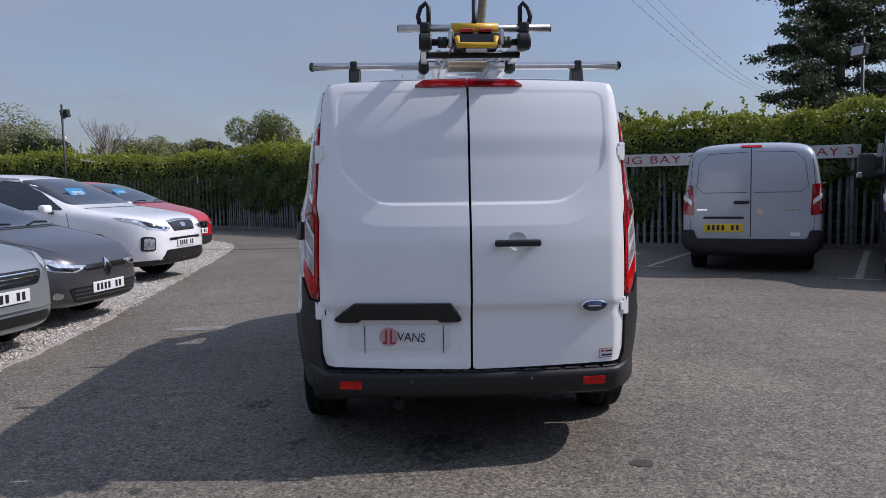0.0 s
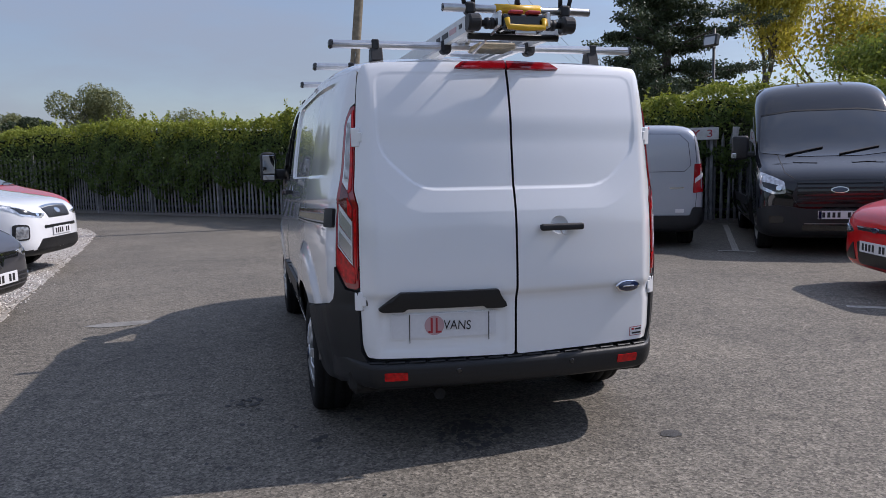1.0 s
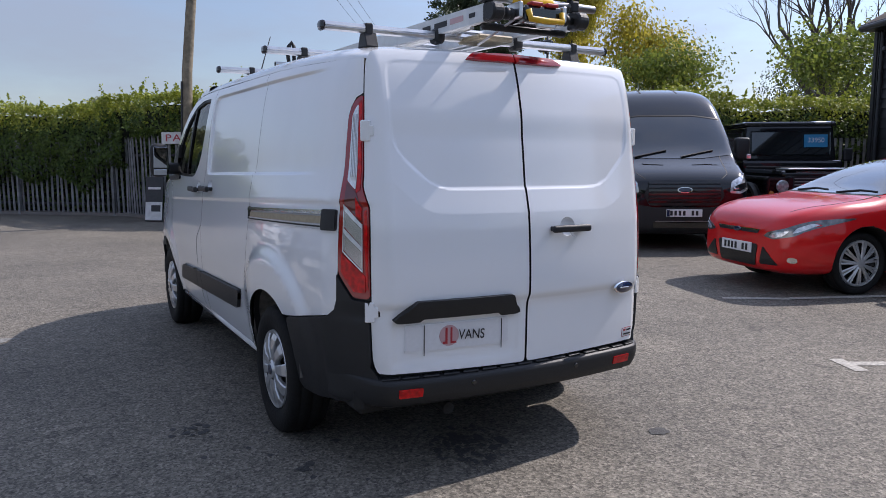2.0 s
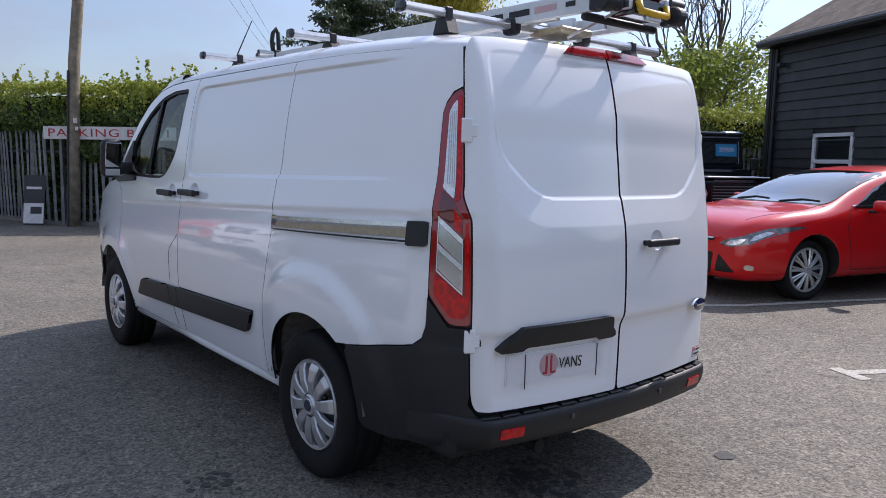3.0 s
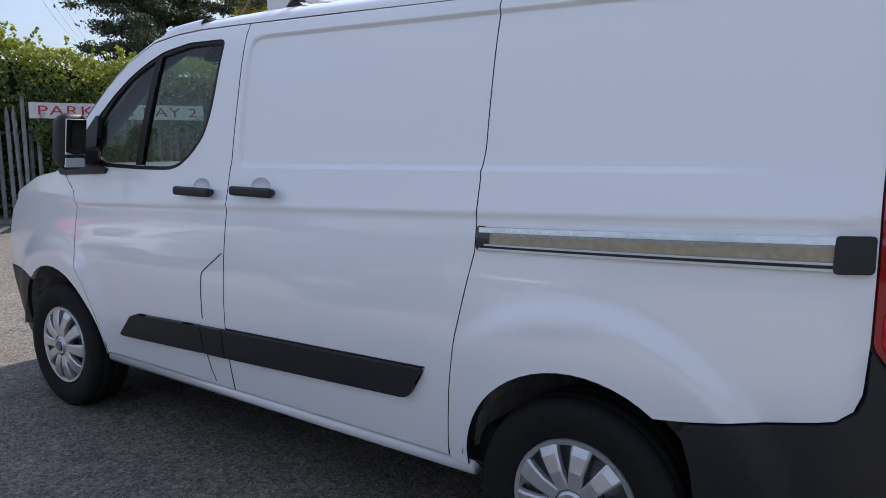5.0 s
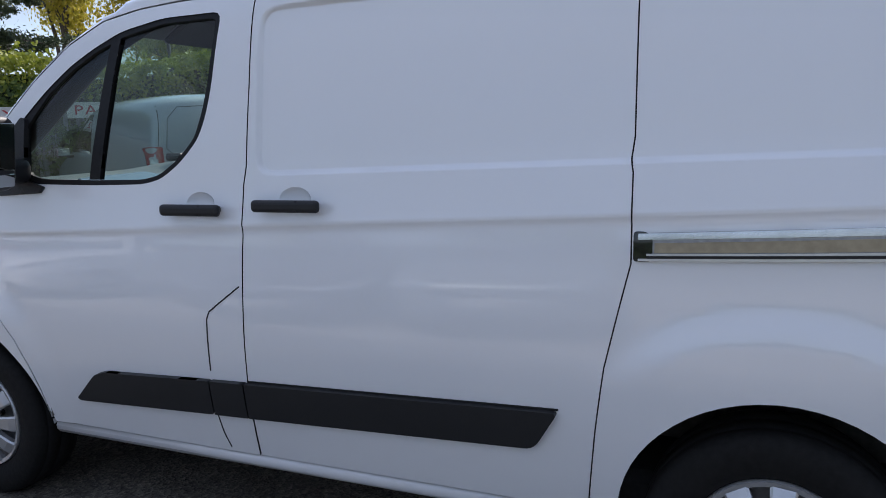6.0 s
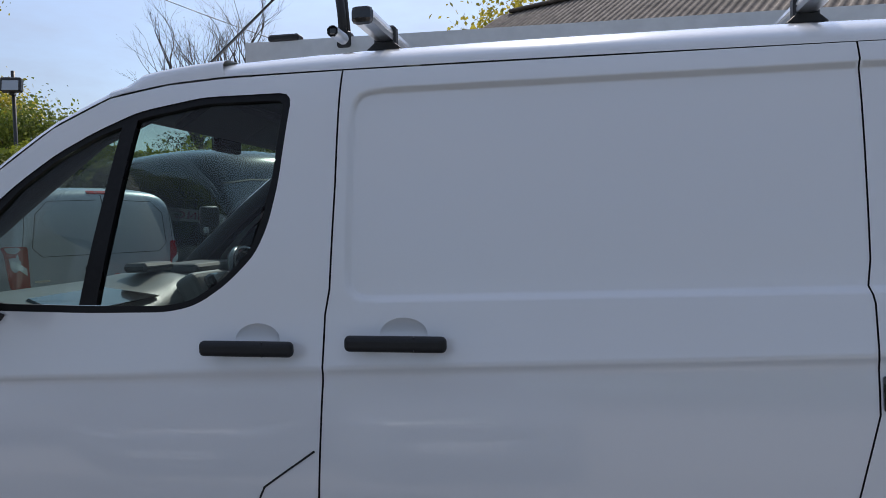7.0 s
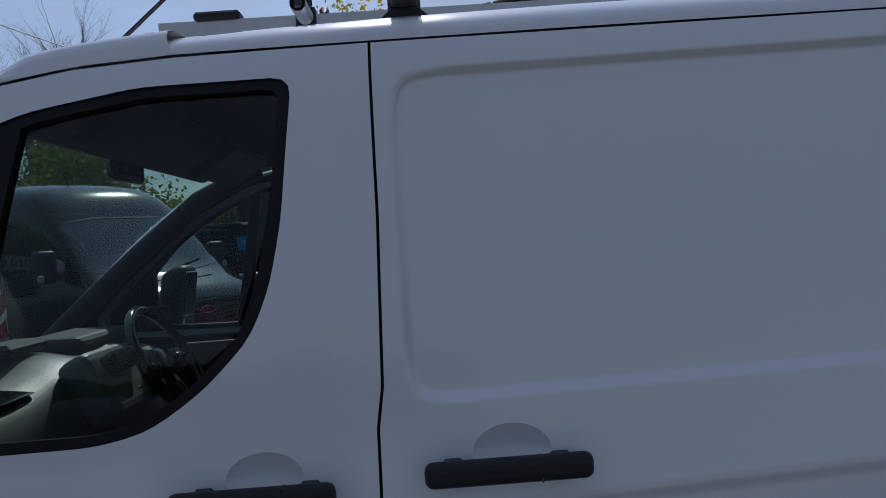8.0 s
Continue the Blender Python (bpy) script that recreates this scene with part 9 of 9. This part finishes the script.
for sx in (-1, 1):
    part("wing", box_bm(sx * 0.70, 1.52, 0.90, 0.30, 1.15, 0.36, 0.05, seg=2), M_NAVY_PAINT, c)
    arch = bmesh.new()
    add_tube(arch, [(sx * 0.86, 1.35 + 0.50 * math.cos(a), 0.42 + 0.50 * math.sin(a)) for a in np.linspace(0.1, math.pi - 0.1, 12)], 0.06, 6)
    part("arch_flare", arch, M_BLACK_PLASTIC, c)
    for wy in (1.35, -1.25):
        wheel(c, pose(sx * 0.76, wy, 0.40), r=0.40, w=0.25, trim=spokes_bm(5, 1.0), flip=sx < 0, badge=False)
    b2 = bmesh.new()
    add_lathe(b2, [(0.0, 0.02), (0.085, 0.015), (0.10, 0.0)], 20)
    bmesh.ops.rotate(b2, verts=b2.verts, matrix=Matrix.Rotation(radians(90), 3, "Z"))
    part("headlamp", b2, M_HEADLAMP, c, "round headlamp").matrix_local = pose(sx * 0.60, 2.10, 0.93)
    part("lamp_panel", box_bm(sx * 0.66, 2.085, 0.92, 0.36, 0.02, 0.34, 0.02), M_GLOSS_BLACK, c)
    b2 = bmesh.new()
    add_lathe(b2, [(0.0, 0.02), (0.035, 0.015), (0.04, 0.0)], 14)
    bmesh.ops.rotate(b2, verts=b2.verts, matrix=Matrix.Rotation(radians(90), 3, "Z"))
    part("indicator", b2, M_AMBER, c).matrix_local = pose(sx * 0.77, 2.10, 0.82)
    part("door_mirror", box_bm(sx * 0.98, 0.85, 1.42, 0.16, 0.06, 0.22, 0.03, seg=2), M_BLACK_PLASTIC, c)
    part("side_window", box_bm(sx * 0.775, 0.20, 1.62, 0.03, 0.85, 0.40, 0.02, m=Matrix.Rotation(radians(sx * -5), 4, "Y")), M_DARK_GLASS, c)
    part("side_window", box_bm(sx * 0.775, -1.1, 1.62, 0.03, 1.2, 0.36, 0.02, m=Matrix.Rotation(radians(sx * -5), 4, "Y")), M_DARK_GLASS, c)
part("grille", box_bm(0, 2.09, 0.93, 0.90, 0.03, 0.36, 0.02), M_GRILLE, c)
for i in range(6):
    part("grille_bar", box_bm(0, 2.11, 0.80 + i * 0.05, 0.84, 0.02, 0.018, 0.004), M_STEEL, c)
part("front_bumper", box_bm(0, 2.22, 0.58, 1.70, 0.18, 0.16, 0.03, seg=2), M_BLACK_PLASTIC, c)
part("winch_guard", box_bm(0, 1.9, 1.20, 1.1, 0.5, 0.03, 0.01), M_ALU, c, "pale chequer plate on the bonnet")
part("bonnet_letters", box_bm(0.05, 2.075, 1.145, 0.70, 0.02, 0.035, 0.004), M_STEEL, c)
card = part("price_card", box_bm(-0.42, 0.862, 1.66, 0.40, 0.008, 0.22, 0.002, m=Matrix.Rotation(radians(7), 4, "X")), M_BLUE_CARD, c, "blue price card with white figures")
cu = bpy.data.curves.new("figures", "FONT")
cu.body, cu.size, cu.align_x, cu.align_y = "33950", 0.115, "CENTER", "CENTER"
tmp = new("figures_curve", cu)
bpy.context.view_layer.update()
me = bpy.data.meshes.new_from_object(tmp.evaluated_get(bpy.context.evaluated_depsgraph_get()))
bpy.data.objects.remove(tmp)
me.materials.clear()
me.materials.append(M_PLATE_WHITE)
fo = new("figures", me)
fo.parent = card
fo.matrix_local = pose(-0.42, 0.872, 1.67, 90, 0, 180)
